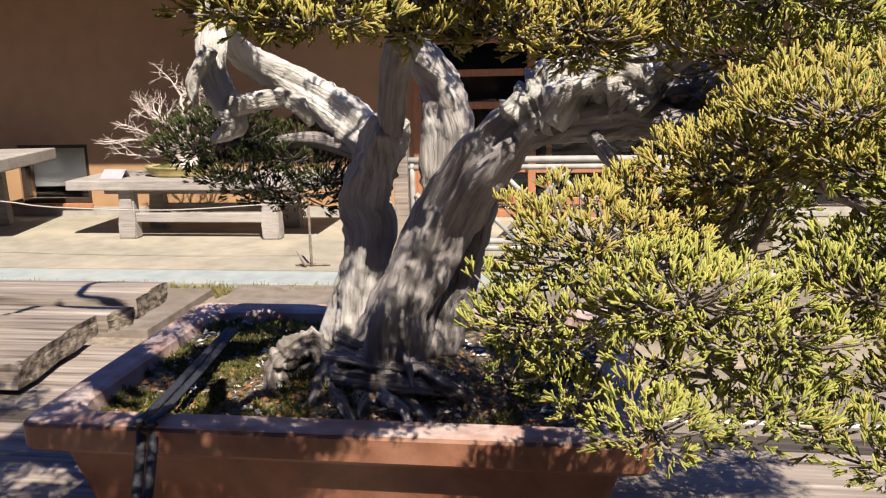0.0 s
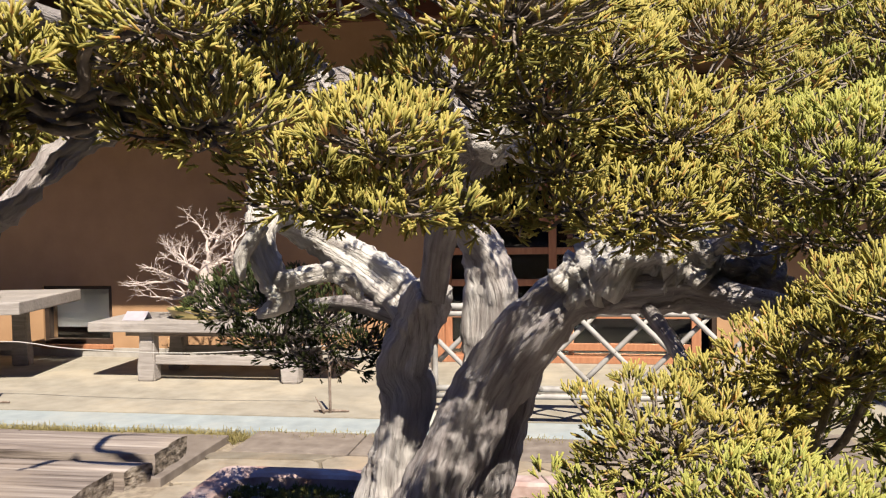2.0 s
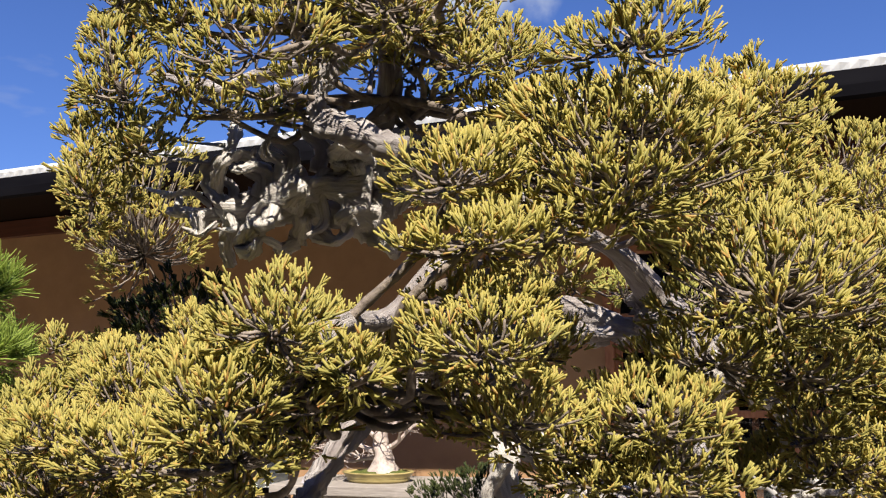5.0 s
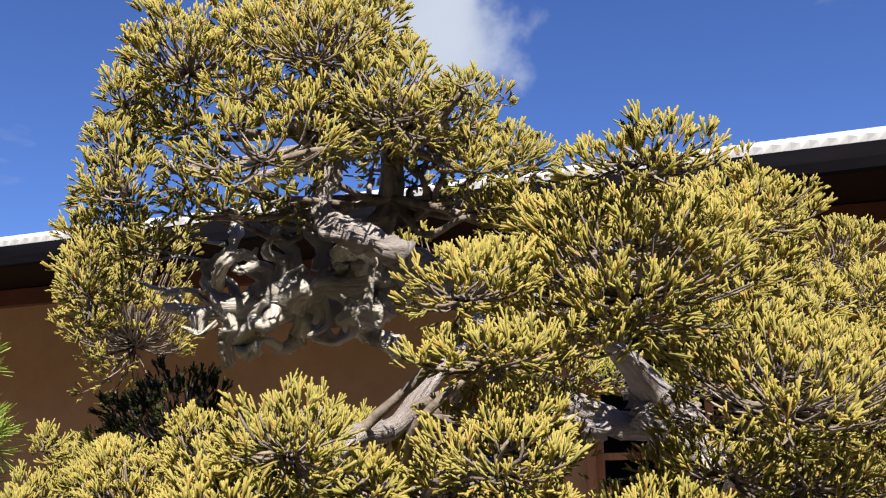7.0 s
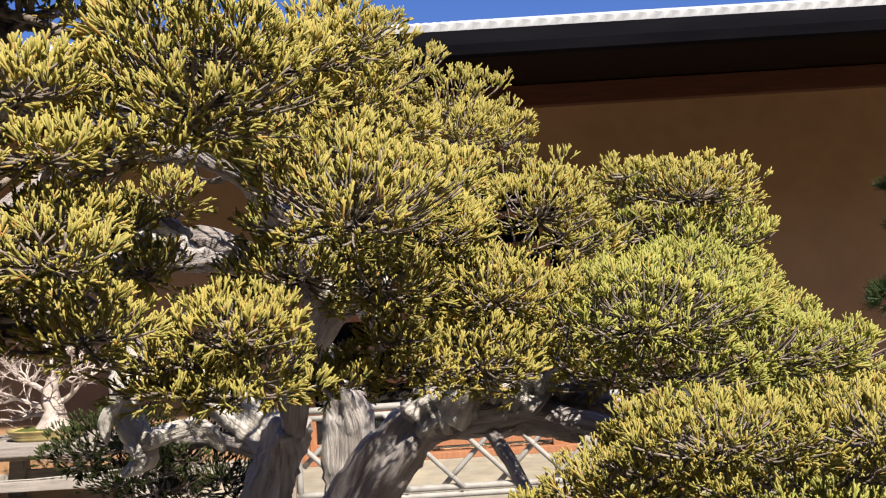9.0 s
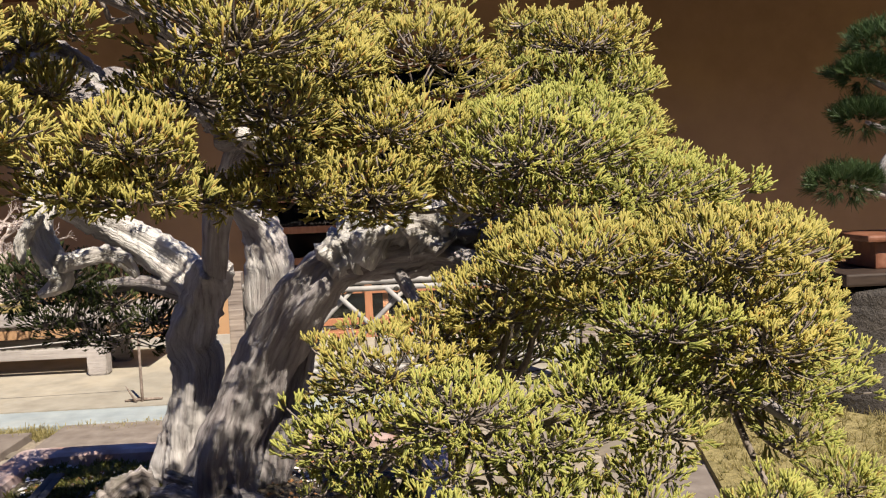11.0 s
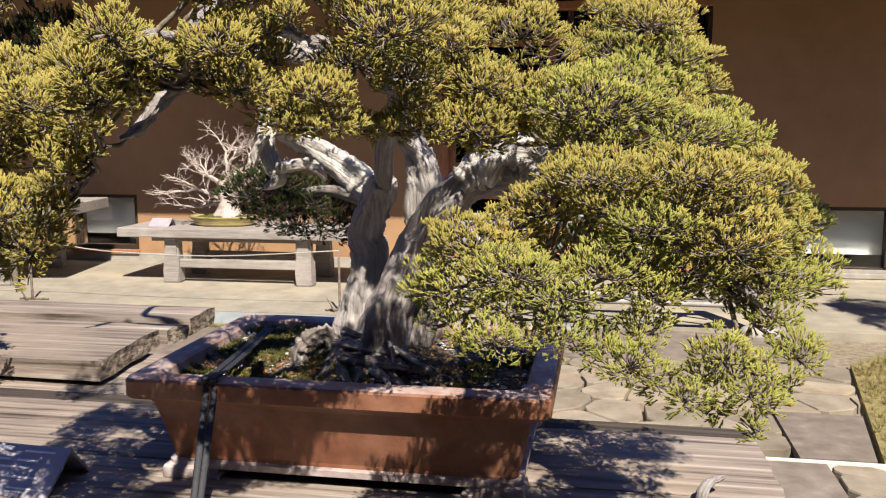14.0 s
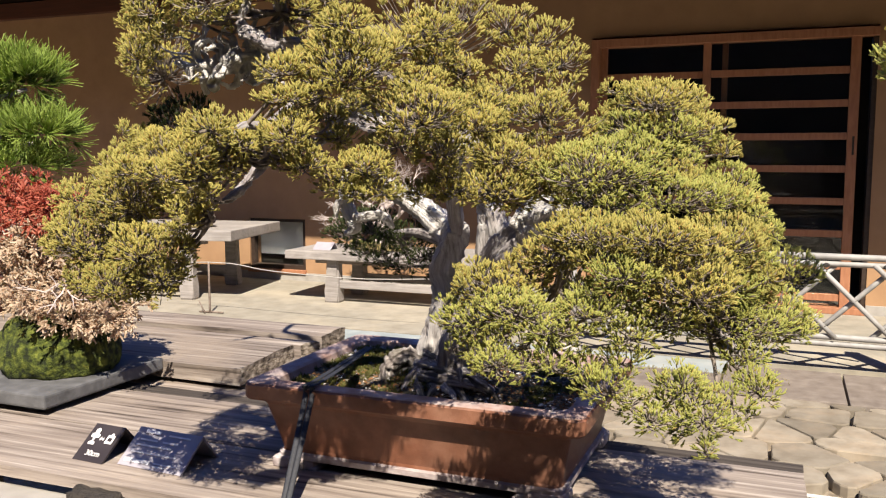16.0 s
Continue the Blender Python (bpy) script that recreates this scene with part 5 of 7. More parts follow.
for k, (ps, r) in enumerate((
    ([(-0.262, 0.868, 0.852), (-0.232, 0.846, 0.858), (-0.196, 0.838, 0.854), (-0.160, 0.842, 0.850), (-0.132, 0.856, 0.838)], 0.0080),
    ([(-0.258, 0.862, 0.836), (-0.230, 0.830, 0.842), (-0.192, 0.820, 0.840), (-0.150, 0.822, 0.836), (-0.118, 0.838, 0.822)], 0.0085),
    ([(-0.250, 0.850, 0.824), (-0.236, 0.812, 0.828), (-0.220, 0.790, 0.824), (-0.206, 0.770, 0.812)], 0.0065),
    ([(-0.196, 0.826, 0.834), (-0.176, 0.800, 0.830), (-0.160, 0.790, 0.822), (-0.150, 0.775, 0.808)], 0.0055),
    ([(-0.150, 0.838, 0.846), (-0.128, 0.824, 0.840), (-0.108, 0.822, 0.828), (-0.092, 0.826, 0.812)], 0.0065),
    ([(-0.172, 0.838, 0.862), (-0.164, 0.824, 0.868), (-0.158, 0.816, 0.856), (-0.156, 0.812, 0.838)], 0.0035),
    ([(-0.246, 0.870, 0.872), (-0.222, 0.848, 0.872), (-0.200, 0.842, 0.866)], 0.0055))):
    limb("root", ps, [r * q for q in (0.7, 1.0, 1.05, 0.9, 0.4)[-len(ps):]], M_BARK if k in (0, 3) else M_ROOT, tree, "gnarled root over the soil", sides=16, per=7, seed=80 + k, flute=0.35, twist=0.15, rough=0.5)
# bare rear limbs added to cast the forked shadow on the higher table
limb("branch", [(-0.310, 0.426, 1.438), (-0.345, 0.56, 1.53), (-0.42, 0.78, 1.60), (-0.528, 0.885, 1.606), (-0.61, 0.925, 1.606), (-0.665, 0.940, 1.606), (-0.69, 1.00, 1.604), (-0.69, 1.05, 1.606), (-0.63, 1.068, 1.608)], [0.009, 0.010, 0.010, 0.010, 0.009, 0.008, 0.009, 0.007, 0.003], M_BARK, tree, "bare rear limb added to cast a table shadow", sides=12, per=6, seed=91, **BK)
limb("branch", [(-0.50, 0.865, 1.606), (-0.58, 0.862, 1.606), (-0.66, 0.876, 1.604), (-0.700, 0.905, 1.606), (-0.725, 0.850, 1.604), (-0.745, 0.800, 1.602)], [0.009, 0.009, 0.009, 0.010, 0.007, 0.003], M_BARK, tree, "bare rear fork added to cast a table shadow", sides=12, per=6, seed=92, **BK)

limb("trunk", [(-0.155, 0.705, 1.298), (-0.146, 0.702, 1.276), (-0.128, 0.700, 1.252), (-0.108, 0.700, 1.234), (-0.090, 0.702, 1.228)], [0.010, 0.017, 0.021, 0.020, 0.012], M_BARK, tree, "gnarled knotted main limb", sides=32, per=9, seed=93, flute=0.4, twist=0.3, rough=0.6)
for k, ps in enumerate((
    [(-0.292, 0.628, 1.262), (-0.284, 0.624, 1.290), (-0.262, 0.622, 1.304), (-0.238, 0.628, 1.298), (-0.218, 0.650, 1.276)],
    [(-0.286, 0.620, 1.258), (-0.272, 0.616, 1.280), (-0.252, 0.616, 1.288), (-0.230, 0.622, 1.280), (-0.205, 0.655, 1.262)],
    [(-0.276, 0.614, 1.252), (-0.262, 0.610, 1.266), (-0.240, 0.614, 1.270), (-0.214, 0.628, 1.262), (-0.180, 0.668, 1.258)])):
    limb("deadwood", ps, [0.004, 0.007, 0.008, 0.008, 0.007], M_JIN if k == 1 else M_BARK, tree, "curled layered deadwood", sides=20, per=8, seed=95 + k, flute=0.5, twist=0.2, rough=0.6)
# bleached prongs on the crown's bare limb
twist = random.Random(17)
for k in range(16):
    u = k / 15
    x, y, z = -0.285 - 0.125 * u, 0.462 - 0.016 * u, 1.352 + 0.012 * math.sin(5 * u)
    way = Vector((twist.uniform(-0.9, 0.1), twist.uniform(-0.7, 0.1), twist.choice((-0.7, 0.75, 0.9)))).normalized()
    side = way.orthogonal().normalized()
    n = twist.uniform(0.026, 0.050) * (1 - 0.35 * u)
    r = twist.uniform(0.0042, 0.0062) * (1 - 0.45 * u)
    p = Vector((x, y, z))
    limb("deadwood", [p, p + way * n * 0.4 + side * 0.006, p + way * n * 0.75 - side * 0.002, p + way * n + side * 0.007], [r, r * 0.95, r * 0.7, r * 0.25], M_JIN, tree, "bleached deadwood prong", sides=12, per=5, seed=110 + k, flute=0.3, twist=0.1, rough=0.35)

limb("branch", [(-0.185, 0.50, 1.262), (-0.215, 0.44, 1.240), (-0.245, 0.415, 1.226), (-0.269, 0.401, 1.212), (-0.278, 0.374, 1.186), (-0.272, 0.345, 1.176), (-0.284, 0.340, 1.170)], [0.005, 0.006, 0.0065, 0.0065, 0.006, 0.0045, 0.002], M_BARK, tree, "crooked lichened left arm", sides=18, per=8, seed=131, flute=0.35, twist=0.2, rough=0.6)
limb("deadwood", [(0.030, 0.770, 1.125), (0.060, 0.770, 1.140), (0.088, 0.764, 1.140), (0.112, 0.752, 1.124), (0.128, 0.742, 1.100)], [0.020, 0.024, 0.022, 0.018, 0.010], M_BARK, tree, "knobbed grey deadwood end", sides=30, per=9, seed=132, flute=0.45, twist=0.3, rough=0.8)
NODES = [Vector(q) for q in ((-0.27, 0.44, 1.46), (-0.28, 0.47, 1.41), (-0.30, 0.50, 1.37), (-0.235, 0.56, 1.35), (-0.17, 0.63, 1.325), (-0.142, 0.695, 1.29), (-0.10, 0.70, 1.235), (-0.245, 0.40, 1.27), (-0.25, 0.31, 1.24), (0.03, 0.76, 1.12), (0.10, 0.70, 1.17), (0.16, 0.66, 1.22), (0.12, 0.70, 1.10), (0.20, 0.62, 1.06), (0.26, 0.55, 1.03), (0.04, 0.66, 1.07), (0.06, 0.50, 1.025), (-0.30, 0.52, 1.17), (-0.38, 0.44, 1.16), (-0.50, 0.41, 1.11), (-0.15, 0.77, 1.16), (-0.34, 0.91, 1.08), (0.0, 0.775, 1.12))]
def fork_kinds(count, length, width):
    """Templates of forked sprays: a leading cord with side cords that leave it and bend up."""
    kinds = []
    for _ in range(count):
        lead = np.array((*rng.uniform(-0.25, 0.25, 2), 1.0))
        lead /= np.linalg.norm(lead)
        vs = cord(np.zeros(3), lead, length * rng.uniform(0.9, 1.2), width, np.array((*rng.uniform(-0.2, 0.2, 2), 0.1)))
        turn = rng.uniform(0, 6.28)
        for k in range(4):
            a = turn + k * 2.2 + rng.uniform(-0.4, 0.4)
            out = rng.uniform(0.45, 0.85)
            d = lead + np.array((math.cos(a) * out, math.sin(a) * out, 0.0))
            vs += cord(lead * length * (0.12 + 0.17 * k), d, length * rng.uniform(0.5, 0.78), width * rng.uniform(0.85, 1.1), np.array((-0.28 * math.cos(a), -0.28 * math.sin(a), 0.3)) + rng.normal(0, 0.10, 3))
        kinds.append(np.array(vs))
    return kinds


SPRIGS = fork_kinds(24, 0.0074, 0.00060)
PADS = []


def pad(x, y, z, rx, ry, rz, mat=None, dense=1.0, grown=1.02):
    """Notes one cloud of foliage; all are grown together below."""
    if mat is None:
        mat = M_LEAFG if (x > -0.08 and z < 1.06) or (x > 0.12 and rng.random() < 0.45) else M_LEAF
    if z < 1.05 and x > -0.1:
        dense *= 0.72
    elif x < -0.17 and z > 1.33:
        dense *= 0.52 if z < 1.46 and -0.42 < x < -0.20 else 0.90
    elif y > 0.56 and z > 1.2 and x < 0.15:
        dense *= 0.55
    PADS.append((np.array((x, y, z)), np.maximum(np.array((rx, ry, rz)) * grown - 0.0060, 0.008), mat, dense))


def grow_pads(per_tuft, spacing):
    """Tufts of scale-leaf sprays set apart over the lumpy domes, each on its own bare stalk."""
    taken = np.zeros((0, 3))
    for i, (c, r, mat, dense) in enumerate(PADS):
        p, w = dome_points(620, c, r, low=-0.45, inner=0.70, lump=0.24)
        keep = ((w[:, 1] < 0.35) | (rng.random(len(p)) < 0.10)) & ((w[:, 2] > -0.25) | (rng.random(len(p)) < 0.45))
        for j, (c2, r2, _, _) in enumerate(PADS):
            if j != i and np.linalg.norm(c2 - c) < 0.16:
                keep &= (((p - c2) / r2) ** 2).sum(1) > 0.50
        p, w = p[keep], w[keep]
        apart = spacing / math.sqrt(dense)
        near = taken[np.linalg.norm(taken - c, axis=1) < max(r) * 1.4 + 0.03]
        spots = []
        for k in range(len(p)):
            if len(near) and np.min(((near - p[k]) ** 2).sum(1)) < (apart * (0.75 + 0.5 * ((k * 0.618) % 1))) ** 2:
                continue
            near = np.vstack([near, p[k]])
            spots.append(k)
        if not spots:
            continue
        p, w = p[spots], w[spots]
        taken = np.vstack([taken, p])
        w = w * 0.75 + rng.normal(0, 0.16, w.shape)
        w[:, 2] += 0.62
        w /= np.linalg.norm(w, axis=1)[:, None]
        size = rng.uniform(0.78, 1.22, len(p))
        root = p - w * (0.0055 * size)[:, None]
        # each tuft opens like a fan from its root
        ways = np.repeat(w, per_tuft, axis=0)
        side = rng.normal(size=ways.shape)
        side -= ways * (side * ways).sum(1)[:, None]
        side /= np.linalg.norm(side, axis=1)[:, None]
        lean = np.tile(np.sqrt((np.arange(per_tuft) + 0.3) / per_tuft), len(p)) * rng.uniform(0.75, 1.25, len(ways))
        at = np.repeat(root, per_tuft, axis=0) + side * (lean * 0.0062)[:, None] * np.repeat(size, per_tuft)[:, None] + ways * ((1 - lean) * 0.0045)[:, None]
        ways = ways + side * (lean * 0.80)[:, None]
        ways[:, 2] += 0.15
        v, f, al = place_sprigs(SPRIGS, at, ways, np.repeat(size, per_tuft) * rng.uniform(0.75, 1.15, len(at)))
        ob = tagged(soup("foliage_pad", v, f, mat, tree, "", al, smooth=True), kind="stuff")
        hub = Vector(c) - Vector((0, 0, r[2] * 0.35))
        limb_at = min(NODES, key=lambda q: (q - hub).length)
        bm = bmesh.new()
        gap = hub - limb_at
        if gap.length < 0.13:
            b1 = limb_at + gap * 0.35 + Vector((random.uniform(-0.015, 0.015), random.uniform(0, 0.02), random.uniform(-0.02, 0.0)))
            b2 = limb_at + gap * 0.7 + Vector((random.uniform(-0.015, 0.015), random.uniform(-0.01, 0.015), random.uniform(-0.02, 0.0)))
            tube(bm, [limb_at, b1, b2, hub], [0.0028, 0.0026, 0.0022, 0.0016], sides=6, per=4, rough=0.25)
        for q in root:
            q = Vector(q)
            way = q - hub
            start = hub + way * random.uniform(0.0, 0.25)
            m1 = hub + way * 0.55 + Vector((random.uniform(-0.005, 0.005), random.uniform(-0.005, 0.005), -0.12 * way.length))
            tube(bm, [start, m1, q + way.normalized() * 0.002], [0.0011, 0.0009, 0.0006], sides=3, per=2)
        part("branchlet", bm, M_TWIG, ob, "", smooth=True)


pad(-0.375, 0.375, 1.214, 0.020, 0.020, 0.017)
pad(-0.381, 0.374, 1.186, 0.017, 0.020, 0.017)
pad(-0.351, 0.374, 1.194, 0.017, 0.020, 0.017)
pad(-0.378, 0.374, 1.157, 0.017, 0.020, 0.017)
pad(-0.354, 0.374, 1.171, 0.017, 0.020, 0.017)
pad(-0.381, 0.374, 1.128, 0.017, 0.020, 0.017)
pad(-0.330, 0.373, 1.180, 0.013, 0.020, 0.014)
pad(-0.360, 0.373, 1.140, 0.014, 0.020, 0.014)
pad(-0.514, 0.421, 1.205, 0.039, 0.035, 0.035)
pad(-0.588, 0.421, 1.164, 0.040, 0.034, 0.032)
pad(-0.529, 0.423, 1.142, 0.047, 0.041, 0.040)
pad(-0.621, 0.419, 1.099, 0.027, 0.024, 0.024)
pad(-0.552, 0.422, 1.093, 0.048, 0.040, 0.036)
pad(-0.461, 0.402, 1.160, 0.046, 0.040, 0.038)
pad(-0.430, 0.424, 1.220, 0.046, 0.043, 0.046)
pad(-0.385, 0.401, 1.184, 0.037, 0.035, 0.037)
pad(-0.373, 0.423, 1.243, 0.045, 0.039, 0.037)
pad(-0.513, 0.399, 1.050, 0.039, 0.033, 0.031)
pad(-0.474, 0.399, 1.044, 0.025, 0.022, 0.020)
pad(-0.416, 0.400, 1.093, 0.034, 0.034, 0.038)
pad(-0.517, 0.437, 1.259, 0.015, 0.014, 0.015)
pad(-0.289, 0.404, 1.242, 0.050, 0.041, 0.036)
pad(-0.443, 0.415, 1.526, 0.012, 0.012, 0.012)
pad(-0.433, 0.395, 1.476, 0.022, 0.021, 0.022)
pad(-0.457, 0.414, 1.455, 0.021, 0.020, 0.019)
pad(-0.469, 0.415, 1.426, 0.021, 0.020, 0.022)
pad(-0.495, 0.434, 1.402, 0.017, 0.020, 0.021)
pad(-0.491, 0.435, 1.371, 0.019, 0.020, 0.021)
pad(-0.485, 0.434, 1.339, 0.014, 0.016, 0.014)
pad(-0.447, 0.435, 1.390, 0.026, 0.021, 0.017)
pad(-0.462, 0.434, 1.356, 0.017, 0.020, 0.017)
pad(-0.386, 0.396, 1.414, 0.028, 0.023, 0.021)
pad(-0.380, 0.386, 1.450, 0.027, 0.023, 0.021)
pad(-0.335, 0.376, 1.457, 0.026, 0.022, 0.020)
pad(-0.299, 0.376, 1.444, 0.026, 0.021, 0.019)
pad(-0.273, 0.397, 1.454, 0.026, 0.022, 0.020)
pad(-0.244, 0.416, 1.483, 0.011, 0.011, 0.011)
pad(-0.239, 0.417, 1.446, 0.023, 0.021, 0.020)
pad(-0.204, 0.385, 1.442, 0.018, 0.020, 0.015)
pad(-0.208, 0.475, 1.470, 0.010, 0.011, 0.008)
pad(-0.257, 0.456, 1.429, 0.022, 0.020, 0.018)
pad(-0.209, 0.405, 1.403, 0.019, 0.020, 0.016)
pad(-0.194, 0.437, 1.418, 0.020, 0.020, 0.020)
pad(-0.358, 0.417, 1.527, 0.029, 0.025, 0.022)
pad(-0.313, 0.417, 1.523, 0.029, 0.024, 0.022)
pad(-0.279, 0.437, 1.522, 0.029, 0.024, 0.022)
pad(-0.370, 0.415, 1.399, 0.025, 0.020, 0.014)
pad(-0.323, 0.414, 1.400, 0.021, 0.020, 0.014)
pad(-0.188, 0.436, 1.392, 0.010, 0.011, 0.009)
pad(-0.375, 0.381, 1.487, 0.045, 0.038, 0.036)
pad(-0.292, 0.383, 1.480, 0.049, 0.041, 0.036, None, 0.5)
pad(-0.307, 0.353, 1.410, 0.051, 0.039, 0.030, None, 0.5)
pad(-0.414, 0.380, 1.413, 0.032, 0.033, 0.037)
pad(-0.470, 0.418, 1.362, 0.024, 0.029, 0.037)
pad(-0.243, 0.381, 1.437, 0.034, 0.033, 0.034)
pad(-0.218, 0.439, 1.447, 0.026, 0.026, 0.029)
pad(-0.317, 0.523, 1.453, 0.029, 0.022, 0.017)
pad(-0.106, 0.320, 1.370, 0.034, 0.024, 0.018)
pad(-0.061, 0.464, 1.377, 0.038, 0.030, 0.026)
pad(-0.152, 0.362, 1.357, 0.027, 0.020, 0.015)
pad(-0.110, 0.382, 1.345, 0.041, 0.029, 0.019)
pad(-0.184, 0.320, 1.320, 0.032, 0.026, 0.022)
pad(-0.125, 0.353, 1.310, 0.041, 0.030, 0.022)
pad(-0.175, 0.310, 1.289, 0.035, 0.024, 0.016)
pad(-0.065, 0.443, 1.313, 0.039, 0.028, 0.021)
pad(0.001, 0.606, 1.344, 0.039, 0.032, 0.027)
pad(-0.018, 0.525, 1.293, 0.037, 0.030, 0.027)
pad(-0.046, 0.495, 1.254, 0.035, 0.029, 0.025)
pad(-0.244, 0.268, 1.257, 0.029, 0.025, 0.024)
pad(-0.270, 0.268, 1.227, 0.031, 0.027, 0.025)
pad(-0.327, 0.288, 1.203, 0.034, 0.027, 0.022)
pad(-0.419, 0.337, 1.206, 0.033, 0.025, 0.021)
pad(-0.272, 0.287, 1.204, 0.028, 0.022, 0.019)
pad(-0.221, 0.304, 1.235, 0.016, 0.020, 0.014)
pad(-0.169, 0.300, 1.247, 0.033, 0.025, 0.020)
pad(-0.168, 0.331, 1.217, 0.036, 0.027, 0.021)
pad(-0.116, 0.382, 1.211, 0.033, 0.026, 0.021)
pad(-0.147, 0.420, 1.187, 0.029, 0.023, 0.020)
pad(0.181, 0.628, 1.293, 0.048, 0.037, 0.030)
pad(0.131, 0.624, 1.309, 0.029, 0.023, 0.019)
pad(0.209, 0.623, 1.256, 0.035, 0.029, 0.027)
pad(0.263, 0.640, 1.189, 0.014, 0.012, 0.010)
pad(0.159, 0.597, 1.226, 0.051, 0.039, 0.032)
pad(0.204, 0.605, 1.189, 0.040, 0.032, 0.024)
pad(0.051, 0.546, 1.277, 0.047, 0.036, 0.029)
pad(-0.015, 0.493, 1.261, 0.039, 0.031, 0.026)
pad(0.018, 0.504, 1.224, 0.039, 0.032, 0.029)
pad(0.066, 0.544, 1.210, 0.039, 0.033, 0.031)
pad(0.126, 0.573, 1.195, 0.041, 0.031, 0.024)
pad(-0.041, 0.459, 1.203, 0.023, 0.020, 0.020)
pad(-0.114, 0.392, 1.218, 0.036, 0.027, 0.020)
pad(-0.147, 0.380, 1.198, 0.030, 0.022, 0.016)
pad(0.041, 0.625, 1.349, 0.016, 0.018, 0.021)
pad(0.313, 0.642, 1.150, 0.017, 0.013, 0.011)
pad(0.139, 0.449, 1.135, 0.061, 0.042, 0.028)
pad(0.215, 0.429, 1.137, 0.058, 0.040, 0.026)
pad(0.281, 0.521, 1.126, 0.058, 0.043, 0.032)
pad(0.301, 0.658, 1.163, 0.021, 0.018, 0.016)
pad(0.328, 0.527, 1.086, 0.022, 0.019, 0.018)
pad(0.370, 0.623, 1.025, 0.015, 0.014, 0.015)
pad(0.253, 0.451, 1.076, 0.060, 0.044, 0.033)
pad(0.291, 0.529, 1.025, 0.053, 0.039, 0.030)
pad(0.185, 0.426, 1.094, 0.048, 0.034, 0.024)
pad(0.083, 0.485, 1.102, 0.047, 0.035, 0.027)
pad(0.015, 0.467, 1.067, 0.053, 0.041, 0.033)
pad(-0.010, 0.467, 1.024, 0.051, 0.040, 0.033)
pad(0.059, 0.426, 1.046, 0.051, 0.037, 0.028)
pad(0.099, 0.425, 1.030, 0.050, 0.036, 0.025)
pad(0.143, 0.425, 1.049, 0.044, 0.034, 0.027)
pad(0.042, 0.401, 0.987, 0.033, 0.028, 0.025)
pad(-0.037, 0.471, 0.985, 0.016, 0.015, 0.015)
pad(0.100, 0.422, 0.991, 0.033, 0.029, 0.028)
pad(0.186, 0.442, 1.025, 0.033, 0.028, 0.025)
pad(0.166, 0.434, 0.964, 0.036, 0.032, 0.031)
pad(0.216, 0.419, 0.937, 0.024, 0.022, 0.022)
pad(0.246, 0.423, 0.977, 0.032, 0.028, 0.027)
pad(0.273, 0.424, 0.946, 0.032, 0.031, 0.032)
pad(0.276, 0.417, 0.912, 0.014, 0.018, 0.017)
pad(0.323, 0.484, 0.966, 0.027, 0.025, 0.025)
pad(0.318, 0.470, 0.935, 0.013, 0.012, 0.012)
pad(-0.464, 0.385, 1.176, 0.056, 0.046, 0.041)
pad(-0.566, 0.406, 1.110, 0.063, 0.053, 0.048)
pad(-0.566, 0.402, 1.047, 0.035, 0.030, 0.029)
pad(-0.411, 0.382, 1.073, 0.041, 0.039, 0.041)
pad(-0.430, 0.363, 1.104, 0.051, 0.042, 0.037)
pad(-0.514, 0.401, 1.050, 0.047, 0.037, 0.031)
pad(0.174, 0.713, 1.270, 0.091, 0.072, 0.059)
pad(0.264, 0.734, 1.231, 0.023, 0.023, 0.025)
pad(0.042, 0.592, 1.268, 0.090, 0.071, 0.060, M_LEAF, 0.22)
pad(0.122, 0.539, 1.206, 0.091, 0.063, 0.042)
pad(0.259, 0.727, 1.173, 0.060, 0.050, 0.043)
pad(-0.126, 0.607, 1.392, 0.110, 0.086, 0.071, M_LEAF, 0.45)
pad(-0.120, 0.359, 1.326, 0.064, 0.049, 0.038)
pad(0.007, 0.507, 1.185, 0.050, 0.040, 0.035)
pad(-0.058, 0.409, 1.273, 0.059, 0.047, 0.040)
pad(0.205, 0.587, 1.174, 0.085, 0.057, 0.036)
pad(0.333, 0.648, 1.127, 0.015, 0.017, 0.021)
pad(0.357, 0.645, 1.012, 0.029, 0.025, 0.023)
pad(-0.598, 0.625, 1.374, 0.064, 0.069, 0.082)
pad(-0.142, 0.380, 1.206, 0.032, 0.024, 0.019)
pad(-0.109, 0.400, 1.190, 0.029, 0.024, 0.022)
pad(-0.034, 0.482, 1.184, 0.035, 0.027, 0.023)
pad(0.040, 0.596, 1.214, 0.039, 0.034, 0.032)
pad(0.122, 0.629, 1.218, 0.048, 0.038, 0.033)
pad(0.103, 0.490, 1.137, 0.026, 0.022, 0.020)
pad(-0.200, 0.345, 1.218, 0.019, 0.020, 0.011)
pad(0.105, 0.588, 1.166, 0.047, 0.036, 0.029)
pad(0.151, 0.524, 1.132, 0.035, 0.029, 0.026)
pad(-0.113, 0.389, 1.182, 0.033, 0.022, 0.013)
pad(-0.032, 0.482, 1.182, 0.037, 0.026, 0.018)
pad(-0.084, 0.460, 1.180, 0.033, 0.023, 0.016)
pad(0.008, 0.573, 1.172, 0.036, 0.027, 0.022)
pad(-0.150, 0.376, 1.186, 0.025, 0.020, 0.009)
pad(-0.380, 0.404, 1.195, 0.026, 0.025, 0.024)
pad(-0.368, 0.390, 1.146, 0.015, 0.018, 0.015)
pad(-0.345, 0.389, 1.156, 0.012, 0.018, 0.013)
pad(-0.515, 0.445, 1.228, 0.024, 0.022, 0.022)
pad(-0.522, 0.438, 1.169, 0.039, 0.034, 0.034)
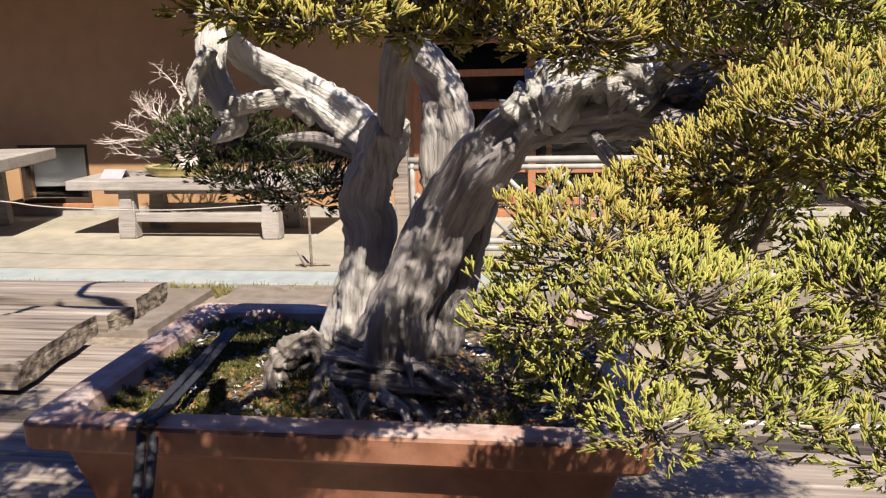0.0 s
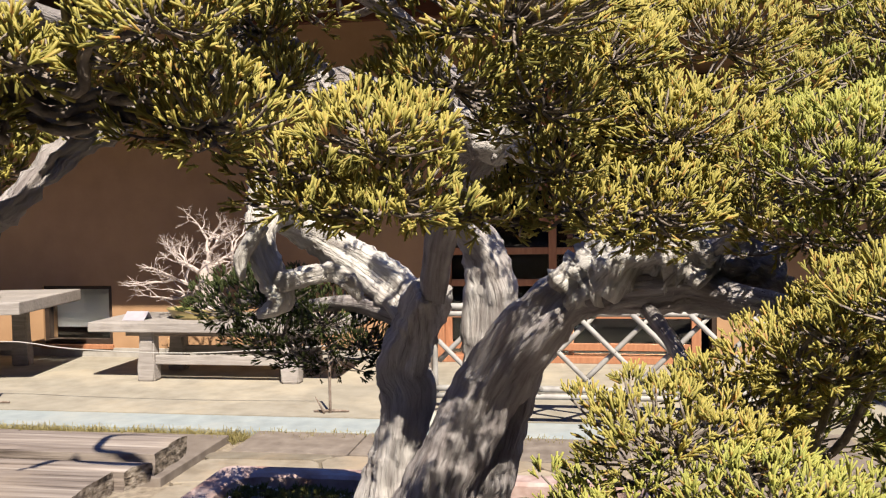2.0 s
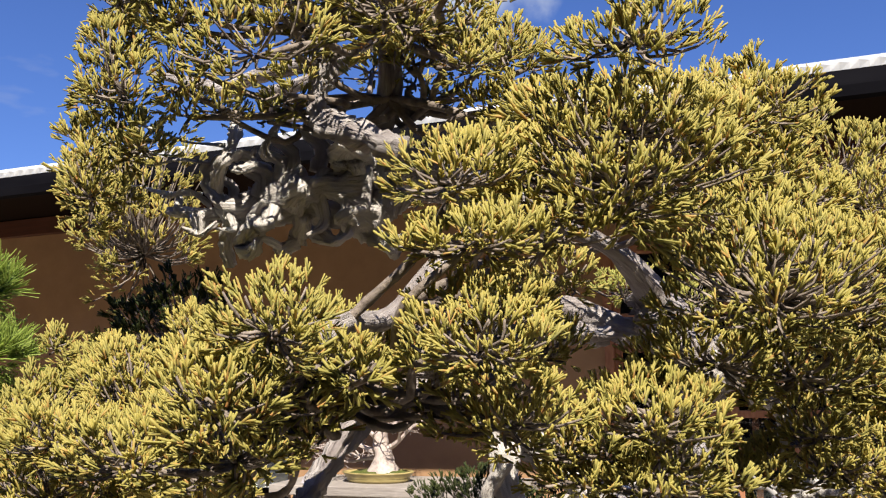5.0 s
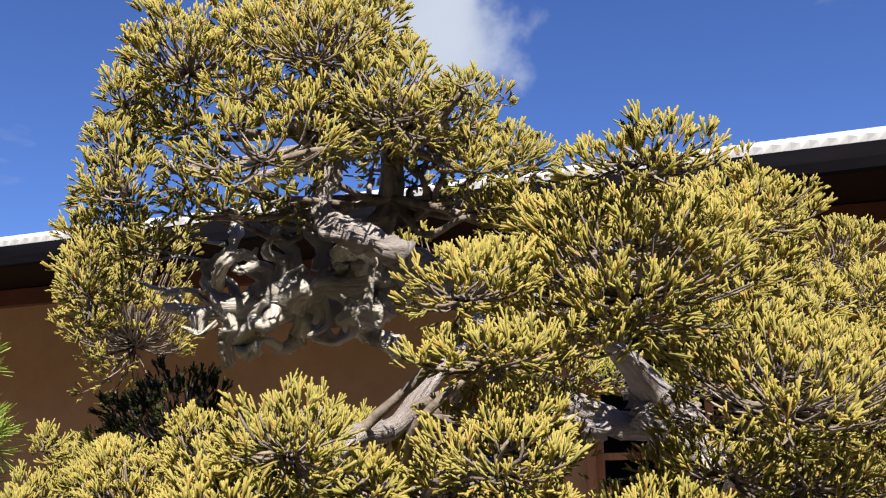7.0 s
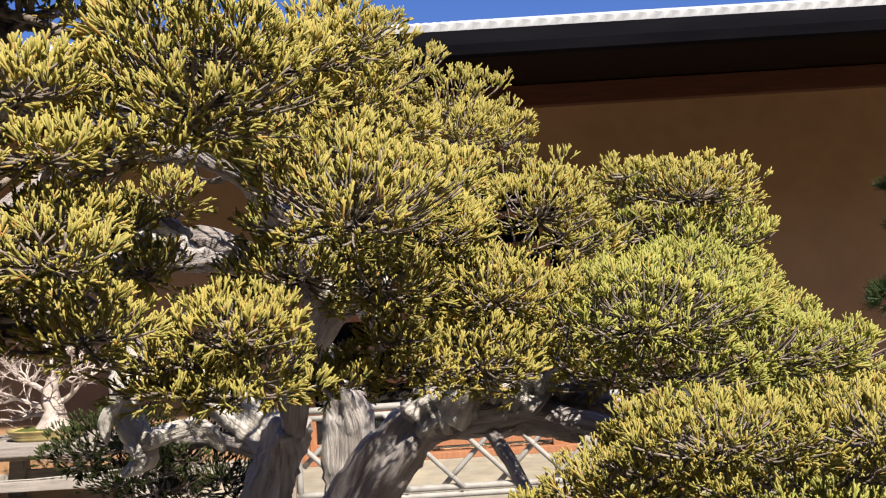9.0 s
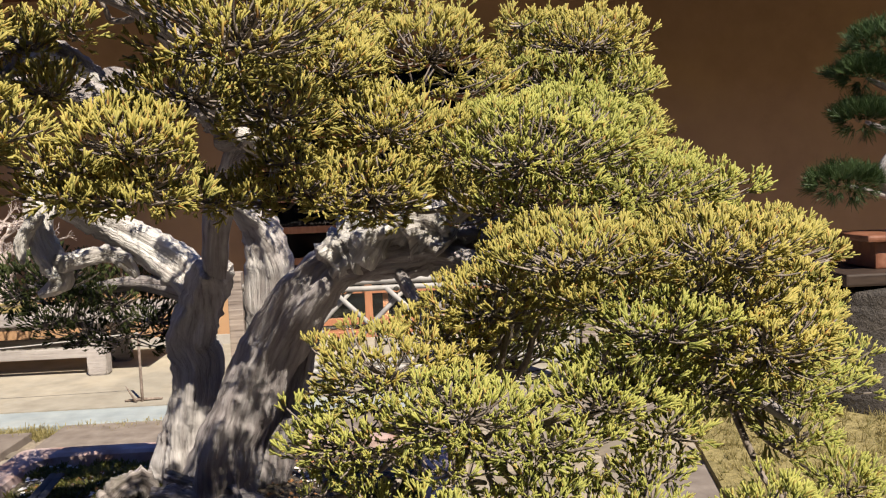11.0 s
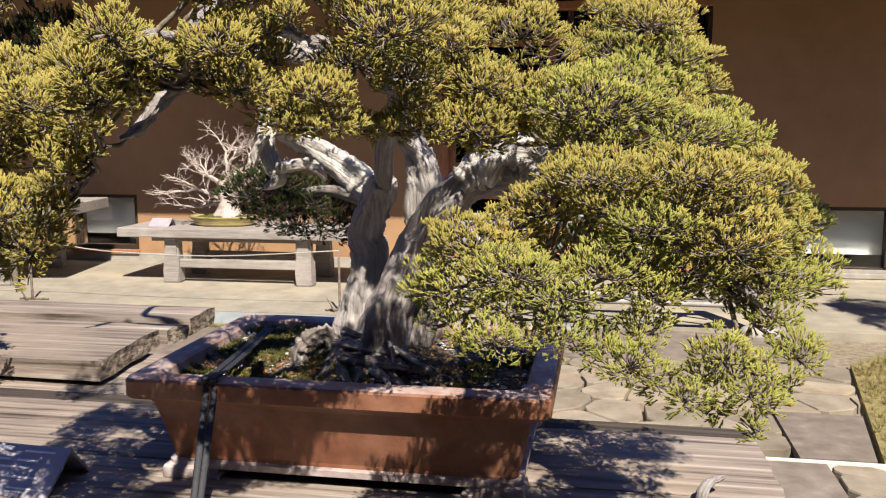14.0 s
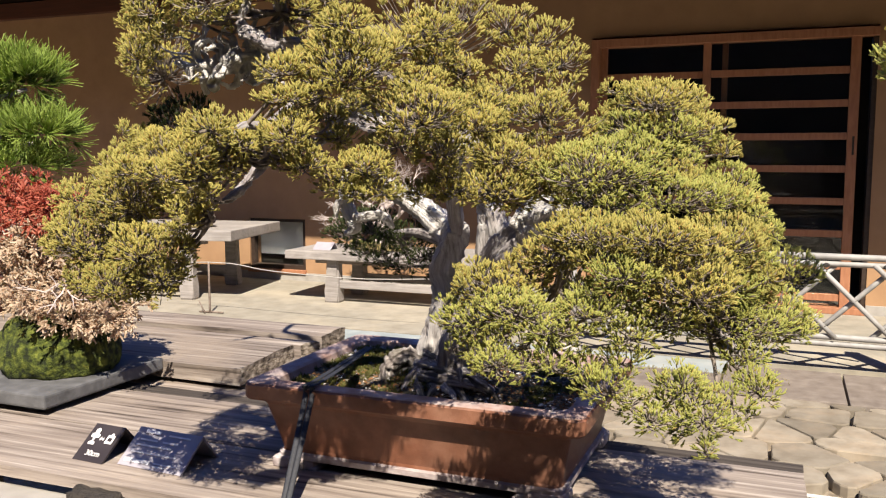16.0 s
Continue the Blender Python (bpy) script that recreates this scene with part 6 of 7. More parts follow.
pad(-0.489, 0.419, 1.186, 0.043, 0.037, 0.034)
pad(-0.577, 0.430, 1.133, 0.046, 0.039, 0.036)
pad(-0.559, 0.438, 1.149, 0.039, 0.034, 0.032)
pad(-0.605, 0.436, 1.128, 0.030, 0.026, 0.025)
pad(-0.548, 0.430, 1.122, 0.050, 0.042, 0.039)
pad(-0.540, 0.438, 1.113, 0.043, 0.037, 0.034)
pad(-0.594, 0.429, 1.100, 0.041, 0.034, 0.032)
pad(-0.586, 0.436, 1.092, 0.034, 0.029, 0.027)
pad(-0.559, 0.428, 1.066, 0.037, 0.032, 0.029)
pad(-0.488, 0.427, 1.178, 0.038, 0.034, 0.033)
pad(-0.446, 0.429, 1.186, 0.041, 0.037, 0.038)
pad(-0.401, 0.440, 1.227, 0.041, 0.037, 0.037)
pad(-0.408, 0.429, 1.198, 0.037, 0.035, 0.037)
pad(-0.447, 0.420, 1.194, 0.046, 0.040, 0.039)
pad(-0.382, 0.404, 1.166, 0.024, 0.025, 0.024)
pad(-0.374, 0.415, 1.224, 0.029, 0.027, 0.025)
pad(-0.379, 0.428, 1.209, 0.037, 0.033, 0.033)
pad(-0.494, 0.415, 1.043, 0.029, 0.025, 0.023)
pad(-0.540, 0.417, 1.044, 0.033, 0.029, 0.027)
pad(-0.494, 0.416, 1.043, 0.032, 0.026, 0.023)
pad(-0.443, 0.407, 1.054, 0.030, 0.027, 0.027)
pad(-0.423, 0.398, 1.094, 0.038, 0.034, 0.033)
pad(-0.399, 0.403, 1.107, 0.023, 0.024, 0.025)
pad(-0.473, 0.447, 1.236, 0.027, 0.026, 0.027)
pad(-0.310, 0.405, 1.207, 0.028, 0.027, 0.022)
pad(-0.320, 0.405, 1.214, 0.030, 0.027, 0.024)
pad(-0.331, 0.430, 1.238, 0.043, 0.036, 0.033)
pad(-0.438, 0.421, 1.497, 0.015, 0.014, 0.015)
pad(-0.450, 0.430, 1.487, 0.015, 0.014, 0.014)
pad(-0.400, 0.432, 1.523, 0.019, 0.016, 0.015)
pad(-0.445, 0.420, 1.462, 0.019, 0.018, 0.018)
pad(-0.407, 0.406, 1.459, 0.022, 0.020, 0.019)
pad(-0.476, 0.440, 1.425, 0.017, 0.018, 0.018)
pad(-0.482, 0.440, 1.410, 0.017, 0.018, 0.020)
pad(-0.458, 0.441, 1.404, 0.021, 0.018, 0.018)
pad(-0.471, 0.451, 1.392, 0.020, 0.018, 0.017)
pad(-0.383, 0.407, 1.428, 0.025, 0.021, 0.019)
pad(-0.377, 0.400, 1.464, 0.032, 0.028, 0.026)
pad(-0.358, 0.397, 1.449, 0.024, 0.020, 0.018)
pad(-0.317, 0.392, 1.446, 0.023, 0.019, 0.018)
pad(-0.355, 0.395, 1.468, 0.032, 0.027, 0.025)
pad(-0.295, 0.396, 1.458, 0.034, 0.028, 0.025, None, 0.5)
pad(-0.258, 0.405, 1.442, 0.027, 0.025, 0.024)
pad(-0.242, 0.432, 1.460, 0.015, 0.014, 0.014)
pad(-0.259, 0.422, 1.465, 0.017, 0.015, 0.014)
pad(-0.231, 0.444, 1.461, 0.017, 0.017, 0.018)
pad(-0.241, 0.415, 1.437, 0.026, 0.024, 0.024)
pad(-0.223, 0.399, 1.435, 0.024, 0.024, 0.022)
pad(-0.207, 0.411, 1.419, 0.017, 0.018, 0.014)
pad(-0.221, 0.417, 1.440, 0.019, 0.018, 0.016)
pad(-0.213, 0.473, 1.455, 0.016, 0.017, 0.017)
pad(-0.201, 0.472, 1.440, 0.013, 0.014, 0.013)
pad(-0.233, 0.482, 1.446, 0.014, 0.014, 0.012)
pad(-0.248, 0.452, 1.433, 0.020, 0.018, 0.017)
pad(-0.238, 0.464, 1.434, 0.021, 0.021, 0.021)
pad(-0.265, 0.442, 1.438, 0.022, 0.019, 0.017)
pad(-0.206, 0.454, 1.428, 0.021, 0.021, 0.022)
pad(-0.335, 0.433, 1.521, 0.026, 0.022, 0.020)
pad(-0.366, 0.415, 1.503, 0.033, 0.028, 0.026)
pad(-0.318, 0.443, 1.521, 0.026, 0.022, 0.020)
pad(-0.296, 0.443, 1.518, 0.026, 0.022, 0.020)
pad(-0.302, 0.416, 1.498, 0.035, 0.029, 0.026)
pad(-0.262, 0.443, 1.498, 0.018, 0.016, 0.015)
pad(-0.285, 0.426, 1.497, 0.035, 0.029, 0.026)
pad(-0.347, 0.431, 1.395, 0.020, 0.018, 0.012)
pad(-0.392, 0.413, 1.402, 0.026, 0.024, 0.023)
pad(-0.311, 0.411, 1.418, 0.021, 0.019, 0.015)
pad(-0.315, 0.400, 1.401, 0.032, 0.026, 0.020, None, 0.5)
pad(-0.314, 0.396, 1.465, 0.034, 0.028, 0.025)
pad(-0.303, 0.380, 1.423, 0.035, 0.027, 0.022, None, 0.5)
pad(-0.321, 0.380, 1.430, 0.035, 0.027, 0.022, None, 0.5)
pad(-0.397, 0.399, 1.427, 0.027, 0.025, 0.026)
pad(-0.298, 0.496, 1.484, 0.026, 0.021, 0.018)
pad(-0.113, 0.355, 1.344, 0.044, 0.033, 0.025)
pad(-0.108, 0.367, 1.354, 0.034, 0.024, 0.017)
pad(-0.063, 0.470, 1.341, 0.035, 0.026, 0.021)
pad(-0.085, 0.439, 1.357, 0.036, 0.027, 0.020)
pad(-0.039, 0.511, 1.331, 0.034, 0.027, 0.024)
pad(-0.136, 0.377, 1.337, 0.041, 0.031, 0.024)
pad(-0.131, 0.388, 1.347, 0.031, 0.022, 0.015)
pad(-0.139, 0.373, 1.329, 0.030, 0.022, 0.017)
pad(-0.117, 0.383, 1.324, 0.037, 0.026, 0.018)
pad(-0.168, 0.357, 1.335, 0.026, 0.021, 0.017)
pad(-0.155, 0.352, 1.311, 0.033, 0.025, 0.020)
pad(-0.172, 0.321, 1.264, 0.031, 0.022, 0.016)
pad(-0.150, 0.347, 1.295, 0.034, 0.024, 0.017)
pad(-0.061, 0.442, 1.289, 0.044, 0.034, 0.027)
pad(-0.056, 0.485, 1.280, 0.033, 0.026, 0.021)
pad(0.021, 0.631, 1.342, 0.025, 0.022, 0.022)
pad(0.021, 0.615, 1.302, 0.058, 0.046, 0.039, None, 0.55)
pad(-0.008, 0.582, 1.314, 0.034, 0.028, 0.024)
pad(-0.016, 0.525, 1.273, 0.034, 0.028, 0.024)
pad(-0.032, 0.526, 1.269, 0.032, 0.027, 0.024)
pad(0.017, 0.551, 1.281, 0.038, 0.030, 0.025)
pad(-0.044, 0.493, 1.225, 0.026, 0.022, 0.020)
pad(-0.257, 0.284, 1.238, 0.027, 0.023, 0.022)
pad(-0.232, 0.302, 1.242, 0.020, 0.020, 0.017)
pad(-0.258, 0.293, 1.227, 0.025, 0.021, 0.019)
pad(-0.245, 0.302, 1.227, 0.021, 0.021, 0.017)
pad(-0.299, 0.303, 1.199, 0.028, 0.022, 0.018)
pad(-0.298, 0.294, 1.211, 0.030, 0.024, 0.021)
pad(-0.329, 0.346, 1.187, 0.021, 0.021, 0.016)
pad(-0.400, 0.371, 1.192, 0.022, 0.020, 0.017)
pad(-0.397, 0.372, 1.206, 0.024, 0.020, 0.017)
pad(-0.442, 0.377, 1.187, 0.040, 0.032, 0.028)
pad(-0.246, 0.312, 1.215, 0.020, 0.019, 0.015)
pad(-0.210, 0.341, 1.222, 0.016, 0.018, 0.011)
pad(-0.195, 0.318, 1.237, 0.022, 0.020, 0.015)
pad(-0.169, 0.331, 1.228, 0.031, 0.024, 0.019)
pad(-0.184, 0.354, 1.213, 0.025, 0.021, 0.014)
pad(-0.157, 0.371, 1.203, 0.029, 0.022, 0.017)
pad(-0.147, 0.416, 1.188, 0.026, 0.020, 0.016)
pad(-0.128, 0.426, 1.185, 0.026, 0.021, 0.019)
pad(-0.148, 0.414, 1.183, 0.024, 0.019, 0.013)
pad(0.195, 0.641, 1.271, 0.038, 0.030, 0.026)
pad(0.156, 0.642, 1.297, 0.035, 0.027, 0.022)
pad(0.170, 0.628, 1.256, 0.045, 0.034, 0.028)
pad(0.145, 0.626, 1.264, 0.036, 0.028, 0.023)
pad(0.127, 0.642, 1.259, 0.034, 0.028, 0.024)
pad(0.184, 0.626, 1.237, 0.039, 0.031, 0.026)
pad(0.212, 0.630, 1.218, 0.037, 0.029, 0.024)
pad(0.282, 0.665, 1.172, 0.015, 0.013, 0.012)
pad(0.288, 0.657, 1.166, 0.014, 0.011, 0.009)
pad(0.234, 0.638, 1.185, 0.024, 0.019, 0.016)
pad(0.141, 0.629, 1.218, 0.044, 0.035, 0.029)
pad(0.143, 0.601, 1.207, 0.041, 0.032, 0.025)
pad(0.188, 0.617, 1.204, 0.044, 0.033, 0.026)
pad(0.046, 0.585, 1.269, 0.061, 0.048, 0.040, None, 0.55)
pad(0.058, 0.561, 1.240, 0.038, 0.031, 0.027)
pad(0.001, 0.515, 1.238, 0.035, 0.028, 0.025)
pad(0.013, 0.522, 1.200, 0.040, 0.033, 0.029)
pad(0.042, 0.540, 1.213, 0.035, 0.029, 0.027)
pad(0.094, 0.558, 1.204, 0.058, 0.043, 0.033)
pad(0.053, 0.586, 1.208, 0.035, 0.030, 0.028)
pad(0.124, 0.572, 1.197, 0.059, 0.042, 0.030)
pad(0.116, 0.596, 1.176, 0.040, 0.030, 0.024)
pad(-0.063, 0.475, 1.188, 0.025, 0.020, 0.016)
pad(0.041, 0.624, 1.304, 0.048, 0.040, 0.036, None, 0.55)
pad(0.121, 0.486, 1.132, 0.039, 0.029, 0.021)
pad(0.162, 0.453, 1.110, 0.049, 0.034, 0.023)
pad(0.111, 0.483, 1.115, 0.049, 0.035, 0.024)
pad(0.200, 0.443, 1.111, 0.048, 0.034, 0.023)
pad(0.234, 0.456, 1.103, 0.053, 0.038, 0.027)
pad(0.177, 0.455, 1.132, 0.054, 0.037, 0.024)
pad(0.304, 0.540, 1.102, 0.036, 0.028, 0.023)
pad(0.267, 0.502, 1.097, 0.053, 0.039, 0.029)
pad(0.286, 0.541, 1.072, 0.050, 0.037, 0.028)
pad(0.317, 0.669, 1.141, 0.016, 0.015, 0.017)
pad(0.309, 0.544, 1.052, 0.034, 0.026, 0.022)
pad(0.290, 0.505, 1.077, 0.037, 0.028, 0.023)
pad(0.219, 0.454, 1.081, 0.049, 0.035, 0.026)
pad(0.220, 0.462, 1.047, 0.042, 0.032, 0.026)
pad(0.307, 0.522, 0.992, 0.036, 0.029, 0.025)
pad(0.272, 0.506, 1.047, 0.051, 0.037, 0.028)
pad(0.164, 0.441, 1.067, 0.041, 0.031, 0.023)
pad(0.093, 0.504, 1.116, 0.033, 0.026, 0.021)
pad(0.049, 0.492, 1.081, 0.045, 0.034, 0.027)
pad(0.002, 0.483, 1.041, 0.047, 0.036, 0.030)
pad(0.037, 0.463, 1.052, 0.047, 0.035, 0.027)
pad(-0.023, 0.485, 1.000, 0.030, 0.025, 0.021)
pad(0.025, 0.462, 1.031, 0.046, 0.035, 0.027)
pad(0.079, 0.442, 1.034, 0.045, 0.033, 0.024)
pad(0.051, 0.429, 1.012, 0.038, 0.029, 0.024)
pad(0.100, 0.440, 1.007, 0.038, 0.029, 0.024)
pad(0.121, 0.441, 1.036, 0.042, 0.031, 0.024)
pad(0.165, 0.450, 1.033, 0.035, 0.028, 0.024)
pad(0.071, 0.428, 0.985, 0.030, 0.026, 0.024)
pad(0.071, 0.429, 1.005, 0.037, 0.028, 0.022)
pad(-0.011, 0.485, 1.022, 0.031, 0.025, 0.021)
pad(0.003, 0.452, 0.982, 0.022, 0.019, 0.018)
pad(0.080, 0.440, 1.014, 0.038, 0.030, 0.025)
pad(0.176, 0.454, 0.990, 0.031, 0.027, 0.025)
pad(0.185, 0.450, 1.056, 0.037, 0.028, 0.022)
pad(0.191, 0.443, 0.946, 0.027, 0.024, 0.024)
pad(0.133, 0.444, 0.973, 0.031, 0.027, 0.026)
pad(0.231, 0.437, 0.953, 0.025, 0.022, 0.022)
pad(0.244, 0.438, 0.937, 0.025, 0.024, 0.024)
pad(0.259, 0.439, 0.957, 0.029, 0.026, 0.027)
pad(0.261, 0.436, 0.941, 0.021, 0.021, 0.020)
pad(0.246, 0.434, 0.921, 0.017, 0.018, 0.017)
pad(0.297, 0.460, 0.919, 0.012, 0.013, 0.013)
pad(0.298, 0.470, 0.952, 0.027, 0.025, 0.026)
pad(0.296, 0.463, 0.936, 0.020, 0.019, 0.020)
pad(-0.540, 0.417, 1.044, 0.037, 0.030, 0.027)
pad(-0.420, 0.388, 1.084, 0.041, 0.036, 0.035)
pad(-0.396, 0.394, 1.097, 0.026, 0.026, 0.026)
pad(-0.406, 0.385, 1.112, 0.031, 0.028, 0.024)
pad(0.172, 0.686, 1.278, 0.059, 0.048, 0.039)
pad(0.185, 0.684, 1.259, 0.055, 0.044, 0.038)
pad(0.219, 0.739, 1.247, 0.052, 0.043, 0.038)
pad(0.041, 0.610, 1.237, 0.058, 0.047, 0.041, None, 0.55)
pad(0.054, 0.584, 1.235, 0.058, 0.047, 0.041)
pad(0.113, 0.579, 1.182, 0.062, 0.045, 0.032)
pad(0.280, 0.709, 1.164, 0.037, 0.031, 0.027)
pad(0.261, 0.700, 1.177, 0.034, 0.028, 0.024)
pad(-0.013, 0.510, 1.180, 0.039, 0.030, 0.024)
pad(-0.014, 0.511, 1.181, 0.038, 0.031, 0.026)
pad(-0.086, 0.416, 1.241, 0.043, 0.033, 0.027)
pad(-0.049, 0.450, 1.234, 0.037, 0.030, 0.027)
pad(0.182, 0.608, 1.196, 0.061, 0.044, 0.030)
pad(0.166, 0.596, 1.180, 0.057, 0.040, 0.027)
pad(0.298, 0.660, 1.154, 0.013, 0.013, 0.014)
pad(0.351, 0.663, 1.066, 0.021, 0.020, 0.021)
pad(0.024, 0.600, 1.189, 0.034, 0.027, 0.024)
pad(0.124, 0.617, 1.202, 0.040, 0.031, 0.026)
pad(0.114, 0.624, 1.188, 0.043, 0.033, 0.028)
pad(0.127, 0.523, 1.131, 0.028, 0.023, 0.021)
pad(-0.185, 0.338, 1.228, 0.024, 0.020, 0.014)
pad(0.145, 0.503, 1.129, 0.043, 0.032, 0.024)
pad(0.136, 0.547, 1.165, 0.057, 0.041, 0.030)
pad(-0.113, 0.406, 1.196, 0.031, 0.022, 0.015)
pad(-0.059, 0.487, 1.178, 0.030, 0.023, 0.018)
pad(-0.058, 0.487, 1.177, 0.031, 0.022, 0.016)
pad(0.008, 0.556, 1.174, 0.039, 0.031, 0.026)
pad(0.037, 0.575, 1.187, 0.034, 0.027, 0.024)
pad(-0.131, 0.399, 1.180, 0.026, 0.019, 0.010)
# rear pads; the darkest carry the canopy's shade in their leaf colour
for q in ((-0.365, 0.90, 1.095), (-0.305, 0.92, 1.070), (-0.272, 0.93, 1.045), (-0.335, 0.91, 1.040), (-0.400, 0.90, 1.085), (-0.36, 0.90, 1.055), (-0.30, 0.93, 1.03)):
    pad(*q, 0.052, 0.042, 0.036, M_LEAFSHADE, 0.9)
pad(-0.215, 1.00, 1.325, 0.042, 0.035, 0.030, M_LEAFG)
pad(-0.135, 0.97, 1.310, 0.042, 0.035, 0.026, M_LEAFG)
pad(-0.470, 0.52, 1.270, 0.060, 0.045, 0.050, M_LEAFSHADE)
pad(-0.520, 0.50, 1.230, 0.042, 0.040, 0.050, M_LEAF)
pad(0.24, 0.62, 1.10, 0.06, 0.05, 0.04, M_LEAFG)
pad(0.15, 0.60, 1.10, 0.06, 0.05, 0.035, M_LEAFG)

# next ten pads are added behind the canopy to shade the table
pad(0.30, 0.62, 1.01, 0.055, 0.05, 0.04, M_LEAFG)
pad(0.22, 0.68, 1.00, 0.06, 0.05, 0.035, M_LEAFG)
pad(0.10, 0.66, 1.03, 0.06, 0.05, 0.035, M_LEAFG)
pad(0.340, 0.660, 1.080, 0.052, 0.048, 0.036, M_LEAFG)
pad(0.300, 0.700, 1.050, 0.052, 0.048, 0.036, M_LEAFG)
pad(0.280, 0.720, 1.120, 0.052, 0.048, 0.036, M_LEAFG)
pad(0.220, 0.760, 1.080, 0.052, 0.048, 0.036, M_LEAFG)
pad(0.150, 0.720, 1.050, 0.052, 0.048, 0.036, M_LEAFG)
pad(0.330, 0.560, 1.030, 0.052, 0.048, 0.036, M_LEAFG)
pad(0.270, 0.600, 1.060, 0.052, 0.048, 0.036, M_LEAFG)
pad(-0.172, 0.460, 1.290, 0.024, 0.021, 0.019, M_LEAF)
pad(-0.178, 0.440, 1.248, 0.028, 0.024, 0.020, M_LEAF)
pad(-0.190, 0.440, 1.274, 0.026, 0.022, 0.020, M_LEAF)
pad(0.000, 0.700, 1.390, 0.052, 0.046, 0.036, M_LEAF)
pad(-0.040, 0.690, 1.410, 0.050, 0.046, 0.034, M_LEAF)
pad(0.036, 0.710, 1.360, 0.048, 0.044, 0.034, M_LEAF)
pad(-0.085, 0.660, 1.425, 0.050, 0.046, 0.032, M_LEAF)
# next two rear pads are added to shade the pot's left side
pad(-0.300, 0.600, 1.385, 0.052, 0.048, 0.034, M_LEAF)
pad(-0.235, 0.660, 1.385, 0.056, 0.050, 0.034, M_LEAF)
pad(-0.215, 0.478, 1.433, 0.026, 0.023, 0.022, M_LEAF)
pad(-0.189, 0.478, 1.426, 0.022, 0.021, 0.022, M_LEAF)
pad(-0.235, 0.477, 1.409, 0.026, 0.020, 0.016, M_LEAF)
pad(-0.200, 0.456, 1.392, 0.021, 0.020, 0.017, M_LEAF)
pad(-0.265, 0.476, 1.424, 0.022, 0.020, 0.019, M_LEAF)
# two pads added on the sun's line to shade the table's right end
pad(0.338, 0.813, 0.980, 0.050, 0.048, 0.036, M_LEAFG)
pad(0.472, 0.496, 1.320, 0.050, 0.048, 0.036, M_LEAFG)

grow_pads(7, 0.0116)

# ---- neighbours on the tables ----
tray = thing("slate_tray", "flat grey slate tray on the plank table", "tray", (-1.36, 1.015, TABLE))
part("slab", boxed(-0.25, 0.25, -0.19, 0.19, 0.014, 0.045, 0.005), M_SLATE, tray)
for sx in (-1, 1):
    for sy in (-1, 1):
        part("foot", boxed(sx * 0.19 - 0.03, sx * 0.19 + 0.03, sy * 0.14 - 0.02, sy * 0.14 + 0.02, 0.0, 0.0135, 0.003), M_SLATE, tray)
mound = thing("moss_mound", "bright green moss-covered root ball on the slate tray", "moss", (-1.275, 1.03, TABLE + 0.045))
bm = bmesh.new()
bmesh.ops.create_icosphere(bm, subdivisions=5, radius=1, matrix=Matrix.Translation((0, 0, 0.045)) @ Matrix.Diagonal((0.142, 0.13, 0.108, 1)))
for v in bm.verts:
    v.co += v.normal * (0.012 * noise.noise(v.co * 18) + 0.005 * noise.noise(v.co * 60))
    v.co.z = max(v.co.z, 0.0)
part("moss_cushion", bm, M_BALL, mound, smooth=True)
shrub = thing("withered_shrub", "small shrub with dry beige and red leaves on the mound", "bonsai tree", (-1.31, 1.03, TABLE + 0.185))
LEAVES = sprig_kinds(8, 7, 0.012, 0.009, 0.0019, 1.4)
for k, (p, d) in enumerate((((-0.05, 0, 0), (-0.6, 0, 1)), ((0.05, -0.02, 0), (0.7, -0.3, 0.8)), ((0, 0.03, 0), (0.1, 0.5, 1)), ((0.10, -0.03, -0.03), (0.9, -0.4, 0.5)))):
    bm = bmesh.new()
    grow(bm, p, d, 0.010, 0.11, 3, 50 + k)
    part("branch", bm, M_WHITEWOOD, shrub)
for k, (c, r, mt) in enumerate((((0.10, -0.02, 0.06), (0.16, 0.14, 0.06), M_DRY), ((-0.06, 0, 0.08), (0.16, 0.14, 0.07), M_DRY), ((0.17, -0.03, 0.01), (0.13, 0.10, 0.05), M_DRY), ((0.02, 0, 0.16), (0.16, 0.13, 0.07), M_DRY), ((-0.10, 0, 0.25), (0.15, 0.13, 0.07), M_RED), ((0.04, 0, 0.24), (0.10, 0.10, 0.055), M_RED), ((0.14, 0.02, 0.15), (0.09, 0.09, 0.05), M_DRY), ((0.20, 0.03, 0.12), (0.045, 0.05, 0.03), M_RED))):
    p, w_ = dome_points(520, c, r, low=-0.9, inner=0.2, lump=0.3)
    v, f, al = place_sprigs(LEAVES, p, w_ + rng.normal(0, 0.7, w_.shape), rng.uniform(0.6, 1.35, len(p)))
    soup("leaf_clump", v, f, mt, shrub, "", al)

ppot = thing("brown_pot", "brown clay pot on the rear table", "plant pot", (-2.20, 1.50, BACK))
bm = bmesh.new()
lathe(bm, [(0.12, 0), (0.15, 0.0), (0.18, 0.07), (0.20, 0.11), (0.20, 0.125), (0.17, 0.125), (0.16, 0.10), (0.02, 0.11)], 32)
part("bowl", bm, M_POT, ppot, smooth=True)
pine = thing("green_pine_bonsai", "bright green long-needled pine bonsai in a clay pot", "bonsai tree", (-2.20, 1.50, BACK + 0.10))
limb("trunk", [(0, 0, -0.01), (0.05, 0.03, 0.14), (-0.02, 0.08, 0.30), (0.06, 0.12, 0.46), (0.02, 0.15, 0.62), (0.0, 0.16, 0.74)], [0.05, 0.042, 0.036, 0.03, 0.02, 0.01], M_BARK, pine, sides=12, rough=0.25)
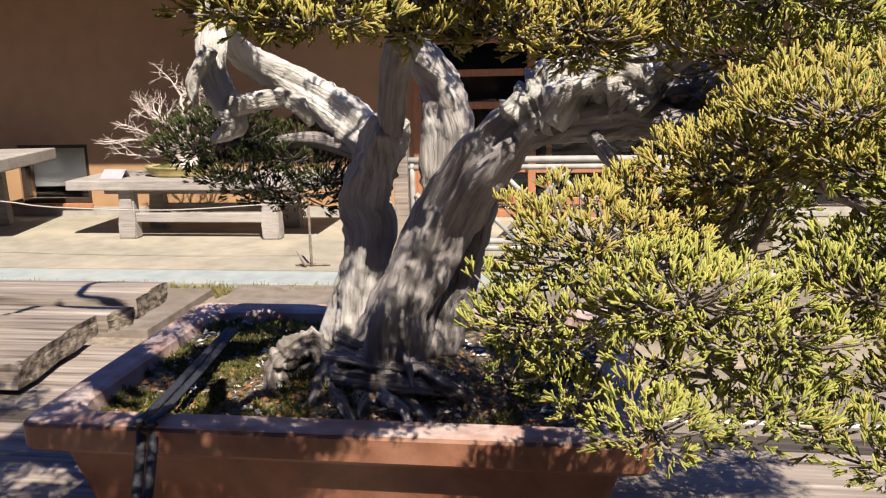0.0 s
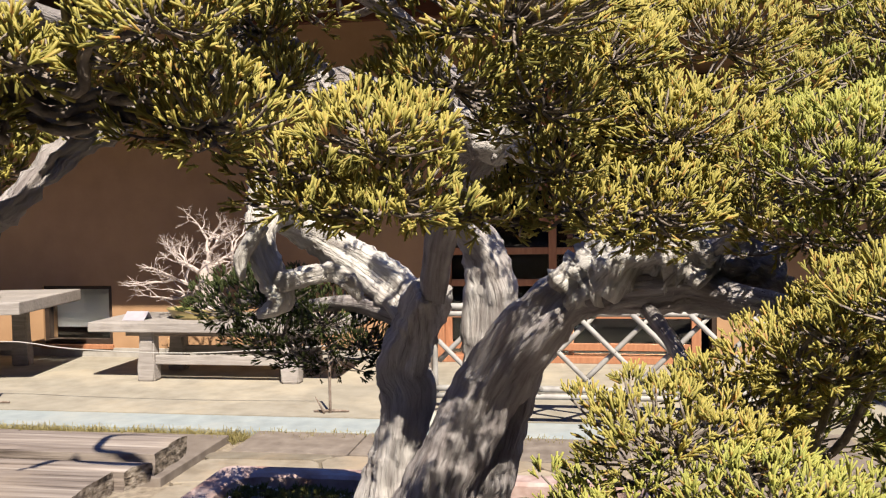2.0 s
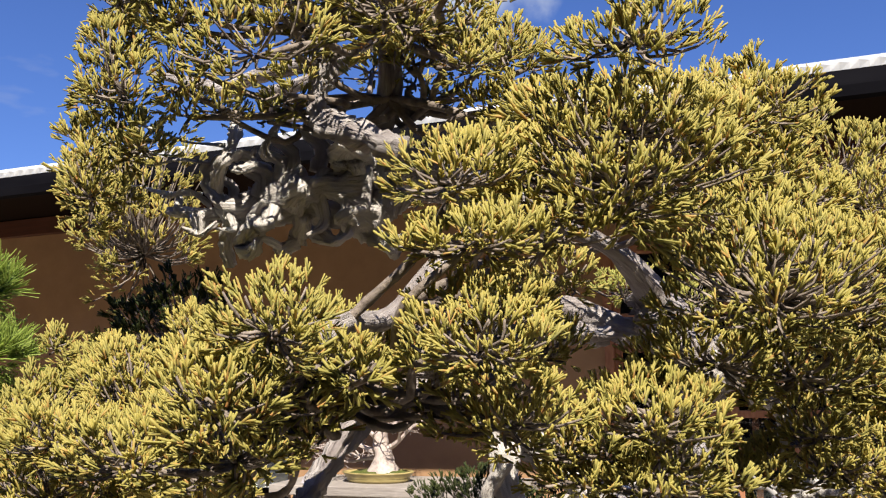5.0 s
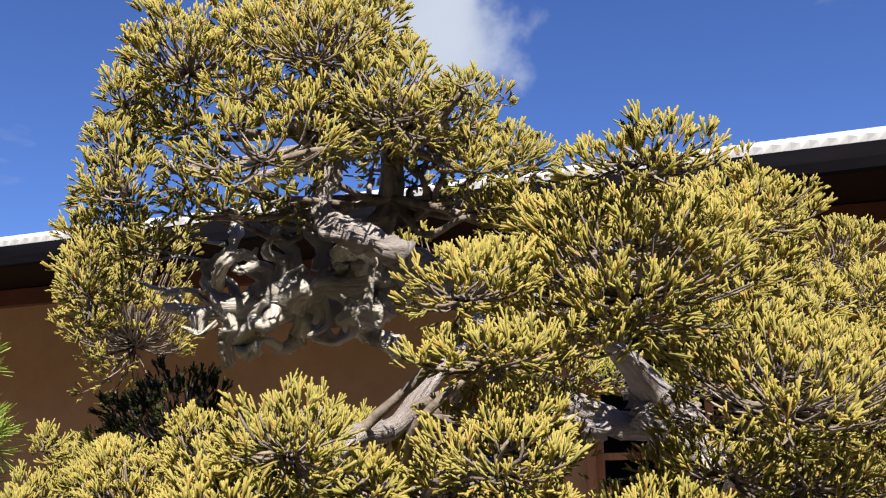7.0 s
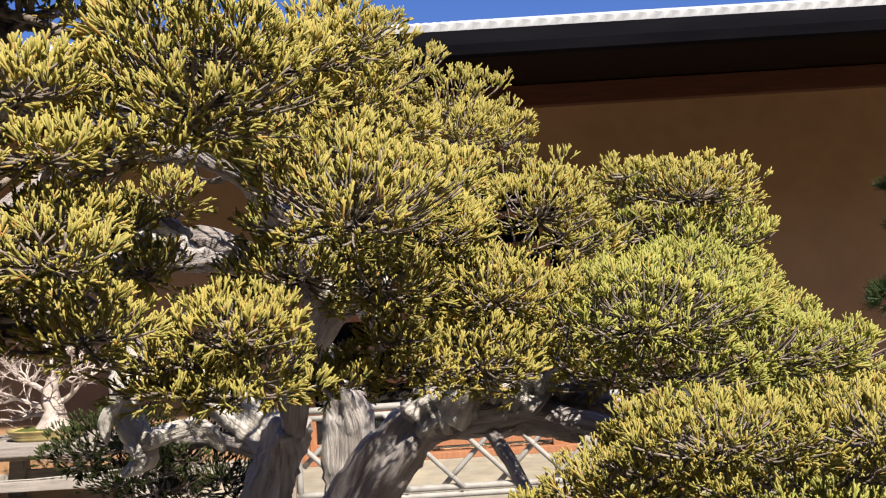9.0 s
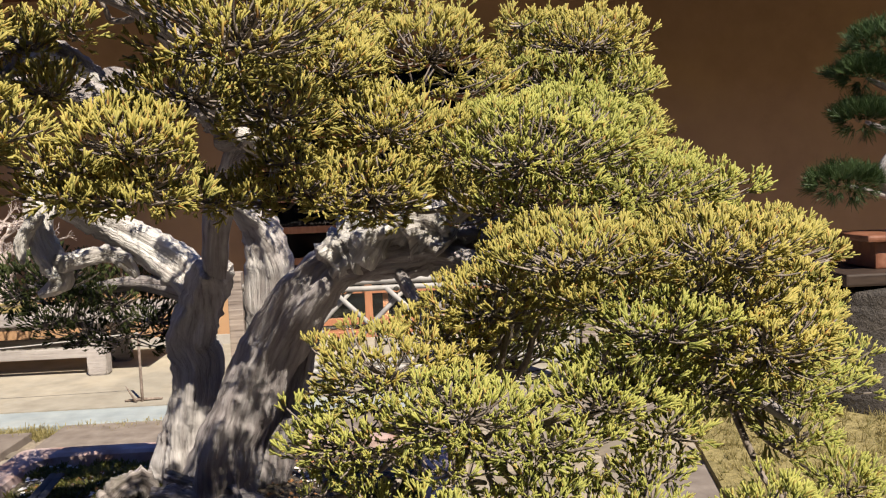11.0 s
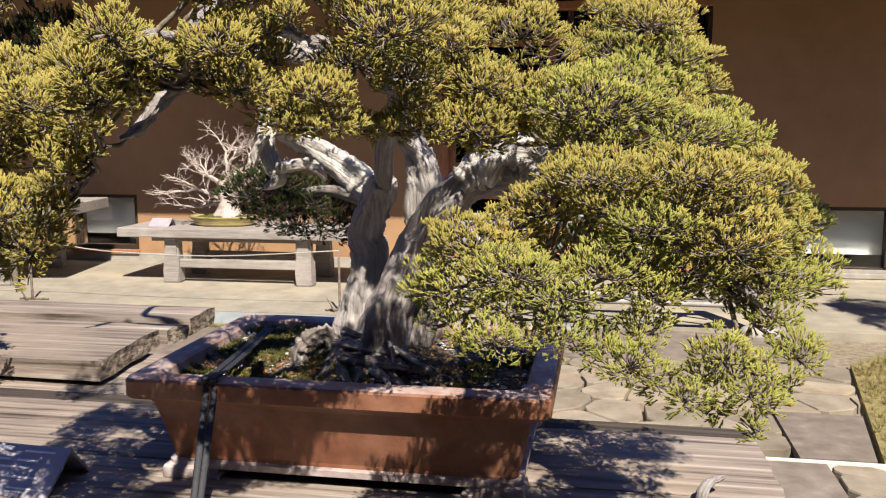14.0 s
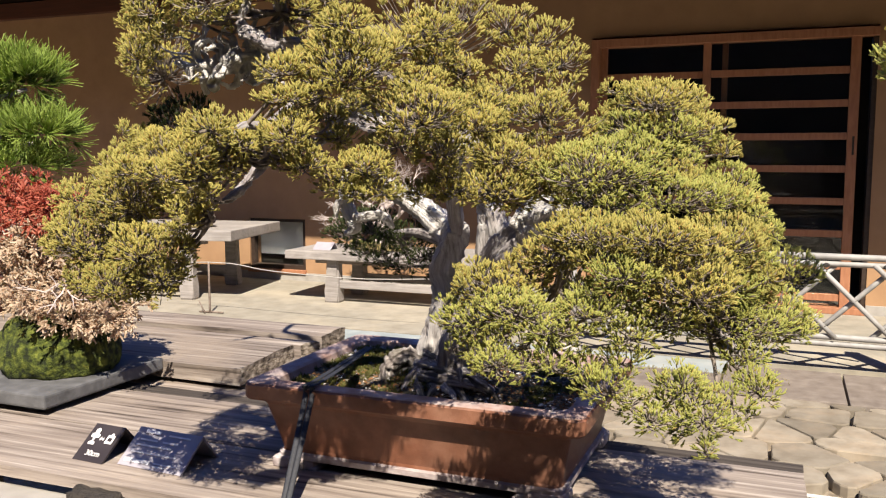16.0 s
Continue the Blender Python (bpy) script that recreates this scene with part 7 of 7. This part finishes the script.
for k, (c, r) in enumerate((((-0.02, 0.2, 0.70), (0.20, 0.16, 0.07)), ((0.14, 0.2, 0.67), (0.12, 0.10, 0.05)), ((0.16, 0.2, 0.49), (0.15, 0.12, 0.05)), ((-0.08, 0.2, 0.50), (0.17, 0.14, 0.06)), ((0.06, 0.2, 0.38), (0.16, 0.14, 0.05)), ((-0.12, 0.15, 0.30), (0.16, 0.14, 0.05)))):
    pine_pad(pine, c, r, 130, M_PINE, 1.25)
    limb("branch", [(0.02, 0.1, c[2] - 0.10), (c[0] * 0.5, c[1] * 0.8, c[2] - 0.06), (c[0], c[1], c[2] - 0.03)], [0.016, 0.012, 0.006], M_BARK, pine, sides=6, per=3)

# ---- flagstones ----
path = tagged(new("path"), "crazy paving of buff flagstones with open joints", "path", kind="structure")
cells = []
rnd = random.Random(5)
for i in range(-6, 14):
    for j in range(0, 18):
        if rnd.random() < 0.82:
            cells.append((i * 0.212 + rnd.uniform(-0.115, 0.115), 0.55 + j * 0.206 + rnd.uniform(-0.11, 0.11)))
for cx, cy in cells:
    poly = [(cx - 0.5, cy - 0.5), (cx + 0.5, cy - 0.5), (cx + 0.5, cy + 0.5), (cx - 0.5, cy + 0.5)]
    for ox, oy in cells:
        dx, dy = ox - cx, oy - cy
        L = math.hypot(dx, dy)
        if 0 < L < 1.0:
            poly = clip(poly, cx + dx / 2 - dx / L * 0.007, cy + dy / 2 - dy / L * 0.007, dx / L, dy / L)
    poly = clip(poly, 0, 4.04, 0, 1)
    if cy < 2.75 and 0.30 < cx < 0.92 and cy > 2.0:
        continue
    if 2.75 < cy < 3.30 and cx > 0.86:
        continue
    if 2.0 < cy < 2.75:
        poly = clip(poly, 0.945, cy, -1, 0) if cx >= 0.92 else clip(poly, 0.230, cy, 1, 0)
    elif cy <= 2.0 and 0.1 < cx < 1.1:
        poly = clip(poly, cx, 2.010, 0, 1)
    if cy > 2.75:
        if cy < 3.30:
            poly = clip(poly, 0.845, cy, 1, 0)
        elif cx > 0.65:
            poly = clip(poly, cx, 3.310, 0, -1)
        poly = clip(poly, 1.12 + (cy - 2.78) * 0.175, cy, 1, -0.175)
        poly = clip(poly, 0, 2.785, 0, -1)
    else:
        poly = clip(poly, 0, 2.73, 0, 1)
    if len(poly) < 3:
        continue
    bm = bmesh.new()
    mx, my = sum(p[0] for p in poly) / len(poly), sum(p[1] for p in poly) / len(poly)
    pts = []
    for k in range(len(poly)):
        a, b, c = Vector(poly[k - 1]), Vector(poly[k]), Vector(poly[(k + 1) % len(poly)])
        t = min(0.03, (a - b).length * 0.3, (c - b).length * 0.3)
        pts += [b + (a - b).normalized() * t, b + (c - b).normalized() * t]
    h = rnd.uniform(-0.006, 0.004)
    low = [bm.verts.new((p.x, p.y, -0.09)) for p in pts]
    mid = [bm.verts.new((p.x, p.y, h - 0.006)) for p in pts]
    top = [bm.verts.new((p.x + (mx - p.x) * 0.025, p.y + (my - p.y) * 0.025, h)) for p in pts]
    for lo, hi in ((low, mid), (mid, top)):
        for k in range(len(pts)):
            bm.faces.new((lo[k], lo[(k + 1) % len(pts)], hi[(k + 1) % len(pts)], hi[k]))
    bm.faces.new(top)
    part("flagstone", bm, M_FLAG, path)
slabs = tagged(new("terrace"), "large brown-grey paving slabs below the fence", "paving", kind="structure")
for k in range(5):
    x0 = -1.8 + 0.62 * k
    part("slab", boxed(x0, x0 + 0.608, 4.055, 4.46 if k < 3 else 4.70, -0.1, -0.002 + 0.003 * (k % 2), 0.005), M_SLAB, slabs)
for y0, y1 in ((2.785, 3.300),):
    bm = bmesh.new()
    ring = [(0.855, y0), (1.115 + (y0 - 2.785) * 0.175, y0), (1.115 + (y1 - 2.785) * 0.175, y1), (0.855, y1)]
    low, top = [bm.verts.new((x, y, -0.1)) for x, y in ring], [bm.verts.new((x, y, -0.003)) for x, y in ring]
    bm.faces.new(low[::-1])
    bm.faces.new(top)
    for q in range(4):
        bm.faces.new((low[q], low[(q + 1) % 4], top[(q + 1) % 4], top[q]))
    part("slab", bm, M_SLAB, slabs)
part("slab", boxed(0.240, 0.935, 2.020, 2.738, -0.1, -0.002, 0.005), M_SLAB, slabs)
for k in range(4):
    x0 = -4.4 + 0.62 * k
    part("slab", boxed(x0, x0 + 0.608, 3.6, 4.36, -0.1, -0.006 + 0.003 * (k % 2), 0.005), M_SLAB, slabs)
